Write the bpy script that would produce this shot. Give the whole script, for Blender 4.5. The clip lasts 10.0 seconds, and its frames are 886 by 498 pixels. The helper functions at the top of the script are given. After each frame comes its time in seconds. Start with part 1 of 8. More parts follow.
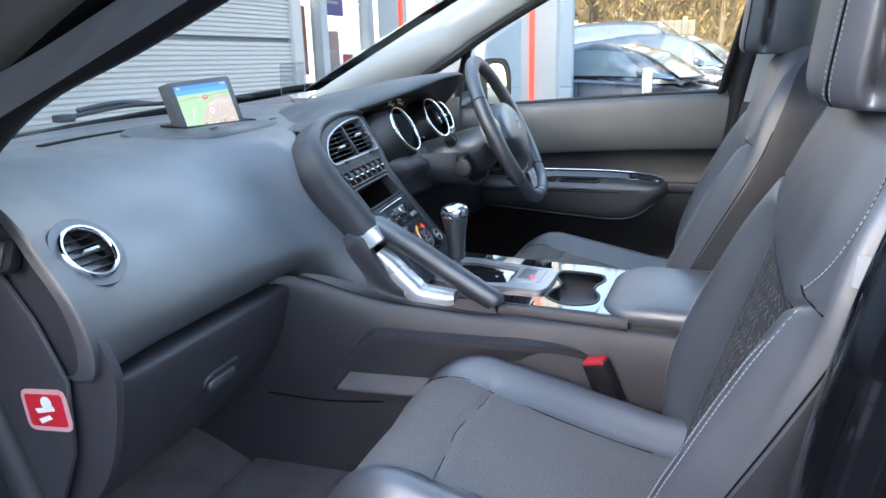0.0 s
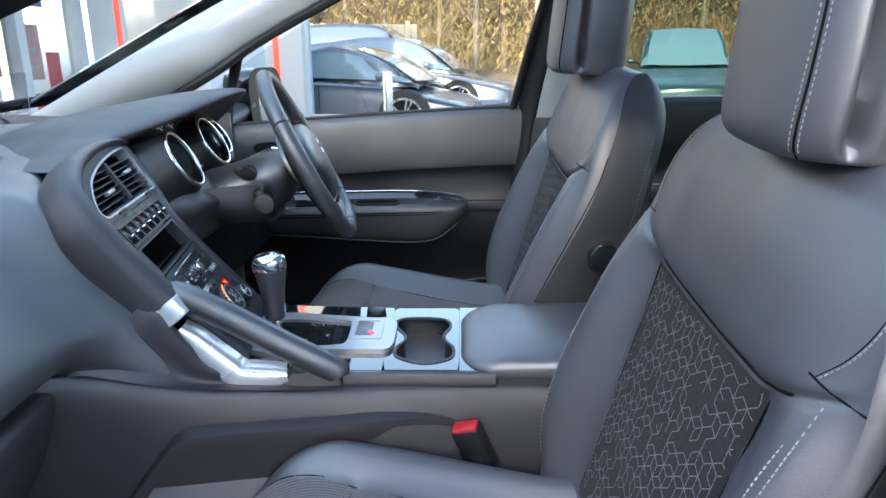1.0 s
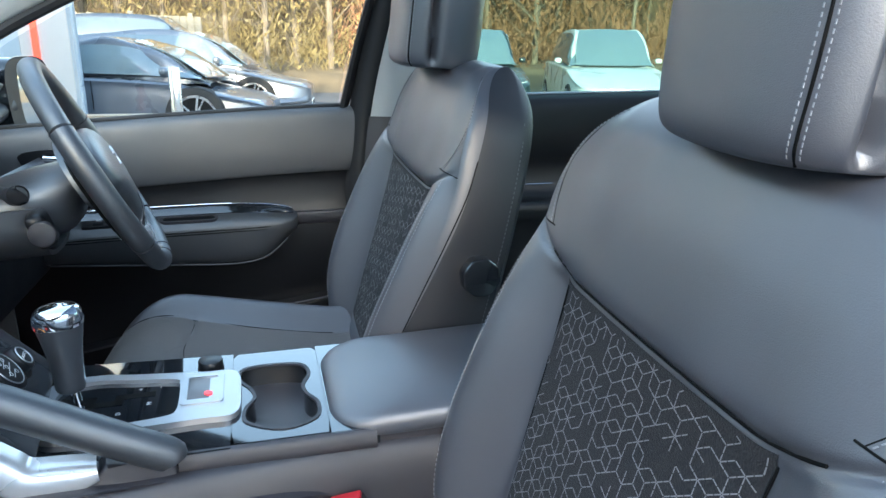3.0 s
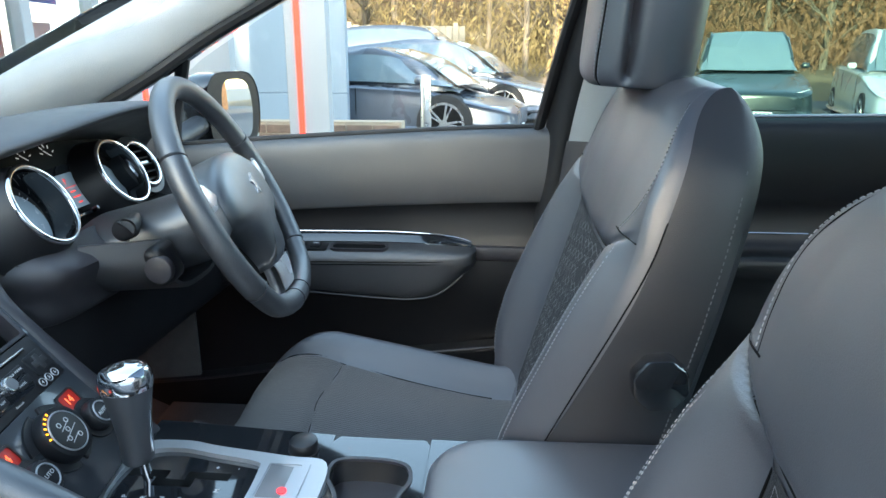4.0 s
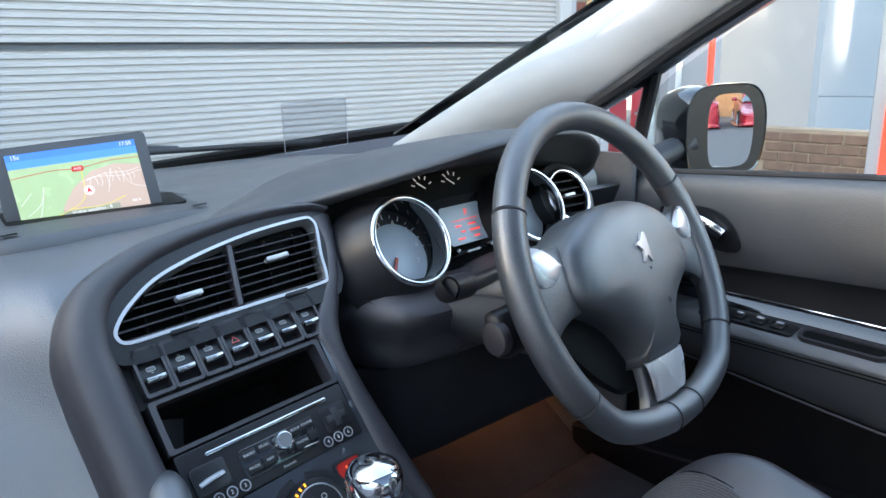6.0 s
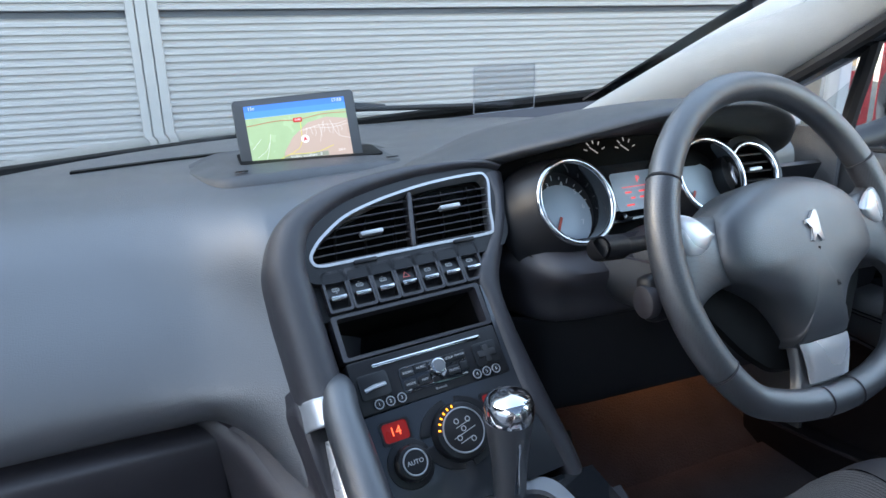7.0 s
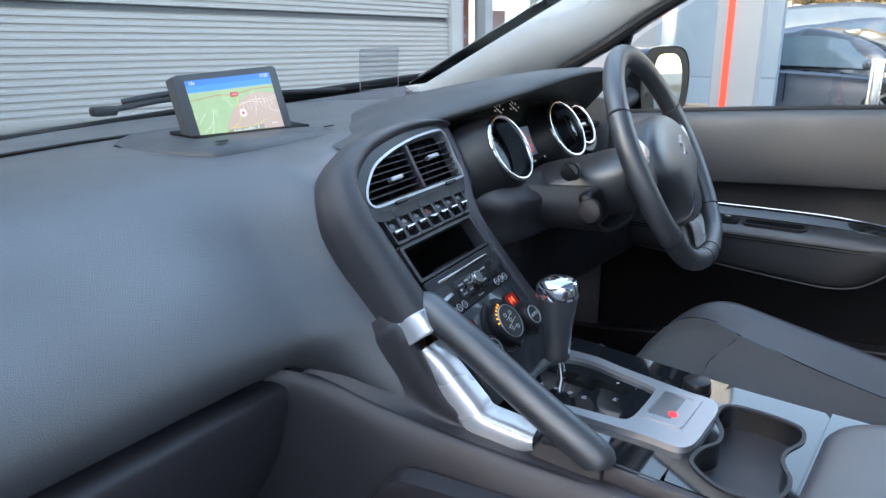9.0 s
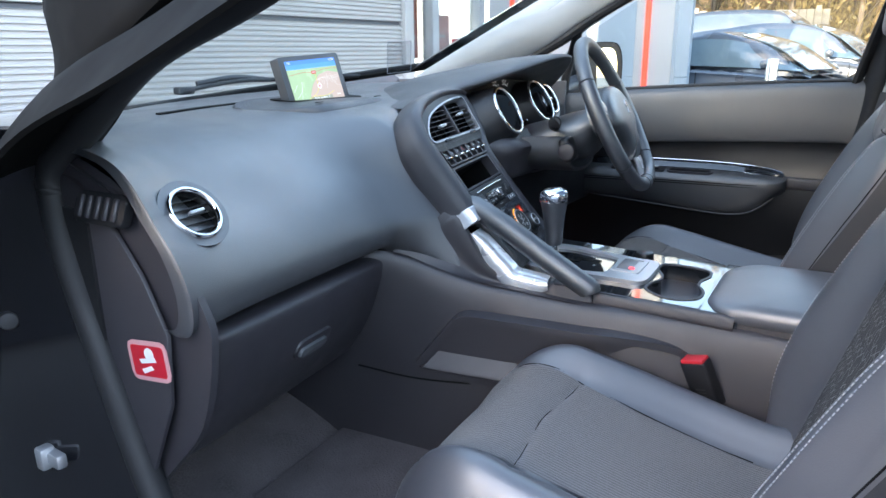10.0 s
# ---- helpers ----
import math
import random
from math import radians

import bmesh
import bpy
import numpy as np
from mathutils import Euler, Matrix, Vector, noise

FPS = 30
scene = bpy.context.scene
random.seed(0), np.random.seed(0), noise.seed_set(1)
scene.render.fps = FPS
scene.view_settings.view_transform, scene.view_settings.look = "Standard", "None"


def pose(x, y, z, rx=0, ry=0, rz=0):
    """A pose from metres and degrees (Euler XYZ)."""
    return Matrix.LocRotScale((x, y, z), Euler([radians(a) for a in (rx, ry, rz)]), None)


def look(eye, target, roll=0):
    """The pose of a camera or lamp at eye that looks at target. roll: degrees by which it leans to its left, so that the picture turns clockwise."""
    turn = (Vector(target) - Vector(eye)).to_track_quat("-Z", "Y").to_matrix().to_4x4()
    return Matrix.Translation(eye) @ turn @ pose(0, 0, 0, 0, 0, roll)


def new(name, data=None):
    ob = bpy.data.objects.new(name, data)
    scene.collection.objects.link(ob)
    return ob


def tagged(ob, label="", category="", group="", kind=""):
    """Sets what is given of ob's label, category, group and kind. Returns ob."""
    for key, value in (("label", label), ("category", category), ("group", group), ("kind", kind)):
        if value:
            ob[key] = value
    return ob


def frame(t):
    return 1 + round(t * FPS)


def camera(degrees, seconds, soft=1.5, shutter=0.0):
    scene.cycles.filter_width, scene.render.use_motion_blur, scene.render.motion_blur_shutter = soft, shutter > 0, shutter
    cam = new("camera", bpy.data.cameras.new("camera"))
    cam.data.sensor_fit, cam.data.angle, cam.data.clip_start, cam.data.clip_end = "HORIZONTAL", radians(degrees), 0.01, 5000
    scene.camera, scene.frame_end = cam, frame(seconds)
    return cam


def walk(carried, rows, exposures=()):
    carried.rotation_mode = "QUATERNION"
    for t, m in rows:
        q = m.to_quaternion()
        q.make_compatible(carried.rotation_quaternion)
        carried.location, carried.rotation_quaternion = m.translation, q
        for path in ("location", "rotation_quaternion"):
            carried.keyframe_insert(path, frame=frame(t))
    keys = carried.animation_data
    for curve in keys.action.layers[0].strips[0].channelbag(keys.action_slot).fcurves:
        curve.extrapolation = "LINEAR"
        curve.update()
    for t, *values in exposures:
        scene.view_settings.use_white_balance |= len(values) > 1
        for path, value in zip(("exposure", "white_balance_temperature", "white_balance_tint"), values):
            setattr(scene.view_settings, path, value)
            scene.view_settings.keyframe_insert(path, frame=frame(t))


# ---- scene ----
cam = camera(66.0, 10.0)
PATH = [
    (0, (-1.298, 0.070, 1.160), (0.458, 0.854, 0.635), -1.6),
    (0.5, (-1.198, 0.182, 1.172), (0.681, 0.61, 0.635), -1.0),
    (1, (-1.119, 0.289, 1.196), (0.806, 0.343, 0.654), -0.5),
    (1.5, (-1.065, 0.374, 1.195), (0.834, 0.066, 0.65), -0.2),
    (2, (-1.047, 0.453, 1.197), (0.763, -0.198, 0.646), 0.4),
    (2.2, (-1.041, 0.468, 1.198), (0.753, -0.222, 0.644), 0.5),
    (3.3, (-0.83, 0.295, 1.179), (1.065, -0.043, 0.637), 0.4),
    (3.5, (-0.771, 0.251, 1.18), (1.146, 0.062, 0.642), 0.3),
    (4, (-0.65, 0.201, 1.196), (1.268, 0.393, 0.662), -0.1),
    (4.5, (-0.536, 0.187, 1.2), (1.305, 0.768, 0.675), -0.9),
    (5, (-0.423, 0.18, 1.223), (1.258, 1.122, 0.685), -1.0),
    (5.5, (-0.328, 0.175, 1.222), (1.135, 1.433, 0.694), -1.3),
    (6, (-0.276, 0.142, 1.215), (0.901, 1.677, 0.706), -1.8),
    (6.2, (-0.267, 0.123, 1.215), (0.782, 1.75, 0.711), -1.9),
    (7.3, (-0.267, 0.055, 1.221), (0.345, 1.861, 0.618), -1.4),
    (7.5, (-0.273, 0.056, 1.224), (0.35, 1.858, 0.617), -1.3),
    (8, (-0.334, 0.111, 1.224), (0.574, 1.787, 0.618), -1.0),
    (8.5, (-0.517, 0.19, 1.195), (0.707, 1.659, 0.609), -0.7),
    (9, (-0.774, 0.196, 1.171), (0.724, 1.400, 0.604), -0.5),
    (9.5, (-1.044, 0.143, 1.158), (0.619, 1.130, 0.594), -0.3),
    (10, (-1.28, 0.072, 1.141), (0.352, 1.117, 0.583), -0.6),
]
walk(cam, [(t, look(eye, target, roll)) for t, eye, target, roll in PATH], exposures=[(0.0, 4.00, 7250, 17), (1.0, 3.88, 7150, 16), (2.0, 3.96, 7000, 15), (3.5, 4.08, 7300, 8), (4.5, 4.18, 7550, 10), (6.0, 4.00, 7650, 18), (7.5, 3.84, 7650, 19), (9.0, 3.74, 7500, 18), (10.0, 3.96, 7350, 17)])
SKY_STRENGTH, SUN_STRENGTH = 0.15, 1.2
SUN_ELEV, SUN_AZ = 12.0, 282.0
world = bpy.data.worlds.new("sky")
scene.world = world
world.use_nodes = True
wn = world.node_tree
sky = wn.nodes.new("ShaderNodeTexSky")
sky.sky_type, sky.sun_disc = "NISHITA", False
sky.sun_elevation, sky.sun_rotation = radians(SUN_ELEV), radians(SUN_AZ)
sky.air_density, sky.dust_density = 1.0, 0.8
wn.links.new(sky.outputs[0], wn.nodes["Background"].inputs[0])
wn.nodes["Background"].inputs[1].default_value = SKY_STRENGTH
sun = new("sun", bpy.data.lights.new("sun", "SUN"))
sun.data.energy, sun.data.angle, sun.data.color = SUN_STRENGTH, radians(1.5), (1.0, 0.90, 0.76)
_a, _e = radians(SUN_AZ), radians(SUN_ELEV)
sun.matrix_world = look((20 * math.sin(_a) * math.cos(_e), 20 * math.cos(_a) * math.cos(_e), 20 * math.sin(_e)), (0, 0, 0))


# ---- materials ----
def ramp_mix(nt, fac, a, b):
    m = nt.nodes.new("ShaderNodeMix")
    m.data_type = "RGBA"
    nt.links.new(fac, m.inputs["Factor"])
    for sock, v in ((m.inputs["A"], a), (m.inputs["B"], b)):
        if isinstance(v, tuple):
            sock.default_value = (*v, 1)
        else:
            nt.links.new(v, sock)
    return m.outputs["Result"]


def noise_fac(nt, co, scale, detail=3.0, lo=0.35, hi=0.65):
    n = nt.nodes.new("ShaderNodeTexNoise")
    n.inputs["Scale"].default_value, n.inputs["Detail"].default_value = scale, detail
    nt.links.new(co, n.inputs["Vector"])
    r = nt.nodes.new("ShaderNodeMapRange")
    r.inputs["From Min"].default_value, r.inputs["From Max"].default_value = lo, hi
    nt.links.new(n.outputs["Fac"], r.inputs["Value"])
    return r.outputs["Result"]


def mat(name, colour, rough=0.5, metal=0.0, grain=900.0, bump=0.0, vary=0.12, coat=0.0, spec=0.5, blotch=9.0, sheen=0.0, emit=0.0, ior=1.5):
    m = bpy.data.materials.new(name)
    m.use_nodes = True
    nt = m.node_tree
    b = nt.nodes["Principled BSDF"]
    co = nt.nodes.new("ShaderNodeTexCoord").outputs["Object"]
    f = noise_fac(nt, co, blotch)
    g = noise_fac(nt, co, grain)
    lo = tuple(max(0, c * (1 - vary)) for c in colour)
    hi = tuple(min(1, c * (1 + vary)) for c in colour)
    col = ramp_mix(nt, f, lo, hi)
    col2 = ramp_mix(nt, g, col, colour)
    nt.links.new(col2, b.inputs["Base Color"])
    rr = nt.nodes.new("ShaderNodeMapRange")
    rr.inputs["To Min"].default_value, rr.inputs["To Max"].default_value = max(0.0, rough * 0.85), min(1, rough * 1.12)
    nt.links.new(f, rr.inputs["Value"])
    nt.links.new(rr.outputs["Result"], b.inputs["Roughness"])
    b.inputs["Metallic"].default_value = metal
    b.inputs["Specular IOR Level"].default_value = spec
    b.inputs["IOR"].default_value = ior
    b.inputs["Coat Weight"].default_value = coat
    b.inputs["Coat Roughness"].default_value = 0.03
    b.inputs["Sheen Weight"].default_value = sheen
    if emit:
        nt.links.new(col2, b.inputs["Emission Color"])
        b.inputs["Emission Strength"].default_value = emit
    if bump:
        bp = nt.nodes.new("ShaderNodeBump")
        bp.inputs["Strength"].default_value, bp.inputs["Distance"].default_value = bump, 0.0008
        nt.links.new(g, bp.inputs["Height"])
        nt.links.new(bp.outputs["Normal"], b.inputs["Normal"])
    return m


def glass_mat(name, tint=(0.93, 0.97, 0.96), gloss=1.0):
    m = bpy.data.materials.new(name)
    m.use_nodes = True
    nt = m.node_tree
    nt.nodes.clear()
    out = nt.nodes.new("ShaderNodeOutputMaterial")
    tr, gl, mix = nt.nodes.new("ShaderNodeBsdfTransparent"), nt.nodes.new("ShaderNodeBsdfGlossy"), nt.nodes.new("ShaderNodeMixShader")
    lw = nt.nodes.new("ShaderNodeLayerWeight")
    lw.inputs["Blend"].default_value = 0.5
    pw = nt.nodes.new("ShaderNodeMath")
    pw.operation = "POWER"
    pw.inputs[1].default_value = 5.0
    nt.links.new(lw.outputs["Facing"], pw.inputs[0])
    mu = nt.nodes.new("ShaderNodeMath")
    mu.operation = "MULTIPLY_ADD"
    mu.inputs[1].default_value, mu.inputs[2].default_value = 0.5 * gloss, 0.03 * gloss
    nt.links.new(pw.outputs[0], mu.inputs[0])
    tr.inputs[0].default_value = (*tint, 1)
    gl.inputs["Roughness"].default_value = 0.01
    nt.links.new(mu.outputs[0], mix.inputs[0])
    nt.links.new(tr.outputs[0], mix.inputs[1])
    nt.links.new(gl.outputs[0], mix.inputs[2])
    nt.links.new(mix.outputs[0], out.inputs[0])
    return m


M_DASH = mat("soft_dash", (0.042, 0.044, 0.050), 0.42, grain=700, bump=0.30, vary=0.08, spec=1.0, ior=1.75)
M_DASH_TOP = mat("dash_top_skin", (0.038, 0.040, 0.045), 0.52, grain=700, bump=0.35, vary=0.08, spec=0.7, ior=1.6)
M_PLASTIC = mat("hard_plastic", (0.031, 0.028, 0.034), 0.44, grain=1100, bump=0.3, vary=0.1, spec=0.75, ior=1.55)
M_DARK = mat("black_plastic", (0.012, 0.012, 0.014), 0.40, vary=0.15)
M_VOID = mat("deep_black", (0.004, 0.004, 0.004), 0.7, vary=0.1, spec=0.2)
M_GLOSS = mat("piano_black", (0.012, 0.014, 0.017), 0.06, vary=0.05, coat=1.0)
# gloss black lifted to blue-grey: the sky's reflection is in the base colour
M_GLOSS_SKY = mat("gloss_sky_tint", (0.042, 0.048, 0.056), 0.22, 0.2, vary=0.06, coat=0.6)
M_CHROME = mat("chrome", (0.80, 0.81, 0.83), 0.10, 1.0, vary=0.04)
M_SATIN = mat("satin_silver", (0.54, 0.55, 0.57), 0.42, 0.80, vary=0.06, grain=500)
M_SILVER_PAINT = mat("silver_paint", (0.70, 0.70, 0.71), 0.27, 0.55, vary=0.05, grain=500)
M_LEATHER = mat("black_leather", (0.066, 0.068, 0.082), 0.42, grain=900, bump=0.16, vary=0.14, blotch=6, spec=1.0, ior=1.78)
M_LEATHER_W = mat("wheel_leather", (0.030, 0.033, 0.039), 0.40, grain=1000, bump=0.22, vary=0.12, spec=1.0, ior=1.75)
M_VINYL = mat("side_vinyl", (0.020, 0.021, 0.026), 0.46, grain=900, bump=0.2, vary=0.12, spec=0.7, ior=1.55)
M_PERF = mat("perforated_leather", (0.030, 0.033, 0.039), 0.42, grain=1000, bump=0.22, vary=0.12, spec=1.0, ior=1.7)
_nt = M_PERF.node_tree
_vo, _th, _mu = _nt.nodes.new("ShaderNodeTexVoronoi"), _nt.nodes.new("ShaderNodeMapRange"), _nt.nodes.new("ShaderNodeMix")
_vo.inputs["Scale"].default_value, _vo.inputs["Randomness"].default_value = 420.0, 0.15
_nt.links.new(_nt.nodes["Texture Coordinate"].outputs["Object"], _vo.inputs["Vector"])
_th.inputs["From Min"].default_value, _th.inputs["From Max"].default_value = 0.22, 0.34
_nt.links.new(_vo.outputs["Distance"], _th.inputs["Value"])
_mu.data_type = "RGBA"
_mu.inputs["A"].default_value, _mu.inputs["B"].default_value = (0.004, 0.004, 0.005, 1), (0.030, 0.033, 0.039, 1)
_nt.links.new(_th.outputs["Result"], _mu.inputs["Factor"])
_nt.links.new(_mu.outputs["Result"], _nt.nodes["Principled BSDF"].inputs["Base Color"])
_bp = _nt.nodes["Bump"]
_nt.links.new(_th.outputs["Result"], _bp.inputs["Height"])
M_STITCH = mat("white_thread", (0.36, 0.37, 0.39), 0.8, vary=0.1)
M_STITCH_G = mat("grey_thread", (0.16, 0.16, 0.17), 0.8, vary=0.1)
M_CARPET = mat("carpet", (0.112, 0.098, 0.102), 0.95, grain=260, bump=1.0, vary=0.3, spec=0.1)
M_KNIT = mat("knit_fabric", (0.040, 0.040, 0.043), 0.92, grain=600, bump=1.0, vary=0.2, spec=0.15, sheen=0.25)
M_HEADLINER = mat("headliner_cloth", (0.52, 0.53, 0.52), 0.95, grain=500, bump=0.4, vary=0.05, spec=0.1)
M_BODY = mat("black_car_paint", (0.006, 0.006, 0.008), 0.12, vary=0.05, coat=1.0)
M_RUBBER = mat("rubber", (0.016, 0.016, 0.018), 0.65, vary=0.1)
M_DOOR = mat("door_skin", (0.036, 0.038, 0.042), 0.48, grain=700, bump=0.35, vary=0.08, spec=1.0, ior=1.7)
# woven ribs across the knitted seat centres
_nt = M_KNIT.node_tree
_wv, _mx = _nt.nodes.new("ShaderNodeTexWave"), _nt.nodes.new("ShaderNodeMix")
_wv.inputs["Scale"].default_value, _wv.inputs["Distortion"].default_value = 62.0, 0.6
_nt.links.new(_nt.nodes["Texture Coordinate"].outputs["Object"], _wv.inputs["Vector"])
_mx.data_type = "RGBA"
_mx.inputs["A"].default_value, _mx.inputs["B"].default_value = (0.080, 0.079, 0.082, 1), (0.165, 0.163, 0.167, 1)
_nt.links.new(_wv.outputs["Fac"], _mx.inputs["Factor"])
_nt.links.new(_mx.outputs["Result"], _nt.nodes["Principled BSDF"].inputs["Base Color"])
M_RED = mat("red_button", (0.55, 0.02, 0.03), 0.35, vary=0.1)
M_GLASS = glass_mat("clear_glass", (0.87, 0.905, 0.90))
M_GLASS_T = glass_mat("tinted_glass", (0.50, 0.64, 0.60))
M_GLASS_R = glass_mat("roof_glass", (0.30, 0.33, 0.36))
M_MIRROR = mat("mirror_glass", (0.9, 0.92, 0.92), 0.01, 1.0, vary=0.0)


M_FABRIC = mat("woven_fabric", (0.036, 0.036, 0.039), 0.92, grain=650, bump=1.0, vary=0.2, spec=0.15, sheen=0.08)
M_WEAVE = mat("woven_line", (0.25, 0.25, 0.26), 0.9, grain=900, vary=0.25)


# ---- building helpers ----
def thing(name, label, category, at=(0, 0, 0), group="", kind=""):
    ob = new(name)
    ob.empty_display_size = 0.1
    ob.location = at
    return tagged(ob, label, category, group, kind)


ROLL = {"slope": 0.0, "ref": 0.0}  # the car leans a little on the sloping yard


def lean(slope=0.065, ref=0.0):
    ROLL["slope"], ROLL["ref"] = slope, ref


def part(name, bm, material, parent=None, label="", smooth=True, angle=38.0):
    """Link a bmesh, whose points are world places, as one mesh under a thing or a part."""
    if ROLL["slope"]:
        for v in bm.verts:
            v.co.z += ROLL["slope"] * (v.co.x - ROLL["ref"])
    me = bpy.data.meshes.new(name)
    bmesh.ops.recalc_face_normals(bm, faces=bm.faces)
    if smooth:
        for f in bm.faces:
            f.smooth = True
        lim = radians(angle)
        for e in bm.edges:
            if len(e.link_faces) == 2 and e.calc_face_angle(0.0) > lim:
                e.smooth = False
    bm.to_mesh(me)
    bm.free()
    me.materials.append(material)
    ob = new(name, me)
    if parent is not None:
        ob.parent = parent
        if parent.type == "EMPTY":
            ob.location = -Vector(parent.location)
    if label:
        ob["label"] = label
    return ob


def struct(name, bm, material, label, category, smooth=True):
    return tagged(part(name, bm, material, smooth=smooth), label, category, kind="structure")


def spline(pts, n, closed=False):
    """n points on a smooth curve through pts."""
    p = [Vector(q) for q in pts]
    k = len(p)
    segs = k if closed else k - 1
    out = []
    for i in range(n):
        s = i * segs / (n if closed else n - 1)
        j = min(int(s), segs - 1)
        f = s - j
        if closed:
            a, b, c, d = (p[(j + o) % k] for o in (-1, 0, 1, 2))
        else:
            b, c = p[j], p[j + 1]
            a = p[j - 1] if j > 0 else b * 2 - c
            d = p[j + 2] if j + 2 < k else c * 2 - b
        out.append(0.5 * (2 * b + (c - a) * f + (2 * a - 5 * b + 4 * c - d) * f * f + (3 * b - a - 3 * c + d) * f ** 3))
    return out


def grid(bm, rows, close_v=False, close_u=False, caps=False):
    """Faces over rows of points."""
    vs = [[bm.verts.new(p) for p in r] for r in rows]
    nu, nv = len(vs), len(vs[0])
    for i in range(nu if close_u else nu - 1):
        for j in range(nv if close_v else nv - 1):
            bm.faces.new((vs[i][j], vs[(i + 1) % nu][j], vs[(i + 1) % nu][(j + 1) % nv], vs[i][(j + 1) % nv]))
    if caps:
        bm.faces.new(vs[0])
        bm.faces.new(vs[-1])
    return vs


def surf(bm, sections, nu, nv, close_v=False, caps=False):
    """A smooth skin over cross-sections."""
    rows = [spline(s, nv, close_v) for s in sections]
    cols = [spline([r[j] for r in rows], nu) for j in range(nv)]
    return grid(bm, [[c[i] for c in cols] for i in range(nu)], close_v, caps=caps)


def solid(bm, t):
    bmesh.ops.recalc_face_normals(bm, faces=bm.faces)
    bmesh.ops.solidify(bm, geom=bm.faces[:], thickness=t)


def box(bm, size, m=None, bevel=0.0, segs=2):
    """A box round its centre, at the pose m (a place or a matrix)."""
    m = Matrix.Translation(m) if not isinstance(m, Matrix) else m
    b2 = bmesh.new()
    bmesh.ops.create_cube(b2, size=1.0, matrix=Matrix.Diagonal((*size, 1)))
    if bevel:
        bmesh.ops.bevel(b2, geom=b2.edges[:], offset=bevel, segments=segs, affect="EDGES", profile=0.5)
    add(bm, b2, m)
    return bm


def add(bm, b2, m=None):
    """Put the mesh b2, moved by m, into bm."""
    if m is not None:
        bmesh.ops.transform(b2, matrix=m, verts=b2.verts)
    remap = {v: bm.verts.new(v.co) for v in b2.verts}
    for f in b2.faces:
        bm.faces.new([remap[v] for v in f.verts])
    b2.free()


def cyl(bm, r1, r2, depth, m, n=32, bevel=0.0):
    """A round bar along its own z, centred at the pose m."""
    b2 = bmesh.new()
    bmesh.ops.create_cone(b2, cap_ends=True, segments=n, radius1=r1, radius2=r2, depth=depth)
    if bevel:
        es = [e for e in b2.edges if abs(e.verts[0].co.z - e.verts[1].co.z) < 1e-6]
        bmesh.ops.bevel(b2, geom=es, offset=bevel, segments=2, affect="EDGES", profile=0.5)
    add(bm, b2, m if isinstance(m, Matrix) else Matrix.Translation(m))
    return bm


def tube(bm, pts, rad, n=10, closed=False, flat=1.0, up=(0, 0, 1), count=None, caps=True):
    """A bar along a curve; rad: one radius or a function of 0..1; flat: its height against its width."""
    p = spline(pts, count or max(8, 6 * len(pts)), closed)
    rows = []
    k = len(p)
    for i, c in enumerate(p):
        a, b = p[(i - 1) % k] if closed or i else p[0], p[(i + 1) % k] if closed or i < k - 1 else p[-1]
        t = (b - a).normalized()
        s = t.cross(Vector(up))
        s = s.normalized() if s.length > 1e-6 else Vector((1, 0, 0))
        w = s.cross(t)
        r = rad(i / (k - 1)) if callable(rad) else rad
        rows.append([c + s * r * math.cos(2 * math.pi * j / n) + w * r * flat * math.sin(2 * math.pi * j / n) for j in range(n)])
    grid(bm, rows, True, closed, caps and not closed)
    return bm


def rrect(w, h, r, n=5):
    out = []
    for cx, cy, a0 in ((w / 2 - r, h / 2 - r, 0), (-w / 2 + r, h / 2 - r, 90), (-w / 2 + r, -h / 2 + r, 180), (w / 2 - r, -h / 2 + r, 270)):
        out += [(cx + r * math.cos(radians(a0 + 90 * i / n)), cy + r * math.sin(radians(a0 + 90 * i / n))) for i in range(n + 1)]
    return out


def prism(bm, poly, z0, z1, m=None, bevel=0.0, segs=2):
    """A flat outline raised from z0 to z1 in the frame m, with its upper rim rounded."""
    b2 = bmesh.new()
    lo = [b2.verts.new((x, y, z0)) for x, y in poly]
    hi = [b2.verts.new((x, y, z1)) for x, y in poly]
    n = len(poly)
    b2.faces.new(lo)
    top = b2.faces.new(hi)
    for i in range(n):
        b2.faces.new((lo[i], lo[(i + 1) % n], hi[(i + 1) % n], hi[i]))
    if bevel:
        bmesh.ops.bevel(b2, geom=list(top.edges), offset=bevel, segments=segs, affect="EDGES", profile=0.5)
    add(bm, b2, m)
    return bm


def hoop(bm, outer, inner, z0, z1, m=None, bevel=0.0):
    """A flat frame between two outlines of as many points."""
    b2 = bmesh.new()
    n = len(outer)
    lay = [[b2.verts.new((x, y, z)) for x, y in p] for p, z in ((outer, z0), (outer, z1), (inner, z1), (inner, z0))]
    for k in range(4):
        for i in range(n):
            b2.faces.new((lay[k][i], lay[k][(i + 1) % n], lay[(k + 1) % 4][(i + 1) % n], lay[(k + 1) % 4][i]))
    if bevel:
        es = [e for e in b2.edges if e.verts[0].co.z > max(z0, z1) - 1e-7 and e.verts[1].co.z > max(z0, z1) - 1e-7 and len(e.link_faces) == 2 and e.calc_face_angle(0) > 0.5]
        bmesh.ops.bevel(b2, geom=es, offset=bevel, segments=2, affect="EDGES", profile=0.5)
    add(bm, b2, m)
    return bm


def circle(r, n=32, cx=0.0, cy=0.0):
    return [(cx + r * math.cos(2 * math.pi * i / n), cy + r * math.sin(2 * math.pi * i / n)) for i in range(n)]


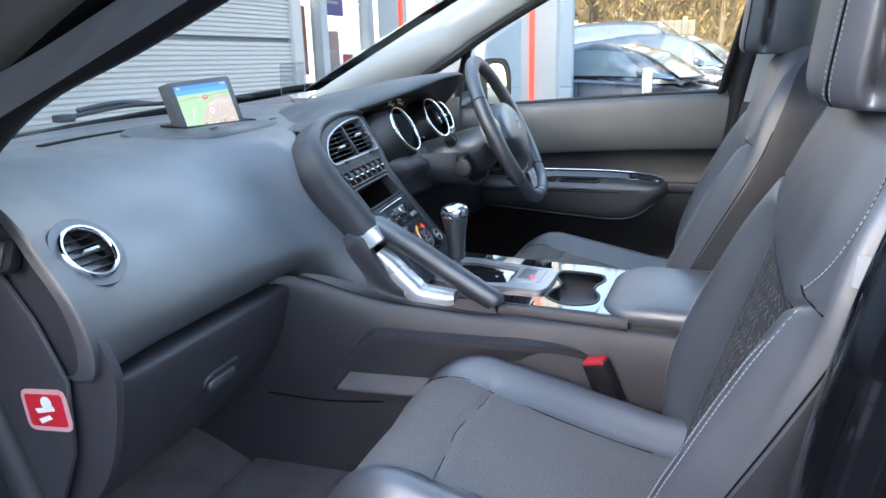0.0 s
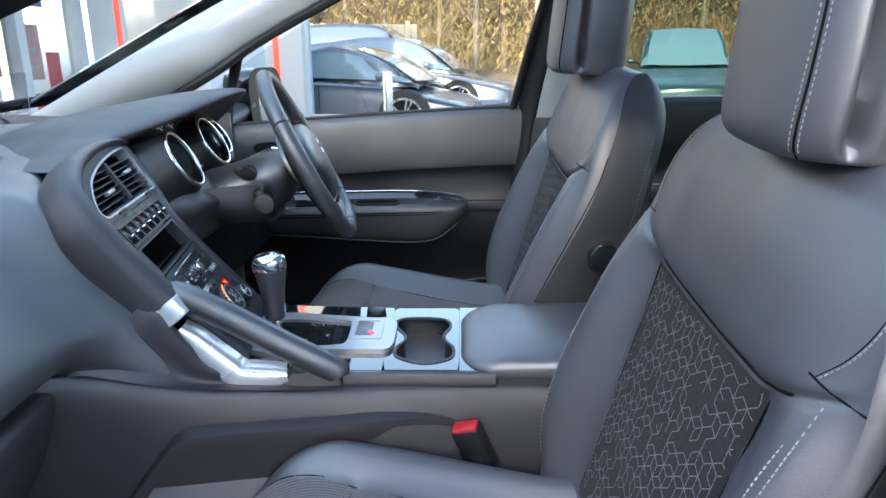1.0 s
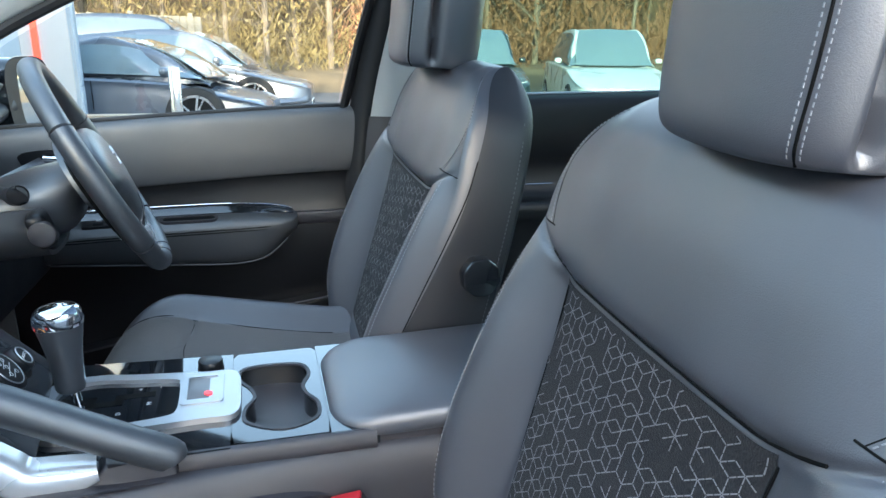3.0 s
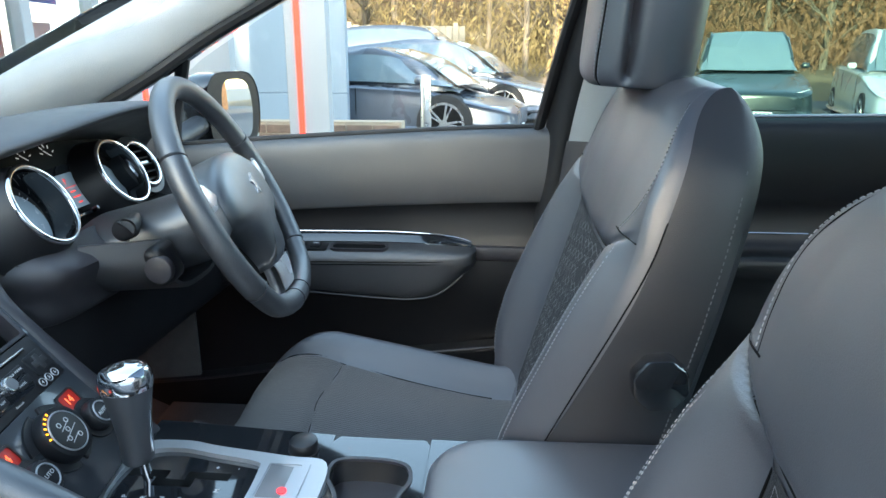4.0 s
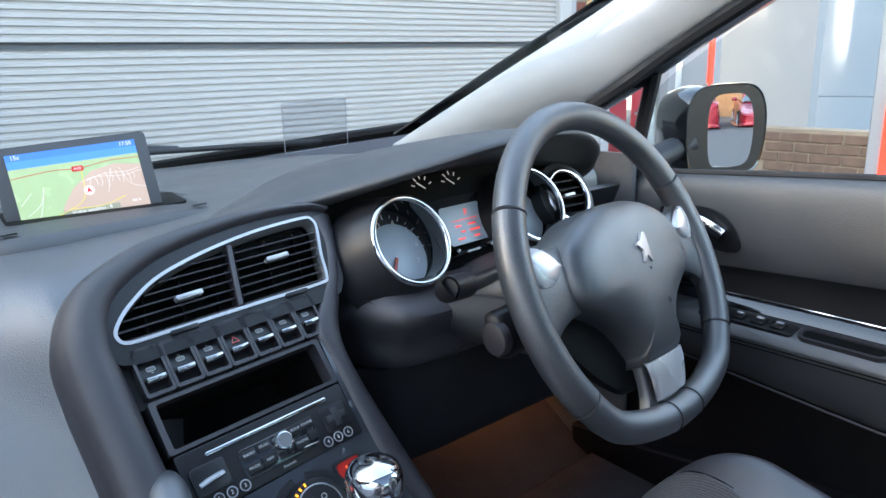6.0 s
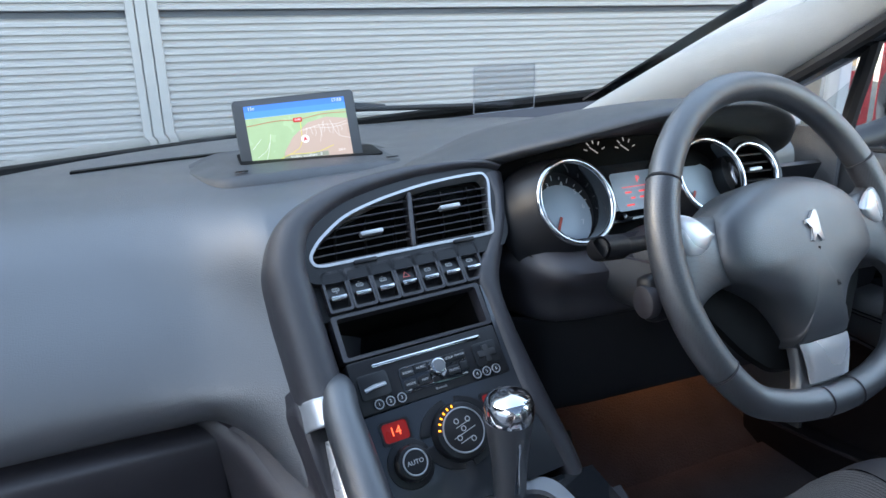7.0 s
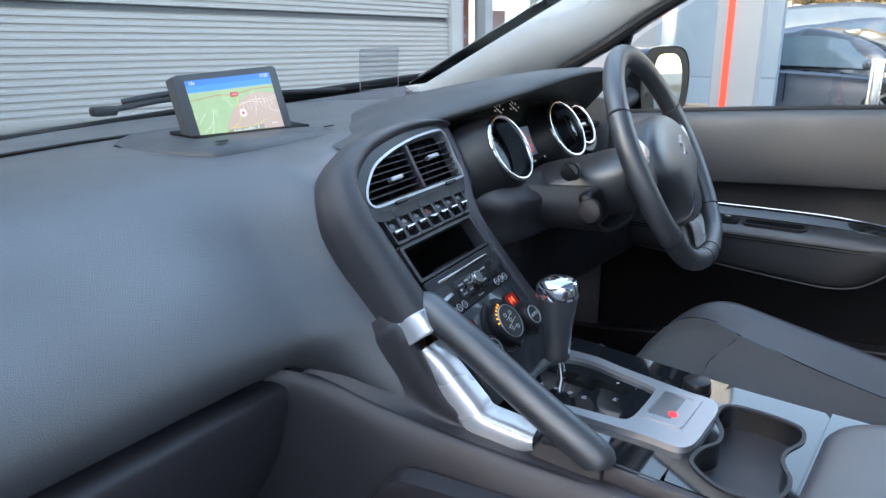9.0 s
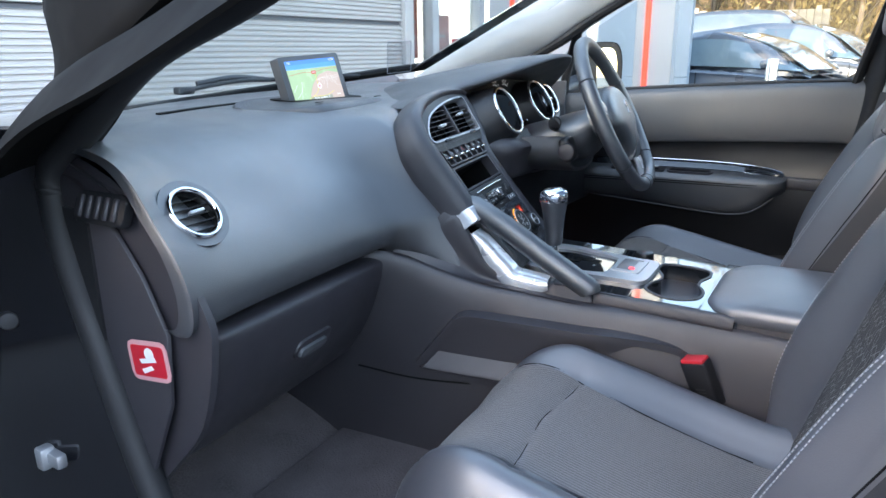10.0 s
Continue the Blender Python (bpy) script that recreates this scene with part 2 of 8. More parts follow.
def torus(bm, big, small, m, n=48, k=10, flat=1.0):
    rows = []
    for i in range(n):
        a = 2 * math.pi * i / n
        rows.append([m @ Vector(((big + small * math.cos(b)) * math.cos(a), (big + small * math.cos(b)) * math.sin(a), small * flat * math.sin(b))) for b in (2 * math.pi * j / k for j in range(k))])
    grid(bm, rows, True, True)
    return bm


def stitches(bm, pts, normal, step=0.006, length=0.0038, r=0.0006):
    """Short threads along a curve."""
    p = spline(pts, 160)
    acc, last = 0.0, p[0]
    for q in p[1:]:
        acc += (q - last).length
        if acc >= step:
            acc = 0.0
            t = (q - last).normalized()
            n = Vector(normal).normalized()
            s = t.cross(n).normalized()
            m = Matrix((t, s, n)).transposed().to_4x4()
            m.translation = q + n * r * 0.5
            box(bm, (length, r * 2, r * 1.6), m)
        last = q


def text_mesh(bm, body, size, m, depth=0.0002):
    """Lettering in the built-in font, centred in the frame m."""
    cu = bpy.data.curves.new("lettering", "FONT")
    cu.body, cu.size, cu.extrude = body, size, depth
    cu.align_x, cu.align_y, cu.resolution_u = "CENTER", "CENTER", 2
    ob = bpy.data.objects.new("lettering", cu)
    scene.collection.objects.link(ob)
    bpy.context.view_layer.update()
    me = ob.to_mesh()
    me.transform(m)
    bm.from_mesh(me)
    ob.to_mesh_clear()
    bpy.data.objects.remove(ob)
    bpy.data.curves.remove(cu)
    return bm


def basis(o, x, y):
    """A frame at o with the ways x and (nearly) y."""
    x = Vector(x).normalized()
    z = x.cross(Vector(y)).normalized()
    y = z.cross(x)
    m = Matrix((x, y, z)).transposed().to_4x4()
    m.translation = o
    return m


def off(x=0.0, y=0.0, z=0.0):
    return Matrix.Translation((x, y, z))


# ---- the car's shell ----
def screen_base(x):
    return 1.62 - 0.95 * x * x


def screen_point(x, s):
    """A place on the windscreen; s from 0 at the cowl to 1 at the header."""
    k = 1.0 - 0.10 * s
    y0, z0 = screen_base(x / k * 0.98), 1.035 + 0.10 * x * x
    y1, z1 = 0.42 - 0.25 * x * x, 1.56 - 0.10 * x * x
    return Vector((x * k, y0 + (y1 - y0) * s, z0 + (z1 - z0) * s + 0.05 * math.sin(math.pi * s)))


def build_shell():
    bm = bmesh.new()
    for y0, y1, z0, z1 in ((-1.6, 1.0, 0.33, 0.33), (1.0, 1.5, 0.33, 0.62)):
        grid(bm, [[(x, y, z) for x in (-0.78, 0.78)] for y, z in ((y0, z0), (y1, z1))])
    solid(bm, 0.02)
    struct("floor", bm, M_CARPET, "dark grey carpeted car floor", "floor", False)

    # footwell sides: material picked to stand in for shade, black on the left
    for sx in (-1, 1):
        bm = bmesh.new()
        grid(bm, [[(sx * 0.792, y, z) for z in (0.32, 1.0)] for y in (0.93, 1.6)])
        solid(bm, 0.01)
        struct("kick_panel", bm, M_KNIT if sx > 0 else M_DARK, "footwell side with shade put into its colour", "panel", False)
    # bulkhead in black plastic, which paints in the darkness of the footwells
    bm = bmesh.new()
    grid(bm, [[(x, y, z) for x in (-0.80, 0.80)] for y, z in ((1.45, 0.55), (1.5, 0.95), (1.62, 1.02))])
    solid(bm, 0.01)
    struct("bulkhead", bm, M_DARK, "footwell bulkhead, black in place of shade", "panel", False)
    bm = bmesh.new()
    def roof(x, y):
        return (x, y, 1.575 - 0.05 * max(0.0, y) ** 1.5 - 0.03 * max(0.0, -y - 0.4) ** 2 + 0.04 * (1 - (x / 0.62) ** 2))

    # headliner round a long glass roof
    for x0, x1, y0, y1 in ((-0.66, -0.54, -1.75, 0.44), (0.54, 0.66, -1.75, 0.44), (-0.54, 0.54, 0.34, 0.44), (-0.54, 0.54, -1.75, -1.35)):
        grid(bm, [[roof(x0 + (x1 - x0) * i / 6, y0 + (y1 - y0) * j / 10) for j in range(11)] for i in range(7)])
    solid(bm, 0.03)
    struct("ceiling", bm, M_HEADLINER, "light grey cloth headliner of the car", "ceiling")
    bm = bmesh.new()
    grid(bm, [[Vector(roof(-0.55 + 1.10 * i / 8, -1.36 + 1.71 * j / 12)) + Vector((0, 0, 0.012)) for j in range(13)] for i in range(9)])
    solid(bm, 0.005)
    w = struct("window_3", bm, M_GLASS_R, "tinted glass roof panel", "roof window")
    w.visible_shadow = False

    bm = bmesh.new()
    grid(bm, [[screen_point(-0.70 + 1.4 * i / 20, s / 12) for i in range(21)] for s in range(13)])
    solid(bm, 0.005)
    w = struct("window_1", bm, M_GLASS, "clear raked car windscreen", "windscreen")
    w.visible_shadow = False
    # black ceramic border along the cowl and the pillars
    bm = bmesh.new()
    tube(bm, [screen_point(-0.72 + 1.44 * i / 12, 0.0) + Vector((0, 0.01, -0.006)) for i in range(13)], 0.016, 8, count=60, flat=0.8)
    struct("trim", bm, M_VOID, "black rubber seal along the windscreen base", "seal")


def pillar(name, a, b, w, label, material=M_HEADLINER):
    """A padded pillar between two edge lines."""
    bm = bmesh.new()
    rows = []
    for p, q in zip(a, b):
        p, q = Vector(p), Vector(q)
        n = Vector((-w, -0.35 * abs(w), 0.1 * abs(w)))
        rows.append([p - n * 0.9, p, p.lerp(q, 0.25) + n * 0.75, p.lerp(q, 0.5) + n, p.lerp(q, 0.75) + n * 0.75, q, q - n * 0.9])
    surf(bm, rows, 24, 25)
    solid(bm, 0.004)
    return struct(name, bm, material, label, "pillar")


def build_pillars():
    for s, nm in ((1, "trim_right"), (-1, "trim_left")):
        dz = 0.0 if s > 0 else 0.105
        outer = [(s * x, y, z - dz) for x, y, z in ((0.50, 1.31, 1.07), (0.523, 1.27, 1.096), (0.62, 1.10, 1.21), (0.718, 0.928, 1.324), (0.70, 0.55, 1.50), (0.62, 0.40, 1.545))]
        inner = [(s * x, y, z - dz) for x, y, z in ((0.66, 1.16, 1.05), (0.68, 1.10, 1.085), (0.70, 0.955, 1.165), (0.725, 0.80, 1.262), (0.70, 0.45, 1.43), (0.66, 0.25, 1.50))]
        if s > 0:
            pillar(nm, outer, inner, 0.02, "pale grey windscreen pillar trim")
        # black body-coloured outside of the pillar and its seal
        bm = bmesh.new()
        secs = []
        for (x, y, z), (x2, y2, z2) in zip(outer, inner):
            secs.append([(x + s * 0.02, y + 0.03, z + 0.02), (x + s * 0.07, y + 0.02, z + 0.03), (x2 + s * 0.09, y2 + 0.03, z2 + 0.03), (x2 + s * 0.09, y2 - 0.02, z2), (x2 + s * 0.03, y2 - 0.015, z2)])
        surf(bm, secs, 24, 16)
        solid(bm, 0.004)
        struct("pillar_outside_" + ("right" if s > 0 else "left"), bm, M_BODY if s > 0 else M_VOID, "black outside of the windscreen pillar", "pillar")
        if s > 0:
            bm = bmesh.new()
            tube(bm, [Vector(p) + Vector((0.012, -0.012, -0.006)) for p in inner], 0.013, 8, count=50)
            struct("window_seal", bm, M_RUBBER, "black rubber seal round the door opening", "seal")
    # passenger door opening: black post with a rubber seal
    bm = bmesh.new()
    edge = [(-0.70, 0.35, 1.335), (-0.73, 0.656, 1.208), (-0.755, 0.82, 1.142), (-0.78, 0.932, 1.055), (-0.795, 0.998, 1.0), (-0.80, 1.0, 0.93), (-0.80, 0.975, 0.835), (-0.80, 0.935, 0.72), (-0.80, 0.875, 0.56), (-0.80, 0.80, 0.40)]
    tube(bm, edge, 0.021, 10, count=70)
    struct("door_seal", bm, M_RUBBER, "ribbed black rubber seal round the open doorway", "seal")
    bm = bmesh.new()
    secs = [[(x - 0.005, y + 0.01, z), (x - 0.03, y + 0.06, z), (x - 0.07, y + 0.14, z), (x - 0.11, y + 0.2, z)] for x, y, z in edge[3:]]
    surf(bm, secs, 24, 8)
    solid(bm, 0.01)
    struct("hinge_post", bm, M_BODY, "glossy black painted door hinge post", "pillar")
    bm = bmesh.new()
    secs = [[(x, y + 0.004, z + 0.004), (x - 0.02, y + 0.02, z + 0.006), (x - 0.06, y + 0.03, z - 0.006), (x - 0.11, y + 0.03, z - 0.03), (x - 0.17, y, z - 0.08)] for x, y, z in edge[:5]]
    surf(bm, secs, 24, 20)
    solid(bm, 0.006)
    struct("door_frame", bm, M_VOID, "black painted door frame under the windscreen pillar", "pillar")
    # sill and rear post on the near side
    bm = bmesh.new()
    box(bm, (0.16, 1.6, 0.10), (-0.82, 0.3, 0.36), 0.03, 3)
    struct("door_sill", bm, M_BODY, "black painted door sill", "sill")
    bm = bmesh.new()
    surf(bm, [[(-0.715 + q, -0.16 + o, z), (-0.705 + q, -0.05 + o, z), (-0.725 + q, -0.02 + o, z), (-0.76 + q, -0.025 + o, z), (-0.80 + q, -0.06 + o, z), (-0.84 + q, -0.10 + o, z), (-0.85 + q, -0.24 + o, z), (-0.80 + q, -0.30 + o, z)] for z, o, q in ((0.38, 0.10, -0.02), (0.7, 0.05, 0.0), (0.95, 0.01, 0.0), (1.1, -0.03, 0.01), (1.5, -0.16, 0.10))], 24, 28)
    solid(bm, 0.006)
    struct("rear_post", bm, M_BODY, "glossy black painted middle door post", "pillar")
    # right middle post
    bm = bmesh.new()
    surf(bm, [[(0.81 - k, 0.10 + o, z), (0.79 - k, 0.085 + o, z), (0.775 - k, 0.04 + o, z), (0.78 - k, -0.04 + o, z), (0.81 - k, -0.07 + o, z)] for z, o, k in ((0.4, 0.06, 0), (0.8, 0.03, 0), (1.06, 0.0, 0), (1.3, -0.05, 0.05), (1.55, -0.11, 0.12))], 24, 16)
    solid(bm, 0.005)
    struct("post_trim", bm, M_HEADLINER, "pale grey upper trim of the middle door post", "pillar")
    bm = bmesh.new()
    surf(bm, [[(0.825 - k, 0.125 + o, z), (0.79 - k, 0.105 + o, z), (0.784 - k, 0.085 + o, z), (0.81 - k, 0.070 + o, z)] for z, o, k in ((0.4, 0.06, 0), (0.8, 0.03, 0), (1.06, 0.0, 0), (1.3, -0.05, 0.05), (1.55, -0.11, 0.12))], 24, 12)
    solid(bm, 0.005)
    struct("post_seal", bm, M_RUBBER, "black rubber seal on the middle door post", "seal")
    bm = bmesh.new()
    surf(bm, [[(0.80, 0.105 + o, z), (0.782, 0.08 + o, z), (0.768, 0.04 + o, z), (0.77, -0.04 + o, z), (0.80, -0.08 + o, z)] for z, o in ((0.35, 0.07), (0.7, 0.035), (1.035, 0.0))], 16, 14)
    solid(bm, 0.005)
    struct("post_lower_trim", bm, M_PLASTIC, "dark grey lower trim of the middle door post", "pillar")


# ---- dashboard ----
STACK = basis((-0.03, 0.737, 0.852), (0.98929, 0.14374, 0.02537), (-0.10809, 0.60468, 0.7891))


def stack(u, v, n=0.0):
    return STACK @ Vector((u, v, n))


def dash_profile(x):
    f = min(1.0, max(0.0, (x + 0.78) / 0.5))
    yl, zl = 0.745 + 0.093 * f, 0.815 - 0.030 * f
    d = max(0.2, screen_base(x) - 0.02 - yl)
    k = min(1.0, d / 0.44)
    pts = [(0.062, -0.014), (0.026, -0.009), (0.008, 0.009), (0.009, 0.044), (0.042, 0.090), (0.10, 0.136), (0.15, 0.176), (0.21, 0.203), (0.29, 0.216), (0.38, 0.222)]
    out = [(yl + t * k, zl + (h if h < 0.1 else h + (1.03 - zl - 0.222) * (h / 0.222))) for t, h in pts]
    out.append((yl + max(d * 0.97, 0.42 * k), 1.030))
    out.append((yl + max(d, 0.43 * k) + 0.02, 1.012))
    # the face swells towards the driver as it nears the centre stack
    near = [(0.760, 0.715), (0.728, 0.722), (0.730, 0.750), (0.764, 0.829), (0.790, 0.862), (0.826, 0.905), (0.864, 0.975), (0.915, 1.014), (0.985, 1.026), (1.10, 1.030)] + out[-2:]
    f = min(1.0, max(0.0, (x + 0.50) / 0.305)) ** 2.6
    low = min(1.0, max(0.0, (x + 0.275) / 0.08)) ** 1.5
    out = [(a + (c - a) * (low if i < 2 else min(f, 0.4 * f + 0.6 * low) if i == 2 else f), b + (e - b) * (low if i < 3 else f)) for i, ((a, b), (c, e)) in enumerate(zip(out, near))]
    # behind the stack it steps back
    lift = 0.035 * math.exp(-((x - 0.38) / 0.25) ** 2) if x > 0 else 0.0
    far = [(0.99, 0.80), (0.985, 0.83), (0.98, 0.86), (0.975, 0.89), (0.97, 0.92), (0.965, 0.95), (0.962, 0.985), (0.970, 1.022 + lift * 0.5), (1.01, 1.033 + lift), (1.10, 1.033 + lift)] + [(out[-2][0], 1.034 + lift * 0.5), (out[-1][0], 1.015 + lift * 0.4)]
    g = min(1.0, max(0.0, (x + 0.185) / 0.17))
    g = g * g * (3 - 2 * g)
    return [(x, a + (c - a) * g, b + (e - b) * g) for (a, b), (c, e) in zip(out, far)]


def build_dashboard():
    d = thing("dashboard", "dark grey soft-touch dashboard with a round side vent", "dashboard", (-0.3, 1.2, 0.8))
    bm = bmesh.new()
    end = [(-0.796, y + (1.08 - y) * 0.06, z + (0.93 - z) * 0.06) for _, y, z in dash_profile(-0.792)]
    surf(bm, [end] + [dash_profile(x) for x in (-0.792, -0.785, -0.74, -0.65, -0.5, -0.42, -0.36, -0.32, -0.28, -0.24, -0.205, -0.185, -0.15, -0.10, -0.03, 0.05, 0.15, 0.3, 0.45, 0.6, 0.72)], 110, 50)
    part("body", bm, M_DASH, d)
    # visor over the dials
    bm = bmesh.new()
    arch = [(-0.07, 0.925, 1.026), (0.0, 0.915, 1.040), (0.05, 0.911, 1.051), (0.107, 0.908, 1.061), (0.20, 0.83, 1.096), (0.30, 0.775, 1.125), (0.40, 0.765, 1.132), (0.50, 0.80, 1.118), (0.60, 0.86, 1.085), (0.66, 0.92, 1.045)]
    back = [(-0.07, 1.0, 1.026), (0.0, 1.03, 1.031), (0.05, 1.07, 1.038), (0.10, 1.10, 1.046), (0.20, 1.14, 1.068), (0.30, 1.13, 1.082), (0.40, 1.10, 1.086), (0.50, 1.08, 1.078), (0.60, 1.06, 1.062), (0.66, 1.03, 1.04)]
    secs = []
    for a, b in zip(arch, back):
        a, b = Vector(a), Vector(b)
        m = a.lerp(b, 0.45) + Vector((0, 0, 0.012))
        q = min(1.0, max(0.0, (a.x + 0.07) / 0.17))
        m = a.lerp(b, 0.45) + Vector((0, 0, 0.012 * q))
        secs.append([b + Vector((0, 0.10, -0.03)), b, m, a.lerp(b, 0.12) + Vector((0, 0, 0.008 * q)), a, a + Vector((0, 0.012, -0.014)), a.lerp(b, 0.3) + Vector((0, 0, -0.028)), b + Vector((0, -0.06, -0.05))])
    surf(bm, secs, 60, 36)
    part("visor", bm, M_DASH_TOP, d, "black soft visor over the dials")
    # padding that closes the dash under the screen
    bm = bmesh.new()
    surf(bm, [[(x, 0.95, 1.0), (x, 0.99, 0.9), (x, 1.02, 0.75), (x, 1.1, 0.6)] for x in (-0.12, 0.3, 0.76)], 6, 10)
    solid(bm, 0.01)
    part("bulkhead", bm, M_DARK, d)
    # defroster slot
    bm = bmesh.new()
    pts = [(-0.449, 1.251), (-0.30, 1.31), (-0.15, 1.345), (0.0, 1.36), (0.208, 1.335)]
    sp = spline([(x, y, 0) for x, y in pts], 30)
    grid(bm, [[(p.x, p.y - 0.008, 1.0345), (p.x, p.y + 0.009, 1.0345)] for p in sp])
    solid(bm, 0.004)
    part("defroster_slot", bm, M_VOID, d, "thin black demister slot")

    # side vent
    fr = basis((-0.720, 0.820, 0.940), (1, 0.12, 0.02), (0, 0.62, 0.78)) @ Matrix.Diagonal((0.84, 0.84, 1.0, 1.0))
    bm = bmesh.new()
    hoop(bm, circle(0.060, 40), circle(0.045, 40), -0.05, 0.004, fr, 0.008)
    v = part("vent_collar", bm, M_DASH, d)
    bm = bmesh.new()
    torus(bm, 0.0430, 0.0050, fr @ off(0, 0, 0.004), 48, 10)
    part("ring", bm, M_CHROME, v, "chrome vent ring")
    bm = bmesh.new()
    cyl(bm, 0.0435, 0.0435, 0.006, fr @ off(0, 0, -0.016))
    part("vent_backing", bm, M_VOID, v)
    for i in range(5):
        yy = -0.027 + i * 0.0135
        bm = bmesh.new()
        box(bm, (2 * math.sqrt(0.0415 ** 2 - yy ** 2), 0.0022, 0.012), fr @ off(0, yy, -0.005) @ pose(0, 0, 0, 25), 0.0006, 1)
        part("slat", bm, M_DARK, v)
    bm = bmesh.new()
    box(bm, (0.030, 0.006, 0.008), fr @ off(0.002, 0.0, 0.006), 0.002)
    part("vent_knob", bm, M_SATIN, v, "silver vent knob")

    # end panel by the doorway
    bm = bmesh.new()
    secs = [[(-0.80, 1.0, z1), (-0.795, 0.98, z1), (-0.785, y0 + 0.06, (z0 + z1) / 2 + 0.02), (-0.78, y0, z0)] for y0, z0, z1 in ((0.965, 1.012, 1.016), (0.83, 0.955, 0.975), (0.745, 0.845, 0.86), (0.735, 0.78, 0.80), (0.775, 0.66, 0.69), (0.88, 0.54, 0.56), (0.93, 0.42, 0.44))]
    surf(bm, secs, 30, 14)
    solid(bm, 0.012)
    part("end_panel", bm, M_PLASTIC, d)
    bm = bmesh.new()
    plate = [(1.03, 1.005), (0.95, 0.985), (0.885, 0.935), (0.835, 0.875), (0.795, 0.80), (0.805, 0.70), (0.865, 0.58), (0.93, 0.45), (1.05, 0.45)]
    prism(bm, plate, 0.0, 0.006, Matrix(((0, 0, -1, -0.792), (1, 0, 0, 0), (0, 1, 0, 0), (0, 0, 0, 1))), 0.003)
    part("end_cover", bm, M_PLASTIC, d, "flat dark cover on the end of the dashboard")
    bm = bmesh.new()
    fe = basis((-0.800, 0.892, 0.955), (0.05, -1, 0), (0.35, 0.1, 0.9))
    prism(bm, rrect(0.10, 0.042, 0.012), -0.008, 0.004, fe, 0.003)
    g = part("side_demister", bm, M_DARK, d, "ribbed black side window demister")
    for i in range(5):
        bm = bmesh.new()
        box(bm, (0.008, 0.030, 0.006), fe @ off(-0.034 + i * 0.017, 0, 0.006), 0.002, 1)
        part("rib", bm, M_PLASTIC, g)
    # airbag warning label
    fl = basis((-0.801, 0.834, 0.759), (0.05, -1.0, 0.12), (0.0, 0.1, 1))
    bm = bmesh.new()
    prism(bm, [(x, y) for x, y in rrect(0.078, 0.056, 0.011, 2)], 0, 0.0012, fl)
    lab = part("warning_label", bm, mat("label_pink", (0.62, 0.30, 0.31), 0.4), d, "red and white warning sticker", False)
    bm = bmesh.new()
    prism(bm, rrect(0.064, 0.043, 0.004, 2), 0.0012, 0.0018, fl)
    part("label_red", bm, mat("label_red", (0.55, 0.015, 0.03), 0.4), lab, "", False)
    bm = bmesh.new()
    prism(bm, circle(0.009, 18, 0.004, 0.010), 0.0018, 0.0024, fl)
    prism(bm, [(-0.018, 0.002), (0.014, 0.006), (0.016, 0.0), (-0.014, -0.004)], 0.0018, 0.0024, fl)
    prism(bm, [(-0.016, -0.012), (0.004, -0.006), (0.008, -0.011), (-0.012, -0.018)], 0.0018, 0.0024, fl)
    part("label_mark", bm, mat("label_white", (0.8, 0.8, 0.8), 0.4), lab, "", False)

    # glovebox
    gb = thing("glovebox", "closed dark grey glovebox with a recessed pull", "glovebox", (-0.5, 0.9, 0.6))
    bm = bmesh.new()
    secs = []
    for x, dy in ((-0.748, 0.08), (-0.742, 0.025), (-0.725, 0.004), (-0.62, 0.0), (-0.45, 0.0), (-0.30, 0.0), (-0.275, 0.006), (-0.268, 0.04)):
        f = (x + 0.78) / 0.5
        y, z = 0.757 + 0.093 * f + dy, 0.787 - 0.030 * f
        secs.append([(x, y + 0.10, z + 0.004), (x, y + 0.03, z + 0.005), (x, y + 0.006, z), (x, y, z - 0.012), (x, y + 0.010, z - 0.05), (x, y + 0.038, z - 0.12), (x, y + 0.075, z - 0.18), (x, y + 0.12, z - 0.225), (x, y + 0.25, z - 0.25)])
    surf(bm, secs, 40, 34)
    solid(bm, 0.008)
    gdoor = part("lid", bm, M_PLASTIC, gb)
    fr = basis((-0.500, 0.836, 0.672), (0.98, 0.17, -0.06), (0, -0.40, 0.9))
    bm = bmesh.new()
    prism(bm, rrect(0.105, 0.036, 0.016), -0.004, 0.0035, fr, 0.002)
    h = part("latch_recess", bm, M_PLASTIC, gdoor)
    bm = bmesh.new()
    prism(bm, rrect(0.078, 0.020, 0.009), 0.0035, 0.009, fr @ off(-0.004, -0.005, 0), 0.003)
    part("latch", bm, mat("latch_grey", (0.085, 0.088, 0.095), 0.4), h, "lighter grey release lever")
    return d


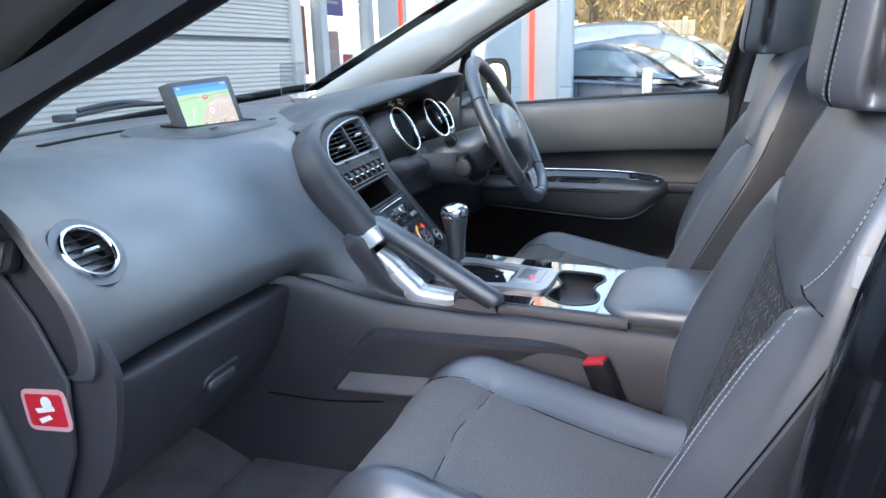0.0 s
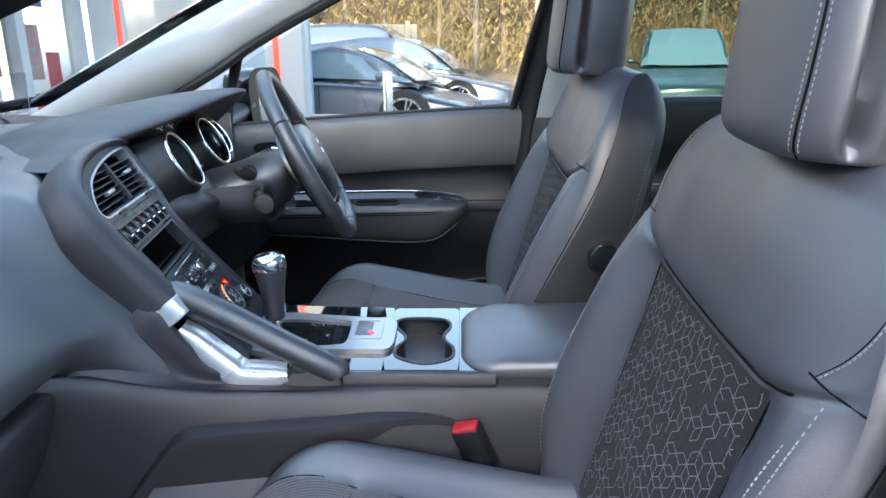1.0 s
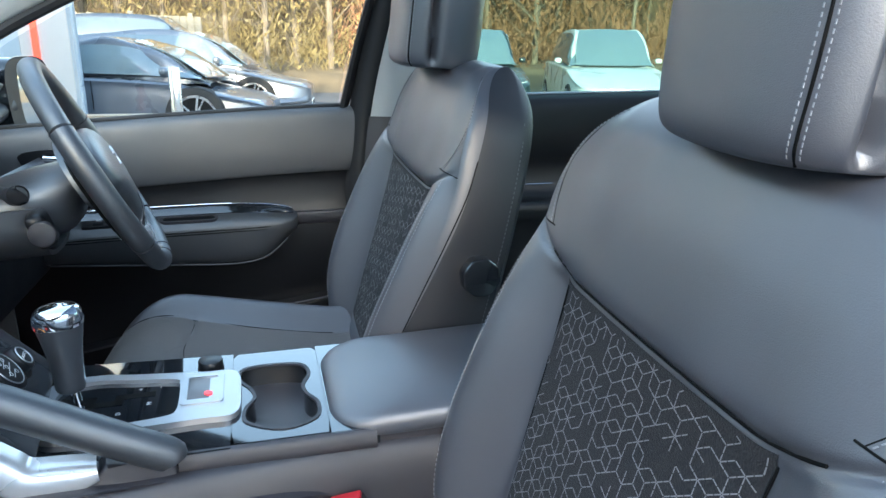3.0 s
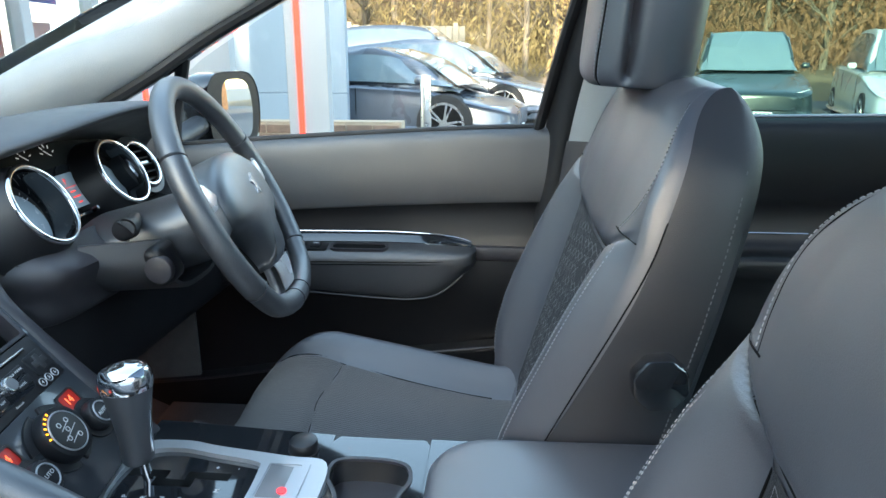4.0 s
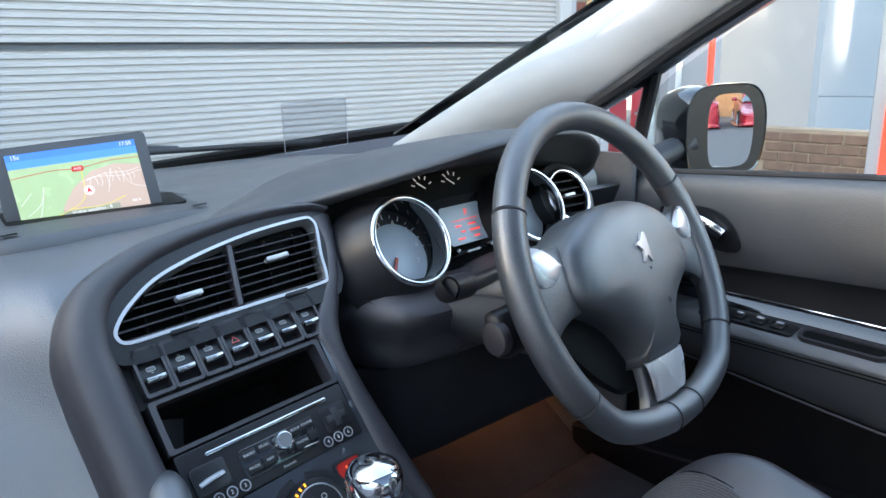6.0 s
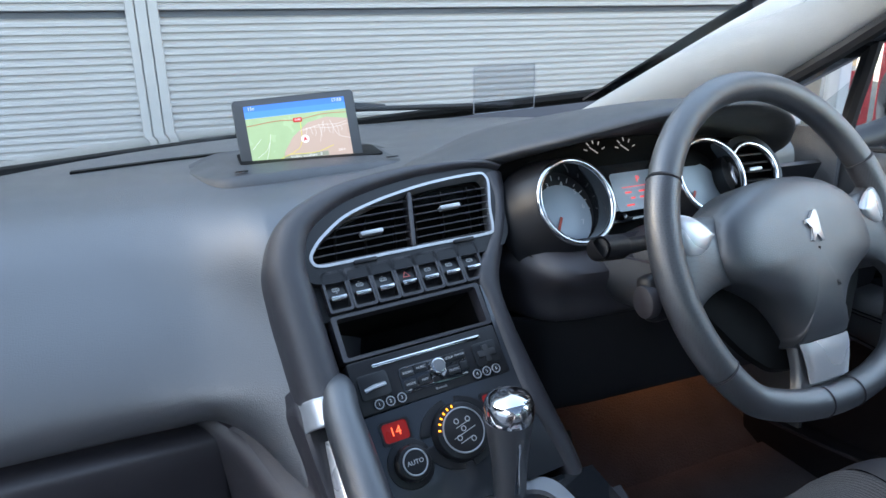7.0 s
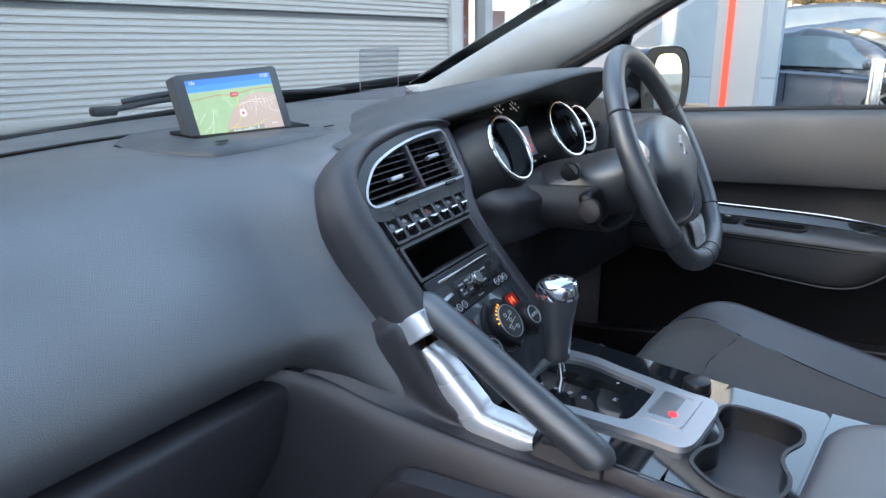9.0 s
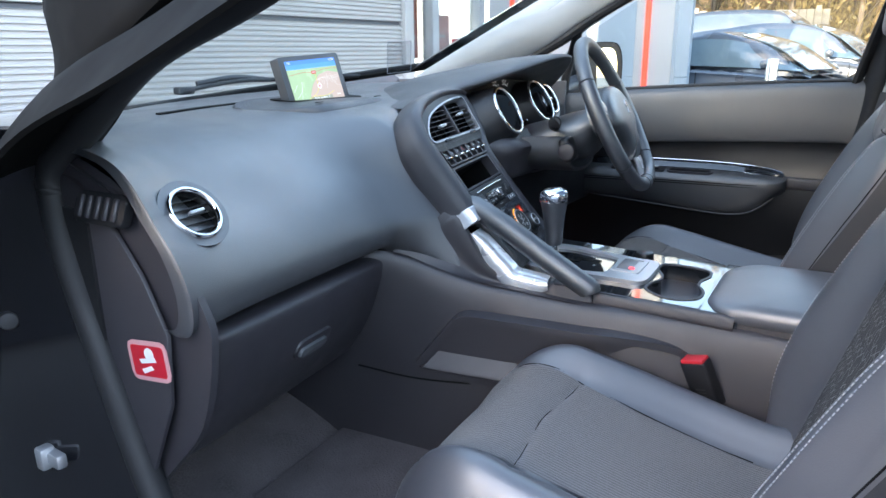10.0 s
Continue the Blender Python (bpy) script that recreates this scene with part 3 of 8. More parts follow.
# ---- navigation screen ----
def build_navigation():
    t = thing("navigation_display", "pop-up navigation screen in a grey pod showing a map", "screen", (-0.1, 1.13, 1.03))
    bm = bmesh.new()
    secs = []
    for x, y0, y1, h in ((-0.275, 1.16, 1.24, 0.0), (-0.245, 1.065, 1.27, 0.012), (-0.20, 1.035, 1.275, 0.022), (-0.1, 1.048, 1.28, 0.024), (0.0, 1.062, 1.275, 0.022), (0.045, 1.075, 1.235, 0.013), (0.072, 1.10, 1.16, 0.0)):
        secs.append([(x, y0 - 0.014, 1.012), (x, y0 - 0.008, 1.024), (x, y0 - 0.003, 1.027 + h * 0.3), (x, y0 + 0.004, 1.029 + h * 0.48), (x, y0 + 0.014, 1.030 + h * 0.54), (x, y0 + 0.036, 1.030 + h * 0.56), (x, y0 + 0.06, 1.030 + h * 0.56), (x, y0 + 0.09, 1.030 + h * 0.56), (x, y1 - 0.03, 1.030 + h * 0.6), (x, y1, 1.032 + h * 0.5), (x, y1 + 0.01, 1.01)])
    surf(bm, secs, 44, 50)
    part("base", bm, M_DASH_TOP, t)
    # flush black plate paints the shade of the recess behind the screen
    bm = bmesh.new()
    prism(bm, rrect(0.225, 0.085, 0.012), 0.0, 0.0025, basis((-0.088, 1.172, 1.0432), (1, 0.0, 0.0), (0, 1, 0.05)))
    part("well_shade", bm, M_VOID, t, "flat black plate standing in for a shaded recess")
    for x in (-0.205, 0.026):
        bm = bmesh.new()
        prism(bm, rrect(0.018, 0.010, 0.002), 0, 0.002, basis((x, 1.060 if x < 0 else 1.088, 1.0442 if x < 0 else 1.0432), (1, 0.04, 0.03), (0, 1, -0.1)), 0.0008)
        part("button", bm, M_DARK, t)
    fr = basis((-0.104, 1.160, 1.084), (1.0, -0.012, 0.055), (0, 0.27, 0.96))
    bm = bmesh.new()
    b2 = bmesh.new()
    prism(b2, rrect(0.190, 0.114, 0.004), -0.024, 0.0, None, 0.003)
    add(bm, b2, fr)
    hs = part("housing", bm, M_DASH_TOP, t, "dark grey screen housing")
    bm = bmesh.new()
    prism(bm, rrect(0.158, 0.094, 0.001, 1), 0.0, 0.0006, fr)
    scr = part("display", bm, mat("screen_land", (0.36, 0.50, 0.28), 0.25, vary=0.05, blotch=40, emit=0.04), hs, "lit colour map display", False)

    def flat(name, polys, colour, z, e=0.035, label=""):
        bm = bmesh.new()
        for p in polys:
            prism(bm, p, z, z + 0.0002, fr)
        return part(name, bm, mat(name + "_paint", colour, 0.3, vary=0.03, emit=e), scr, label, False)

    flat("map_town", [[(-0.032, -0.047), (0.079, -0.047), (0.079, 0.012), (0.045, 0.018), (0.015, 0.012), (-0.012, -0.008), (-0.028, -0.03)]], (0.55, 0.40, 0.32), 0.0006)
    flat("map_sky", [[(-0.079, 0.028), (0.079, 0.028), (0.079, 0.038), (-0.079, 0.038)]], (0.07, 0.30, 0.85), 0.0006)
    flat("status_bar", [[(-0.079, 0.038), (0.079, 0.038), (0.079, 0.047), (-0.079, 0.047)]], (0.05, 0.22, 0.70), 0.0006)
    flat("info_strip", [[(-0.030, -0.043), (0.04, -0.043), (0.04, -0.036), (-0.030, -0.036)]], (0.30, 0.32, 0.24), 0.0008)
    lines = [[(-0.079, 0.016), (-0.03, 0.020), (0.0, 0.018), (0.04, 0.023), (0.079, 0.022)]]
    white = [[(-0.06, -0.047), (-0.05, -0.02), (-0.045, 0.0)], [(0.0, 0.0), (0.02, 0.004), (0.05, 0.0), (0.079, 0.004)], [(0.03, -0.02), (0.04, 0.012)], [(0.05, 0.012), (0.06, -0.012), (0.079, -0.02)], [(-0.075, -0.02), (-0.06, -0.005)]] + [[(0.010 + 0.007 * k, 0.010 - 0.004 * abs(k - 4) * 0.5), (0.012 + 0.007 * k, 0.002 - 0.003 * (k % 3)), (0.010 + 0.007 * k + 0.003 * (k % 2), -0.006 - 0.002 * (k % 4))] for k in range(9)] + [[(0.006, 0.0), (0.03, 0.006), (0.06, 0.005), (0.076, 0.008)], [(-0.07, -0.034), (-0.055, -0.024), (-0.048, -0.012)]]
    yellow = [[(-0.06, -0.047), (-0.02, -0.034), (0.0, -0.02), (0.004, 0.018)], [(-0.02, -0.034), (0.02, -0.036), (0.05, -0.028)]]

    def roads(name, sets, colour, w, z):
        bm = bmesh.new()
        for pts in sets:
            sp = spline([(x, y, 0) for x, y in pts], 14)
            for a, b in zip(sp, sp[1:]):
                n = Vector((-(b - a).y, (b - a).x, 0)).normalized() * w
                prism(bm, [(a - n).to_2d()[:], (b - n).to_2d()[:], (b + n).to_2d()[:], (a + n).to_2d()[:]], z, z + 0.0002, fr)
        part(name, bm, mat(name + "_paint", colour, 0.3, vary=0.02, emit=0.035), scr, "", False)["kind"] = "stuff"

    roads("map_main_road", lines, (0.55, 0.10, 0.06), 0.0004, 0.0008)
    roads("map_street", white, (0.75, 0.72, 0.68), 0.00028, 0.0008)
    roads("map_lane", yellow, (0.75, 0.65, 0.08), 0.0004, 0.0009)
    flat("map_shield", [rr for rr in [[(x + 0.0, y + 0.018) for x, y in rrect(0.014, 0.007, 0.001, 1)]]], (0.6, 0.03, 0.03), 0.0012)
    flat("position_disc", [circle(0.0065, 20, 0.007, -0.013)], (0.8, 0.8, 0.8), 0.0012)
    flat("position_arrow", [[(0.007, -0.0085), (0.0035, -0.0165), (0.007, -0.0145), (0.0105, -0.0165)]], (0.65, 0.02, 0.02), 0.0014)
    white_ink = mat("screen_white", (0.8, 0.8, 0.8), 0.3, emit=0.035)
    for words, size, dx, dy, dz in (("17:50", 0.0075, 0.066, 0.0425, 0.0012), ("15c", 0.0075, -0.068, 0.0425, 0.0012), ("Visible satellites : 8", 0.0065, 0.005, -0.0395, 0.0013), ("A435", 0.0045, 0.0, 0.018, 0.0016), ("300 ft", 0.005, 0.062, -0.037, 0.0013)):
        bm = bmesh.new()
        text_mesh(bm, words, size, fr @ off(dx, dy, dz))
        part("lettering", bm, white_ink, scr, "white screen lettering", False)
    return t


def widen(poly, d):
    """The outline moved outwards by d (counter-clockwise points)."""
    n, out = len(poly), []
    for i in range(n):
        a, b, c = (Vector(poly[(i + k) % n]) for k in (-1, 0, 1))
        t = (c - a).normalized()
        out.append((b.x + t.y * d, b.y - t.x * d))
    return out


# ---- centre stack ----
def build_stack():
    t = thing("centre_stack", "black centre stack with air vents, radio and heater dials", "dashboard", (-0.03, 0.74, 0.70))
    # padded band that runs up the passenger side and over the vent
    path = [(-0.112, -0.006, -1, 0, 1.0), (-0.113, 0.06, -1, 0, 1.0), (-0.1135, 0.12, -1, 0.0, 1.0), (-0.112, 0.160, -0.97, 0.25, 0.95), (-0.096, 0.196, -0.78, 0.62, 0.85), (-0.055, 0.221, -0.45, 0.89, 0.7), (-0.01, 0.234, -0.28, 0.96, 0.6), (0.05, 0.243, -0.12, 0.99, 0.5), (0.11, 0.246, 0.0, 1, 0.36), (0.158, 0.243, 0.25, 0.97, 0.28), (0.178, 0.236, 0.7, 0.7, 0.24)]
    bm = bmesh.new()
    secs = []
    for u, v, ou, ov, k in path:
        secs.append([stack(u + ou * d * k, v + ov * d * k, n if n > -0.03 else n * (0.5 + 0.5 * k)) for d, n in ((-0.002, -0.03), (0.0, -0.004), (0.010, 0.008), (0.024, 0.010), (0.038, 0.004), (0.046, -0.008), (0.049, -0.020), (0.050, -0.040), (0.044, -0.06))])
    surf(bm, secs, 100, 34)
    part("left_padding", bm, M_PLASTIC, t, "padded charcoal edge of the stack")
    # flank beside the grip
    bm = bmesh.new()
    top = [stack(-0.158, 0.03, -0.030), stack(-0.160, 0.015, -0.026), stack(-0.163, -0.002, -0.022), stack(-0.158, -0.06, -0.03), stack(-0.15, -0.12, -0.03), (-0.136, 0.55, 0.712), (-0.130, 0.49, 0.708)]
    low = [(-0.27, 0.838, 0.772), (-0.262, 0.832, 0.770), (-0.25, 0.815, 0.764), (-0.225, 0.760, 0.740), (-0.198, 0.70, 0.718), (-0.178, 0.60, 0.706), (-0.150, 0.49, 0.692)]
    secs = []
    for a, b in zip(top, low):
        a, b = Vector(a), Vector(b)
        secs.append([a + Vector((0.03, 0.015, 0.0)), a, a.lerp(b, 0.35) + Vector((0.006, 0.010, -0.010)), a.lerp(b, 0.7) + Vector((0.004, 0.006, -0.006)), b])
    surf(bm, secs, 40, 20)
    part("flank", bm, M_PLASTIC, t)
    # silver band across the lower end of the padding
    bm = bmesh.new()
    surf(bm, [[stack(-0.112 - d, v + 0.10 * d, n + up) for d, n in ((-0.004, -0.03), (0.0, -0.003), (0.010, 0.009), (0.024, 0.011), (0.038, 0.005), (0.046, -0.007), (0.049, -0.020), (0.051, -0.034), (0.052, -0.055))] for v, up in ((0.004, -0.003), (0.003, 0.001), (-0.002, 0.0018), (-0.022, 0.0018), (-0.027, 0.001), (-0.028, -0.006))], 14, 26)
    part("padding_cap", bm, M_SILVER_PAINT, t, "satin silver band")
    # right edge
    bm = bmesh.new()
    secs = []
    for v, du in ((0.235, 0.075), (0.20, 0.066), (0.16, 0.050), (0.13, 0.032), (0.10, 0.014), (0.07, 0.006), (0.03, 0.006), (0.0, 0.008), (-0.06, 0.014), (-0.125, 0.022), (-0.17, 0.024)):
        base = 0.094 + max(0.0, min(0.065, (v - 0.10) * 0.8)) + (0.02 if v < -0.05 else 0.0) * min(1.0, (-v - 0.05) / 0.1 if v < -0.05 else 0.0)
        far = max(base + 0.012, 0.106 + du)
        secs.append([stack(u, v, n) for u, n in ((base, -0.014), (base + 0.002, -0.002), ((base + far) / 2, 0.002), (far, -0.002), (far + 0.010, -0.022), (far + 0.020, -0.10), (far + 0.024, -0.22))])
    surf(bm, secs, 40, 22)
    solid(bm, 0.003)
    part("right_edge", bm, M_PLASTIC, t)

    # air vent
    ctrl = [(-0.106, 0.160), (-0.098, 0.153), (-0.06, 0.1525), (0.0, 0.1522), (0.06, 0.152), (0.125, 0.1515), (0.136, 0.157), (0.143, 0.185), (0.155, 0.220), (0.154, 0.231), (0.146, 0.2345), (0.108, 0.234), (0.07, 0.2315), (0.0315, 0.2264), (-0.01, 0.2185), (-0.052, 0.206), (-0.085, 0.186), (-0.102, 0.170)]
    outl = [p[:2] for p in spline([(x, y, 0) for x, y in ctrl], 72, True)]
    vt = part("vent_frame", hoop(bmesh.new(), widen(outl, 0.0036), outl, -0.018, 0.003, STACK, 0.0014), M_SATIN, t, "bright satin vent surround")
    bm = bmesh.new()
    hoop(bm, widen(outl, 0.024), widen(outl, 0.0032), -0.03, 0.0015, STACK, 0.003)
    part("vent_panel", bm, M_DARK, t)
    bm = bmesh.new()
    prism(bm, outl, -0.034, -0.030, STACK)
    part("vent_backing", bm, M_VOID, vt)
    bm = bmesh.new()
    box(bm, (0.006, 0.074, 0.02), STACK @ off(0.0305, 0.189, -0.006) @ pose(0, 0, 0, 0, 0, -14), 0.001, 1)
    part("divider", bm, M_PLASTIC, vt)

    for i in range(7):
        v = 0.1575 + i * 0.0102
        us = [x for x, y in outl if abs(y - v) < 0.006]
        u0, u1 = min(us) + 0.003, max(us) - 0.003
        lean = math.tan(radians(14)) * (v - 0.189)
        for a, b in ((u0, 0.0265 + lean), (0.0345 + lean, u1)):
            if b - a > 0.012:
                bm = bmesh.new()
                box(bm, (b - a, 0.0016, 0.020), STACK @ off((a + b) / 2, v, -0.010) @ pose(0, 0, 0, 20), 0.0004, 1)
                part("slat", bm, M_PLASTIC, vt)
    for u, v in ((-0.026, 0.181), (0.088, 0.196)):
        bm = bmesh.new()
        box(bm, (0.030, 0.006, 0.010), STACK @ off(u, v, 0.001) @ pose(0, 0, 0, 0, 0, 1), 0.002)
        part("vent_knob", bm, M_SATIN, vt, "silver vent knob")
        bm = bmesh.new()
        for k in (-0.07, -0.04, 0.0, 0.04, 0.07):
            if abs(k) < 0.06:
                box(bm, (0.0015, 0.064, 0.012), STACK @ off(u + k, v + 0.002, -0.026) @ pose(0, 0, 0, 0, 0, -14))
        part("vane", bm, M_DARK, vt)
    for u in (-0.045, 0.090):
        bm = bmesh.new()
        box(bm, (0.030, 0.0055, 0.006), STACK @ off(u, 0.1475, 0.002), 0.002)
        part("vent_wheel", bm, M_DARK, t, "ribbed vent thumbwheel")

    # toggle strip: seven wells side by side
    bm = bmesh.new()
    prism(bm, [(-0.112, 0.088), (0.112, 0.088), (0.135, 0.125), (0.14, 0.147), (-0.10, 0.147), (-0.112, 0.143)], -0.03, -0.012, STACK)
    part("toggle_panel", bm, M_DARK, t)
    icon_grey = mat("icon_grey", (0.5, 0.5, 0.5), 0.5)
    icon_red = mat("icon_red", (0.6, 0.12, 0.1), 0.5)
    for i in range(7):
        u = -0.0895 + i * 0.0299
        fr = STACK @ off(u, 0.1185, 0)
        bm = bmesh.new()
        hoop(bm, rrect(0.0294, 0.050, 0.003, 3), rrect(0.0236, 0.043, 0.002, 3), -0.014, 0.0015, fr, 0.001)
        o = part("toggle_switch", bm, M_PLASTIC, t, "black toggle with a chrome lip")
        bm = bmesh.new()
        surf(bm, [[fr @ Vector((x, y, z)) for y, z in ((0.0205, -0.010), (0.010, -0.0055), (-0.004, -0.001), (-0.008, 0.002), (-0.011, -0.003), (-0.015, -0.009), (-0.0205, -0.011))] for x in (-0.0112, -0.0105, 0.0, 0.0105, 0.0112)], 8, 20)
        part("paddle", bm, M_DARK, o)
        bm = bmesh.new()
        tube(bm, [fr @ Vector((-0.0088, -0.0085, 0.0022)), fr @ Vector((0, -0.009, 0.003)), fr @ Vector((0.0088, -0.0085, 0.0022))], 0.0027, 10, count=8, flat=1.2)
        part("lip", bm, M_CHROME, o, "chrome lip")
        bm = bmesh.new()
        box(bm, (0.019, 0.0010, 0.0006), fr @ off(0, -0.0195, -0.0095))
        part("well_line", bm, M_SATIN, o)
        fi = fr @ off(0, 0.0028, -0.0024) @ pose(0, 0, 0, -18)
        bm = bmesh.new()
        s = 0.0042
        if i == 3:
            hoop(bm, [(0, s * 1.2), (-s * 1.2, -s), (s * 1.2, -s)], [(0, s * 0.7), (-s * 0.8, -s * 0.75), (s * 0.8, -s * 0.75)], 0, 0.0003, fi)
            part("icon", bm, icon_red, o, "red triangle")
        else:
            hoop(bm, rrect(0.0085, 0.005, 0.001, 1), rrect(0.0072, 0.0037, 0.0006, 1), 0, 0.0003, fi)
            for k in range(3):
                box(bm, (0.0006, 0.0026, 0.0003), fi @ off(-0.002 + 0.002 * k, 0, 0.0002))
            if i < 3:
                box(bm, (0.002, 0.0008, 0.0003), fi @ off(0, 0.0045 - 0.009 * (i == 0), 0.0002))
            part("icon", bm, icon_grey, o)

    # open cubby
    bm = bmesh.new()
    o_ = [(u - 0.0095, v + 0.0627) for u, v in rrect(0.194, 0.054, 0.003, 3)]
    i_ = [(u - 0.0095, v + 0.0627) for u, v in rrect(0.182, 0.046, 0.003, 3)]
    hoop(bm, o_, i_, -0.02, 0.001, STACK, 0.001)
    cb = part("cubby_frame", bm, M_PLASTIC, t)
    bm = bmesh.new()
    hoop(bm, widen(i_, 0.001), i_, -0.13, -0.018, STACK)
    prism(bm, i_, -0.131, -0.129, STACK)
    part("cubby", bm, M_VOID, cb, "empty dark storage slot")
    bm = bmesh.new()
    box(bm, (0.10, 0.002, 0.05), STACK @ off(0.03, 0.044, -0.06))
    part("mat", bm, M_RUBBER, cb)

    # radio
    rd = thing("car_radio", "black car radio with a silver dial", "radio", stack(-0.009, 0.003))
    bm = bmesh.new()
    prism(bm, [(u - 0.009, v + 0.0035) for u, v in rrect(0.192, 0.0600, 0.003, 3)], -0.04, 0.001, STACK, 0.001)
    part("face", bm, M_DARK, rd)
    bm = bmesh.new()
    prism(bm, [(u - 0.0073, v + 0.0238) for u, v in rrect(0.141, 0.0042, 0.002, 3)], 0.001, 0.003, STACK, 0.001)
    part("disc_slot", bm, M_CHROME, rd, "chrome strip along the disc slot")
    grey = mat("radio_button", (0.016, 0.017, 0.019), 0.35)

    def button(name, u, v, w, h, parent, z=0.001, up=0.002, material=grey, r=0.0015):
        bm = bmesh.new()
        prism(bm, [(a + u, b + v) for a, b in rrect(w, h, r, 3)], z, z + up, STACK, min(0.0008, up * 0.5))
        return part(name, bm, material, parent)

    pad = button("keypad", -0.0077, -0.0015, 0.086, 0.030, rd, up=0.0015, r=0.006, material=M_GLOSS)
    words = {"RADIO": (-0.040, 0.006), "MUSIC": (-0.0225, 0.0075), "SETUP": (0.0145, 0.0085), "PHONE": (0.029, 0.009), "MODE": (-0.040, -0.0075), "NAV": (-0.022, -0.007), "TRAFFIC": (0.0165, -0.006)}
    for wd, (u, v) in words.items():
        button("key", u, v, 0.0158, 0.0098, pad, 0.0025, 0.0015)
    button("key", 0.031, -0.0045, 0.0108, 0.0098, pad, 0.0025, 0.0015)
    bm = bmesh.new()
    for wd, (u, v) in words.items():
        text_mesh(bm, wd, 0.0040, STACK @ off(u, v, 0.0043))
    text_mesh(bm, "Bluetooth", 0.0036, STACK @ off(-0.005, -0.0205, 0.0014))
    part("lettering", bm, mat("print_grey", (0.55, 0.55, 0.55), 0.6), rd, "pale printed lettering", False)
    bm = bmesh.new()
    cyl(bm, 0.0098, 0.0090, 0.012, STACK @ off(-0.0045, 0.0025, 0.008), 36, 0.0012)
    k = part("dial", bm, M_CHROME, rd, "chrome volume dial")
    bm = bmesh.new()
    cyl(bm, 0.0072, 0.0072, 0.001, STACK @ off(-0.0045, 0.0025, 0.0142), 32)
    part("dial_cap", bm, mat("dial_grey", (0.25, 0.255, 0.265), 0.4, 0.5), k)
    vb = button("volume_rocker", -0.0815, 0.0025, 0.036, 0.028, rd, up=0.003, r=0.004)
    bm = bmesh.new()
    tube(bm, [stack(-0.094, -0.001, 0.004), stack(-0.0815, 0.001, 0.0055), stack(-0.069, 0.002, 0.004)], 0.0035, 8, count=10, flat=0.6)
    part("rocker_blade", bm, M_SATIN, vb)
    dp = button("direction_pad", 0.0640, 0.0020, 0.033, 0.028, rd, up=0.002, r=0.004)
    bm = bmesh.new()
    box(bm, (0.024, 0.008, 0.003), STACK @ off(0.064, 0.002, 0.0035), 0.001)
    box(bm, (0.008, 0.020, 0.0032), STACK @ off(0.064, 0.002, 0.0036), 0.001)
    part("cross", bm, mat("pad_grey", (0.04, 0.04, 0.042), 0.4), dp)
    for n, u in enumerate((-0.0825, -0.0690, -0.0552, 0.0429, 0.0560, 0.0691)):
        bm = bmesh.new()
        cyl(bm, 0.0052, 0.0052, 0.003, STACK @ off(u, -0.0187, 0.002), 20, 0.0006)
        b = part("preset", bm, M_DARK, rd)
        bm = bmesh.new()
        torus(bm, 0.0050, 0.0007, STACK @ off(u, -0.0187, 0.0034), 20, 6)
        part("preset_ring", bm, M_SATIN, b)
        bm = bmesh.new()
        text_mesh(bm, str(n + 1), 0.0055, STACK @ off(u, -0.0187, 0.0036))
        part("numeral", bm, mat("print_white", (0.7, 0.7, 0.7), 0.5), b, "", False)

    # heater panel
    hp = thing("heater_panel", "glossy black heater panel with round dials", "controls", stack(0, -0.08))
    bm = bmesh.new()
    prism(bm, [(-0.112, -0.150), (0.128, -0.150), (0.102, -0.028), (0.094, 0.086), (0.088, 0.086), (0.088, -0.027), (-0.106, -0.027)], -0.03, 0.0, STACK, 0.002)
    part("face", bm, M_GLOSS_SKY, hp)
    amber = mat("amber_light", (1.0, 0.36, 0.02), 0.4, emit=0.25)
    red = mat("red_display", (0.20, 0.006, 0.004), 0.3, emit=0.05)
    bright = mat("red_digit", (1.0, 0.12, 0.05), 0.3, emit=0.18)
    for u, v, txt in ((-0.0735, -0.0515, "14"), (0.0535, -0.0545, "14")):
        bm = bmesh.new()
        hoop(bm, [(a + u, b + v) for a, b in rrect(0.036, 0.027, 0.005, 4)], [(a + u, b + v) for a, b in rrect(0.030, 0.021, 0.004, 4)], 0, 0.002, STACK, 0.0008)
        b = part("display_frame", bm, M_DARK, hp)
        bm = bmesh.new()
        prism(bm, [(a + u, b + v) for a, b in rrect(0.030, 0.021, 0.003, 3)], 0.0, 0.0006, STACK)
        part("display", bm, red, b, "glowing red temperature display", False)
        bm = bmesh.new()
        text_mesh(bm, txt, 0.014, STACK @ off(u, v, 0.0009))
        part("digits", bm, bright, b, "bright red digits", False)
    # fan dial with petals round it
    cu, cv = -0.003, -0.074
    bm = bmesh.new()
    n = 40
    for a0, a1 in ((100, 172), (188, 262), (278, 352), (8, 80)):
        arc = [(cu + 0.047 * math.cos(radians(a0 + (a1 - a0) * i / 10)), cv + 0.040 * math.sin(radians(a0 + (a1 - a0) * i / 10))) for i in range(11)]
        arc += [(cu + 0.035 * math.cos(radians(a1 + (a0 - a1) * i / 10)), cv + 0.032 * math.sin(radians(a1 + (a0 - a1) * i / 10))) for i in range(11)]
        prism(bm, arc, 0, 0.003, STACK, 0.0008)
    part("button_ring", bm, M_DARK, hp, "arc-shaped black buttons")
    bm = bmesh.new()
    cyl(bm, 0.0335, 0.0315, 0.016, STACK @ off(cu, cv, 0.008), 48, 0.002)
    fd = part("fan_dial", bm, M_DARK, hp, "black fan dial")
    bm = bmesh.new()
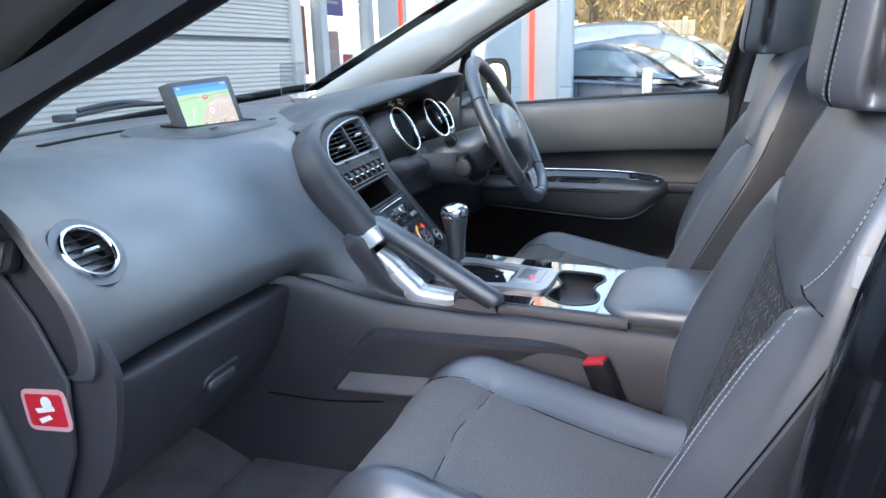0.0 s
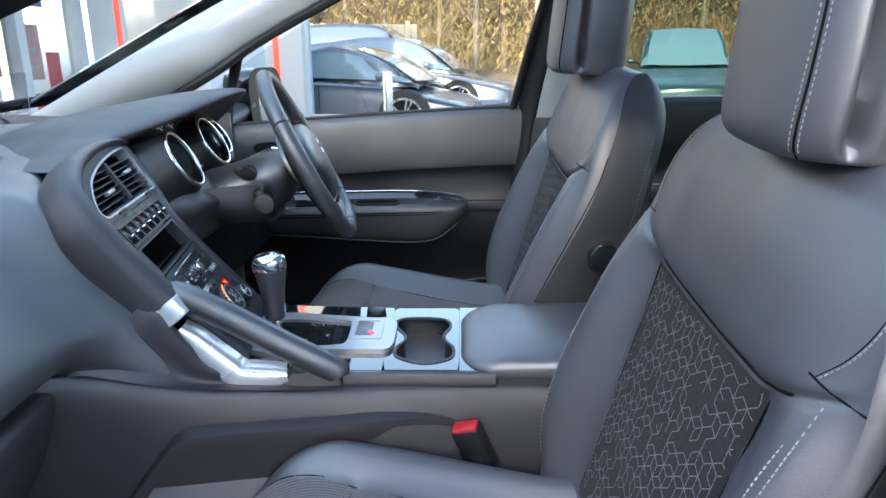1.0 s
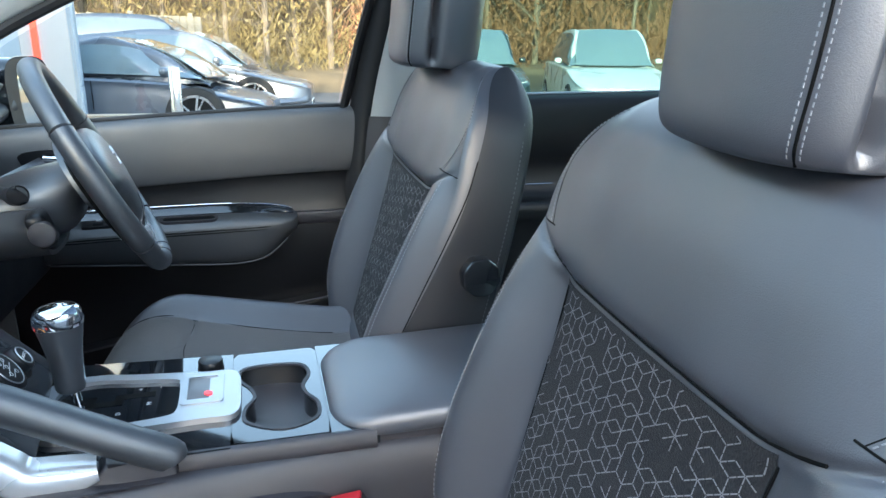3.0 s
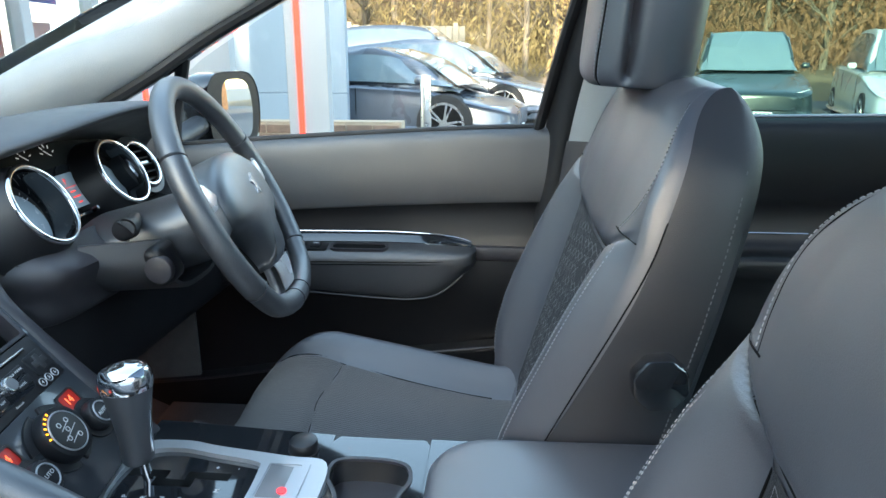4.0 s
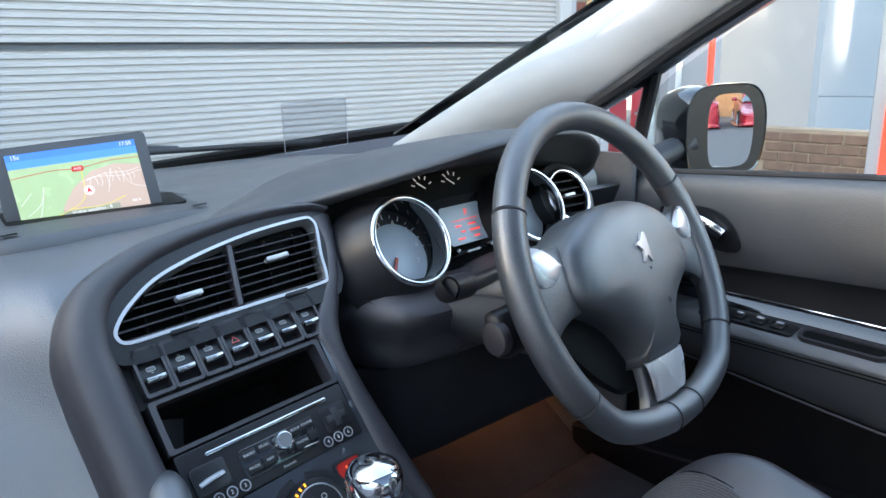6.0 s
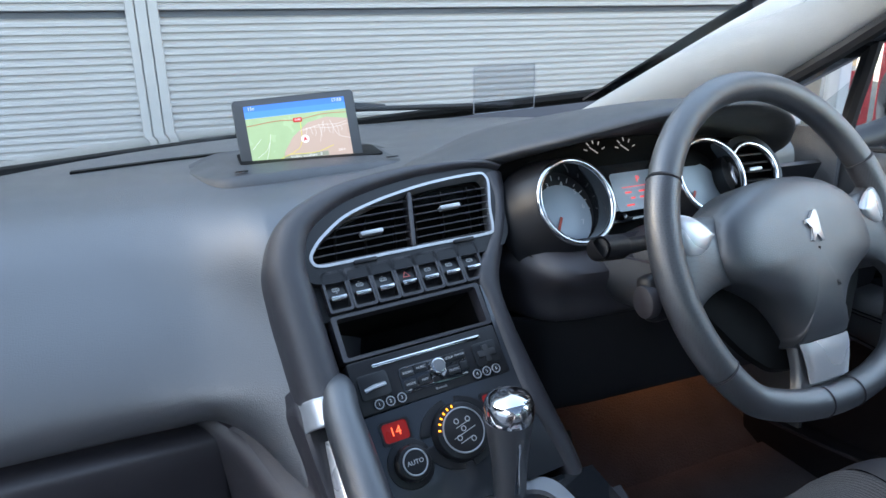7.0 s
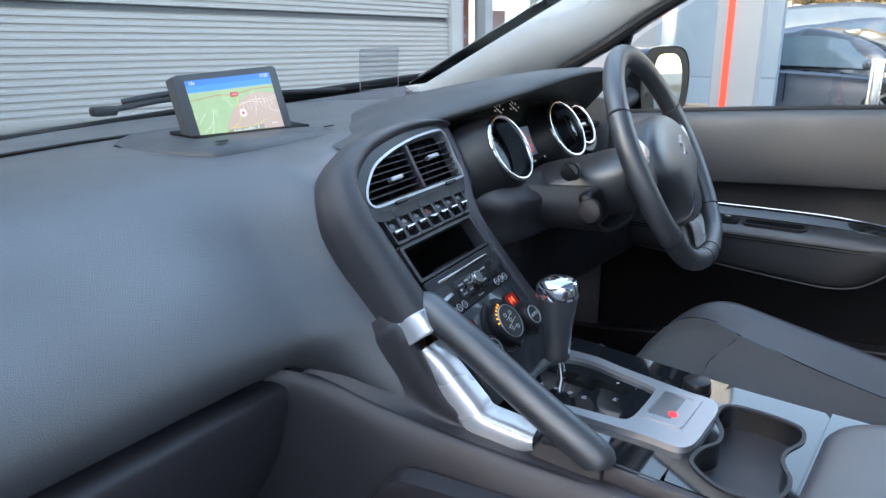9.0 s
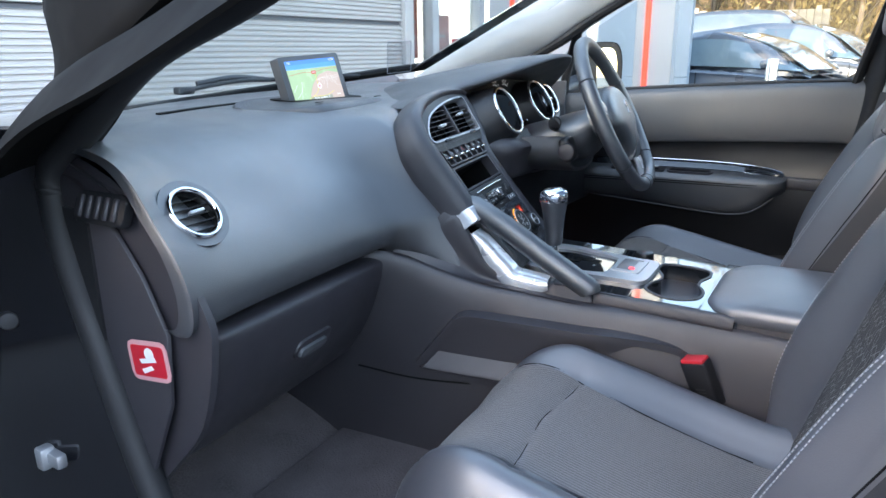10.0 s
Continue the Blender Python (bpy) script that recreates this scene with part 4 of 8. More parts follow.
    torus(bm, 0.0245, 0.0010, STACK @ off(cu, cv, 0.0166), 44, 8)
    part("dial_ring", bm, M_SATIN, fd)
    bm = bmesh.new()
    cyl(bm, 0.0235, 0.0235, 0.002, STACK @ off(cu, cv, 0.0162), 40)
    part("dial_cap", bm, M_DARK, fd)
    bm = bmesh.new()
    for dx, dy, w in ((0.0, 0.006, 0.018), (0.0, -0.003, 0.030), (0.0, -0.011, 0.018)):
        box(bm, (w, 0.0008, 0.0004), STACK @ off(cu + dx, cv + dy, 0.0175) @ pose(0, 0, 0, 0, 0, 14))
    for dx, dy in ((-0.006, 0.011), (0.008, 0.010), (0.0, 0.0015), (-0.008, -0.007), (0.008, -0.012)):
        hoop(bm, circle(0.0032, 12), circle(0.0023, 12), 0, 0.0004, STACK @ off(cu + dx, cv + dy, 0.0174))
    part("symbols", bm, mat("symbol_grey", (0.6, 0.6, 0.6), 0.5), fd, "", False)
    bm = bmesh.new()
    for a in (100, 113, 126, 139, 152, 166):
        box(bm, (0.0030, 0.0018, 0.0006), STACK @ off(cu + 0.0285 * math.cos(radians(a)), cv + 0.0285 * math.sin(radians(a)), 0.0163) @ pose(0, 0, 0, 0, 0, a), 0.0)
    part("fan_lights", bm, amber, fd, "row of amber lamps", False)
    for u in (-0.068, 0.060):
        bm = bmesh.new()
        cyl(bm, 0.0270, 0.0270, 0.003, STACK @ off(u, -0.089, 0.001), 40, 0.001)
        b = part("dial_base", bm, M_DARK, hp)
        bm = bmesh.new()
        b2 = bmesh.new()
        cyl(b2, 0.0205, 0.0185, 0.014, off(), 48, 0.002)
        for v_ in b2.verts:
            a = math.atan2(v_.co.y, v_.co.x)
            k_ = 1 + 0.015 * math.cos(24 * a)
            v_.co.x *= k_
            v_.co.y *= k_
        add(bm, b2, STACK @ off(u, -0.089, 0.009))
        kn = part("temperature_dial", bm, M_DARK, hp, "knurled black temperature dial")
        bm = bmesh.new()
        torus(bm, 0.0135, 0.0010, STACK @ off(u, -0.089, 0.0163), 32, 8)
        part("dial_ring", bm, M_SATIN, kn)
        bm = bmesh.new()
        text_mesh(bm, "AUTO", 0.0070, STACK @ off(u, -0.089, 0.0165))
        part("lettering", bm, mat("auto_print", (0.7, 0.7, 0.7), 0.5), kn, "", False)
    return t


# ---- centre console ----
def build_console():
    t = thing("centre_console", "glossy black centre console with a silver edge", "console", (0, 0.4, 0.36))
    # main body: both side walls and the top
    bm = bmesh.new()
    secs = []
    for y, z, w in ((-0.30, 0.66, 0.125), (0.0, 0.68, 0.126), (0.20, 0.690, 0.128), (0.35, 0.690, 0.130), (0.50, 0.692, 0.134), (0.62, 0.712, 0.145)):
        secs.append([(-w - 0.03, y, 0.34), (-w - 0.022, y, 0.45), (-w - 0.010, y, 0.60), (-w, y, z - 0.02), (-w + 0.004, y, z - 0.001), (-w + 0.012, y, z + 0.004), (0, y, z - 0.002), (w - 0.012, y, z + 0.004), (w - 0.004, y, z - 0.001), (w, y, z - 0.02), (w + 0.010, y, 0.60), (w + 0.022, y, 0.45), (w + 0.03, y, 0.34)])
    surf(bm, secs, 30, 60)
    part("body", bm, M_PLASTIC, t)
    # lower side panel that sweeps from the glovebox to the console
    bm = bmesh.new()
    top = [(-0.315, 0.905, 0.800), (-0.285, 0.862, 0.784), (-0.25, 0.815, 0.766), (-0.198, 0.70, 0.718), (-0.178, 0.60, 0.706), (-0.150, 0.49, 0.692), (-0.133, 0.30, 0.690), (-0.126, 0.10, 0.686), (-0.128, -0.25, 0.670)]
    low = [(-0.30, 1.28, 0.40), (-0.27, 1.16, 0.36), (-0.25, 1.02, 0.33), (-0.235, 0.86, 0.32), (-0.22, 0.70, 0.32), (-0.205, 0.52, 0.32), (-0.165, 0.30, 0.32), (-0.150, 0.10, 0.32), (-0.15, -0.25, 0.32)]
    secs = []
    for a, b in zip(top, low):
        a, b = Vector(a), Vector(b)
        secs.append([a + Vector((0.02, 0.01, 0.006)), a, a.lerp(b, 0.12) + Vector((-0.008, -0.006, 0)), a.lerp(b, 0.4) + Vector((-0.006, -0.004, 0)), a.lerp(b, 0.75), b])
    surf(bm, secs, 40, 22)
    solid(bm, 0.006)
    part("side_panel", bm, M_PLASTIC, t)
    # gloss top with the cup holder cut out of it
    zt = 0.722
    cup = [p[:2] for p in spline([(0.072, 0.360, 0), (0.066, 0.402, 0), (0.035, 0.408, 0), (0.005, 0.392, 0), (-0.02, 0.388, 0), (-0.045, 0.400, 0), (-0.078, 0.398, 0), (-0.102, 0.352, 0), (-0.085, 0.308, 0), (-0.048, 0.302, 0), (-0.02, 0.316, 0), (0.005, 0.318, 0), (0.035, 0.308, 0), (0.064, 0.318, 0)], 56, True)]
    ring = []
    for x, y in cup:
        a = math.atan2((y - 0.355), (x + 0.015))
        c, s = math.cos(a), math.sin(a)
        r = min(0.118 / abs(c) if abs(c) > 1e-6 else 9, 0.062 / abs(s) if abs(s) > 1e-6 else 9)
        ring.append((-0.003 + r * c, 0.355 + r * s))
    bm = bmesh.new()
    hoop(bm, ring, cup, zt - 0.03, zt)
    prism(bm, [(-0.126, 0.230), (0.118, 0.230), (0.118, 0.2925), (-0.126, 0.2925)], zt - 0.03, zt)
    prism(bm, [(-0.128, 0.4175), (0.118, 0.4175), (0.132, 0.66), (-0.132, 0.66)], zt - 0.03, zt - 0.0005)
    part("top", bm, M_GLOSS, t, "glossy black top")
    bm = bmesh.new()
    b_ = [(-0.015 + (x + 0.015) * 0.9, 0.355 + (y - 0.355) * 0.88) for x, y in cup]
    grid(bm, [[(x, y, zt) for x, y in cup], [(x, y, zt - 0.08) for x, y in widen(cup, -0.003)], [(x, y, zt - 0.115) for x, y in b_]], True)
    bm.faces.new([bm.verts.new((x, y, zt - 0.115)) for x, y in b_])
    part("cup_holder", bm, M_GLOSS, t, "double cup holder")
    bm = bmesh.new()
    hoop(bm, widen(cup, -0.003), widen(cup, 0.0018), zt - 0.002, zt + 0.0016)
    part("cup_rim", bm, M_PLASTIC, t)
    # silver line along the edge of the top
    bm = bmesh.new()
    tube(bm, [(-0.134, 0.478, 0.700), (-0.132, 0.40, 0.697), (-0.130, 0.30, 0.696), (-0.127, 0.245, 0.705)], 0.0014, 8, count=20)
    part("edge_strip", bm, M_SATIN, t, "thin silver edge strip")
    bm = bmesh.new()
    surf(bm, [[(-0.124, y, zt + 0.0005), (-0.131, y, zt - 0.004), (-0.1345, y, 0.702), (-0.130, y, 0.696)] for y in (0.235, 0.30, 0.40, 0.478)], 10, 10)
    part("edge_skirt", bm, M_PLASTIC, t)
    # moulded pocket on the tunnel side: rim, dark lining and a sloping ledge
    fr = basis((-0.200, 0.60, 0.613), (0.225, -1, 0), (-0.10, 0, 1))
    inner = [p[:2] for p in spline([(0.30, 0.028, 0), (0.103, 0.044, 0), (-0.02, 0.050, 0), (-0.088, 0.052, 0), (-0.108, 0.046, 0), (-0.124, 0.030, 0), (-0.186, -0.050, 0), (-0.180, -0.062, 0), (-0.02, -0.070, 0), (0.30, -0.080, 0)], 90, True)]
    bm = bmesh.new()
    hoop(bm, widen(inner, 0.013), inner, -0.01, 0.016, fr, 0.005)
    rim = part("pocket_rim", bm, M_PLASTIC, t, "moulded rim of a side pocket")
    bm = bmesh.new()
    prism(bm, widen(inner, 0.002), -0.004, 0.003, fr)
    part("pocket_lining", bm, M_PLASTIC, rim)
    bm = bmesh.new()
    surf(bm, [[fr @ Vector((u + c, v + a, w)) for c, a, w in ((0.026, 0.024, 0.003), (0.012, 0.010, 0.016), (0.0, -0.004, 0.026), (0.0, -0.012, 0.018), (0.0, -0.016, 0.003))] for u, v in ((-0.184, -0.050), (-0.15, -0.052), (-0.05, -0.056), (0.10, -0.062), (0.28, -0.068))], 24, 16)
    part("pocket_ledge", bm, M_PLASTIC, rim, "sloping ledge along the pocket")
    bm = bmesh.new()
    tube(bm, [fr @ Vector((-0.34, -0.085, 0.004)), fr @ Vector((-0.2, -0.098, 0.003)), fr @ Vector((0.0, -0.088, 0.001)), fr @ Vector((0.2, -0.08, 0.0))], 0.0018, 6, count=20)
    part("panel_joint", bm, M_VOID, t)

    # padded grip beside the heater panel
    bm = bmesh.new()
    pts = [(-0.152, 0.735, 0.862), (-0.152, 0.718, 0.862), (-0.154, 0.69, 0.850), (-0.150, 0.64, 0.822), (-0.143, 0.57, 0.778), (-0.137, 0.515, 0.745), (-0.133, 0.488, 0.728), (-0.132, 0.484, 0.722)]
    tube(bm, pts, lambda s: (0.0185 + 0.002 * math.sin(math.pi * s)) * (1.0 - 0.25 * max(0.0, (s - 0.93) / 0.07)), 18, flat=1.05, count=36)
    part("grip", bm, M_LEATHER_W, t, "black leather grab handle")
    fr = basis((-0.165, 0.731, 0.800), (0.032, -0.245, -0.075), (0.12, 0, 1))
    bm = bmesh.new()
    secs = []
    for u, v, nu, nv, w in ((0.008, 0.013, 0.50, 0.87, 0.011), (0.030, 0.000, 0.50, 0.87, 0.017), (0.065, -0.019, 0.50, 0.87, 0.019), (0.093, -0.033, 0.42, 0.90, 0.020), (0.113, -0.040, 0.10, 0.99, 0.019), (0.140, -0.036, -0.20, 0.98, 0.018), (0.165, -0.030, -0.26, 0.96, 0.016), (0.184, -0.022, -0.40, 0.92, 0.011)):
        secs.append([fr @ Vector((u + nu * w * k, v + nv * w * k, h)) for k, h in ((-1.0, -0.016), (-1.0, -0.004), (-0.86, 0.004), (-0.4, 0.008), (0.2, 0.009), (0.75, 0.005), (1.0, -0.004), (1.15, -0.022))])
    surf(bm, secs, 40, 24)
    solid(bm, 0.002)
    part("grip_frame", bm, M_SILVER_PAINT, t, "satin silver frame under the grip")
    bm = bmesh.new()
    prism(bm, [(0.19, -0.012), (0.223, -0.012), (0.249, 0.0), (0.257, -0.002), (0.27, -0.015), (0.277, -0.04), (0.226, -0.045), (0.17, -0.047)], -0.03, 0.003, fr, 0.005, 3)
    part("grip_foot", bm, M_PLASTIC, t, "dark moulded foot of the grip")

    # gear selector
    g = thing("gear_lever", "automatic gear lever with a chrome-topped black grip", "gear lever", (0.0, 0.60, 0.72))
    bm = bmesh.new()
    o_ = [p[:2] for p in spline([(-0.071, 0.545, 0), (-0.078, 0.60, 0), (-0.065, 0.65, 0), (0.0, 0.665, 0), (0.066, 0.655, 0), (0.078, 0.60, 0), (0.070, 0.55, 0), (0.058, 0.46, 0), (0.050, 0.412, 0), (-0.010, 0.405, 0), (-0.062, 0.412, 0), (-0.066, 0.46, 0)], 60, True)]
    i_ = [p[:2] for p in spline([(-0.056, 0.545, 0), (-0.062, 0.60, 0), (-0.050, 0.635, 0), (0.0, 0.648, 0), (0.050, 0.638, 0), (0.062, 0.60, 0), (0.054, 0.55, 0), (0.044, 0.495, 0), (0.030, 0.488, 0), (-0.010, 0.486, 0), (-0.040, 0.488, 0), (-0.050, 0.50, 0)], 60, True)]
    hoop(bm, o_, i_, zt - 0.004, zt + 0.008, None, 0.004)
    part("surround", bm, M_SATIN, g, "satin silver surround")
    bm = bmesh.new()
    prism(bm, i_, zt - 0.006, zt + 0.002)
    pl = part("gate_plate", bm, M_GLOSS, g)
    bm = bmesh.new()
    zz = [(0.02, 0.635), (0.02, 0.60), (0.005, 0.60), (0.005, 0.565), (0.02, 0.565), (0.02, 0.525)]
    for (x0, y0), (x1, y1) in zip(zz, zz[1:]):
        box(bm, (abs(x1 - x0) + 0.011, abs(y1 - y0) + 0.011, 0.003), ((x0 + x1) / 2, (y0 + y1) / 2, zt + 0.0015))
    part("gate", bm, M_VOID, pl, "stepped gate slot")
    gate_print = mat("gate_print", (0.6, 0.6, 0.6), 0.5)
    for s, (x, y) in {"P": (-0.022, 0.625), "R": (-0.022, 0.603), "N": (-0.022, 0.582), "D": (-0.022, 0.561), "M": (-0.004, 0.525), "+": (0.036, 0.54), "-": (0.036, 0.515)}.items():
        bm = bmesh.new()
        text_mesh(bm, s, 0.009, off(x, y, zt + 0.0023))
        part("gear_letter", bm, gate_print, pl, "", False)
    bm = bmesh.new()
    tube(bm, [(0.012, 0.612, 0.712), (0.008, 0.616, 0.745), (0.006, 0.618, 0.775)], 0.006, 12, count=6)
    part("shaft", bm, M_CHROME, g, "chrome shaft")
    bm = bmesh.new()
    secs = []
    for z, rx, ry, dy in ((0.752, 0.010, 0.011, 0.0), (0.756, 0.0165, 0.018, 0.0), (0.775, 0.0170, 0.0190, 0.0), (0.80, 0.0185, 0.021, 0.001), (0.825, 0.0215, 0.025, 0.002), (0.846, 0.0245, 0.029, 0.003)):
        secs.append([(0.004 + rx * math.cos(a) * (1 + 0.06 * math.cos(2 * a)), 0.619 + dy + ry * math.sin(a), z) for a in (2 * math.pi * j / 20 for j in range(20))])
    surf(bm, secs, 20, 24, True, True)
    part("grip", bm, M_LEATHER_W, g, "black leather grip")
    bm = bmesh.new()
    secs = []
    for z, k in ((0.845, 1.02), (0.852, 1.05), (0.862, 1.0), (0.869, 0.8), (0.872, 0.4), (0.8725, 0.05)):
        secs.append([(0.004 + 0.0245 * k * math.cos(a), 0.622 + 0.029 * k * math.sin(a), z - 0.05 * 0.029 * math.sin(a)) for a in (2 * math.pi * j / 20 for j in range(20))])
    surf(bm, secs, 16, 28, True, True)
    part("cap", bm, M_CHROME, g, "polished chrome cap")
    bm = bmesh.new()
    tube(bm, [(0.004, 0.598, 0.85), (0.004, 0.5975, 0.83), (0.004, 0.601, 0.80), (0.004, 0.602, 0.765)], 0.0035, 8, count=14, flat=0.6)
    part("inlay", bm, M_CHROME, g, "chrome inlay down the grip")

    # electric parking brake
    e = thing("parking_brake_switch", "silver parking brake switch with a red lamp", "switch", (0.01, 0.455, 0.72))
    bm = bmesh.new()
    hoop(bm, [(x + 0.008, y + 0.456) for x, y in rrect(0.078, 0.056, 0.006)], [(x + 0.010, y + 0.457) for x, y in rrect(0.060, 0.040, 0.003)], zt + 0.004, zt + 0.010, None, 0.0015)
    part("frame", bm, M_SATIN, e)
    bm = bmesh.new()
    box(bm, (0.058, 0.038, 0.010), off(0.010, 0.457, zt + 0.004) @ pose(0, 0, 0, 6), 0.002)
    bt = part("paddle", bm, mat("brake_paddle", (0.16, 0.16, 0.17), 0.35), e)
    bm = bmesh.new()
    cyl(bm, 0.0055, 0.0055, 0.001, off(-0.006, 0.448, zt + 0.0090) @ pose(0, 0, 0, 6), 18)
    part("lamp", bm, mat("brake_lamp", (0.8, 0.02, 0.03), 0.3, emit=0.2), bt, "red lamp", False)
    k = thing("socket_cap", "round black cap beside the gear lever", "cap", (0.082, 0.449, 0.72))
    bm = bmesh.new()
    cyl(bm, 0.0185, 0.0175, 0.016, (0.082, 0.449, zt + 0.007), 32, 0.003)
    part("lid", bm, M_DARK, k)
    bm = bmesh.new()
    torus(bm, 0.0180, 0.001, off(0.082, 0.449, zt + 0.001), 32, 6)
    part("rim", bm, M_PLASTIC, k)

    # armrest lid
    a = thing("armrest", "padded black leather centre armrest", "armrest", (-0.01, 0.15, 0.71))
    bm = bmesh.new()
    rows = []
    prof = ((0.955, 0.0), (0.985, 0.006), (1.0, 0.018), (0.995, 0.030), (0.975, 0.040), (0.93, 0.047), (0.85, 0.051), (0.65, 0.0545), (0.35, 0.056), (0.02, 0.0565))
    for k, h in prof:
        rows.append([])
        for x, y in rrect(0.238, 0.385, 0.060, 10):
            g = 1 - (1 - k) * (1.0 if k > 0.9 else 1.0)
            yy = y * g + 0.098
            rows[-1].append((x * g - 0.010, yy, 0.708 + 0.74 * h * (1 - 0.35 * max(0.0, (yy - 0.10) / 0.19) ** 2)))
    grid(bm, rows, True, False, True)
    part("pad", bm, M_LEATHER, a)
    bm = bmesh.new()
    prism(bm, [(x - 0.012, y + 0.098) for x, y in rrect(0.222, 0.372, 0.04, 8)], 0.690, 0.7125)
    part("base", bm, M_PLASTIC, a)
    return t


# ---- dials ----
def build_cluster():
    t = thing("instrument_cluster", "instrument cluster with two chrome-ringed dials", "dials", (0.33, 0.87, 0.95))
    up = Vector((0.0, 0.48, 0.877))
    # pale blue-grey stands in for glare on the dial glass
    blue = mat("dial_face", (0.46, 0.54, 0.60), 0.22, vary=0.05)
    # black tray round the dials
    bm = bmesh.new()
    secs = []
    for x, z0, z1 in ((0.125, 0.955, 1.045), (0.15, 0.94, 1.055), (0.25, 0.925, 1.075), (0.35, 0.925, 1.085), (0.45, 0.93, 1.08), (0.53, 0.94, 1.065), (0.56, 0.95, 1.05)):
        pull = 0.055 if x < 0.13 else 0.025 if x < 0.2 else 0.0
        secs.append([(x, 0.80 + pull, z0 - 0.006), (x, 0.83 + 0.6 * pull, z0), (x, 0.875, z0 + 0.012), (x, 0.905, (z0 + z1) / 2), (x, 0.93, z1 - 0.01), (x, 0.90, z1 + 0.02)])
    surf(bm, secs, 30, 24)
    part("tray", bm, M_VOID, t, "black dial surround")
    for nm, c in (("rev_counter", (0.205, 0.833, 1.007)), ("speedometer", (0.452, 0.862, 1.014))):
        fr = basis(c, (1, 0.10 if c[0] < 0.3 else 0.02, 0), up)
        bm = bmesh.new()
        hoop(bm, circle(0.060, 48), circle(0.056, 48), -0.07, 0.0, fr)
        b = part(nm, bm, M_GLOSS, t)
        bm = bmesh.new()
        torus(bm, 0.0575, 0.0042, fr, 56, 10)
        part("ring", bm, M_CHROME, b, "chrome ring")
        bm = bmesh.new()
        cyl(bm, 0.056, 0.056, 0.002, fr @ off(0, 0, -0.045), 48)
        part("dial_back", bm, M_DARK, b)
        bm = bmesh.new()
        grid(bm, [[fr @ Vector((x * k + cx_, y * k + cy_, z)) for x, y in circle(1.0, 48)] for k, cx_, cy_, z in ((0.0605, 0.0, 0.0, -0.001), (0.066, -0.001, -0.001, -0.012), (0.074, -0.003, -0.003, -0.030), (0.086, -0.006, -0.007, -0.058))], True)
        part("cowl", bm, M_DARK, b, "black cowl round the dial")
        bm = bmesh.new()
        cyl(bm, 0.046, 0.046, 0.002, fr @ off(0.002, -0.010, -0.042), 48)
        part("dial_face", bm, blue, b, "dial face coloured with the pale glare of its glass")
        bm = bmesh.new()
        for k in range(17):
            a = radians(215 - k * 250 / 16)
            box(bm, (0.0075 if k % 2 == 0 else 0.004, 0.0012, 0.0006), fr @ off(0.0475 * math.cos(a), 0.0475 * math.sin(a), -0.0435) @ pose(0, 0, 0, 0, 0, math.degrees(a)))
        for k in range(8):
            a = radians(215 - k * 250 / 7)
            if nm == "rev_counter":
                text_mesh(bm, str(k), 0.010, fr @ off(0.038 * math.cos(a), 0.038 * math.sin(a), -0.040))
        part("scale", bm, mat("dial_print", (0.7, 0.72, 0.75), 0.5), b, "white scale", False)
        bm = bmesh.new()
        box(bm, (0.004, 0.034, 0.001), fr @ off(-0.012, -0.026, -0.038) @ pose(0, 0, 0, 0, 0, 150))
        part("needle", bm, mat("needle_red", (0.6, 0.06, 0.03), 0.4), b)
    # middle readout; its pale blue face paints in the reflection on the glass
    fr = basis((0.335, 0.893, 1.005), (1, 0.12, 0), up)
    bm = bmesh.new()
    prism(bm, rrect(0.120, 0.070, 0.010), -0.004, 0.0, fr)
    md = part("readout", bm, M_GLOSS, t)
    bm = bmesh.new()
    prism(bm, [(x + 0.004, y - 0.008) for x, y in rrect(0.084, 0.058, 0.006)], 0.0, 0.0006, fr)
    part("readout_face", bm, mat("readout_glare", (0.50, 0.58, 0.64), 0.22, vary=0.05), md, "", False)
    lamp = mat("readout_red", (0.8, 0.06, 0.05), 0.4, emit=0.08)
    bm = bmesh.new()
    text_mesh(bm, "P", 0.014, fr @ off(0.012, 0.008, 0.001))
    for dx, dy, w in ((0.006, -0.002, 0.055), (-0.012, -0.010, 0.012), (0.016, -0.010, 0.016), (-0.006, -0.019, 0.008), (0.018, -0.019, 0.022), (-0.014, -0.029, 0.014), (0.018, -0.029, 0.012)):
        box(bm, (w, 0.0010 if dy == -0.002 else 0.0025, 0.0004), fr @ off(dx, dy, 0.001))
    part("red_lettering", bm, lamp, md, "glowing red readout", False)
    for dx, k in ((-0.030, 5), (0.022, 5)):
        bm = bmesh.new()
        f2 = basis((0.306 + dx, 0.905, 1.055), (1, 0.12, 0), up)
        for j in range(k):
            a = radians(160 - j * 35)
            box(bm, (0.006, 0.0016, 0.0005), f2 @ off(0.017 * math.cos(a), 0.017 * math.sin(a), 0.002) @ pose(0, 0, 0, 0, 0, math.degrees(a)))
        box(bm, (0.016, 0.0015, 0.0006), f2 @ off(-0.003, 0.004, 0.003) @ pose(0, 0, 0, 0, 0, 140))
        part("small_gauge", bm, mat("gauge_print", (0.7, 0.72, 0.75), 0.5, emit=0.03), t, "", False)
    bm = bmesh.new()
    for x in (0.30, 0.362):
        cyl(bm, 0.004, 0.004, 0.018, basis((x, 0.865, 0.966), (1, 0, 0), up), 14, 0.001)
    tube(bm, [(0.285, 0.868, 0.960), (0.33, 0.872, 0.961), (0.375, 0.868, 0.965)], 0.004, 8, count=10)
    part("reset_buttons", bm, M_GLOSS, t)

    # end vent by the driver's door
    v = thing("side_vent", "round chrome-ringed air vent beside the dials", "vent", (0.55, 0.89, 1.0))
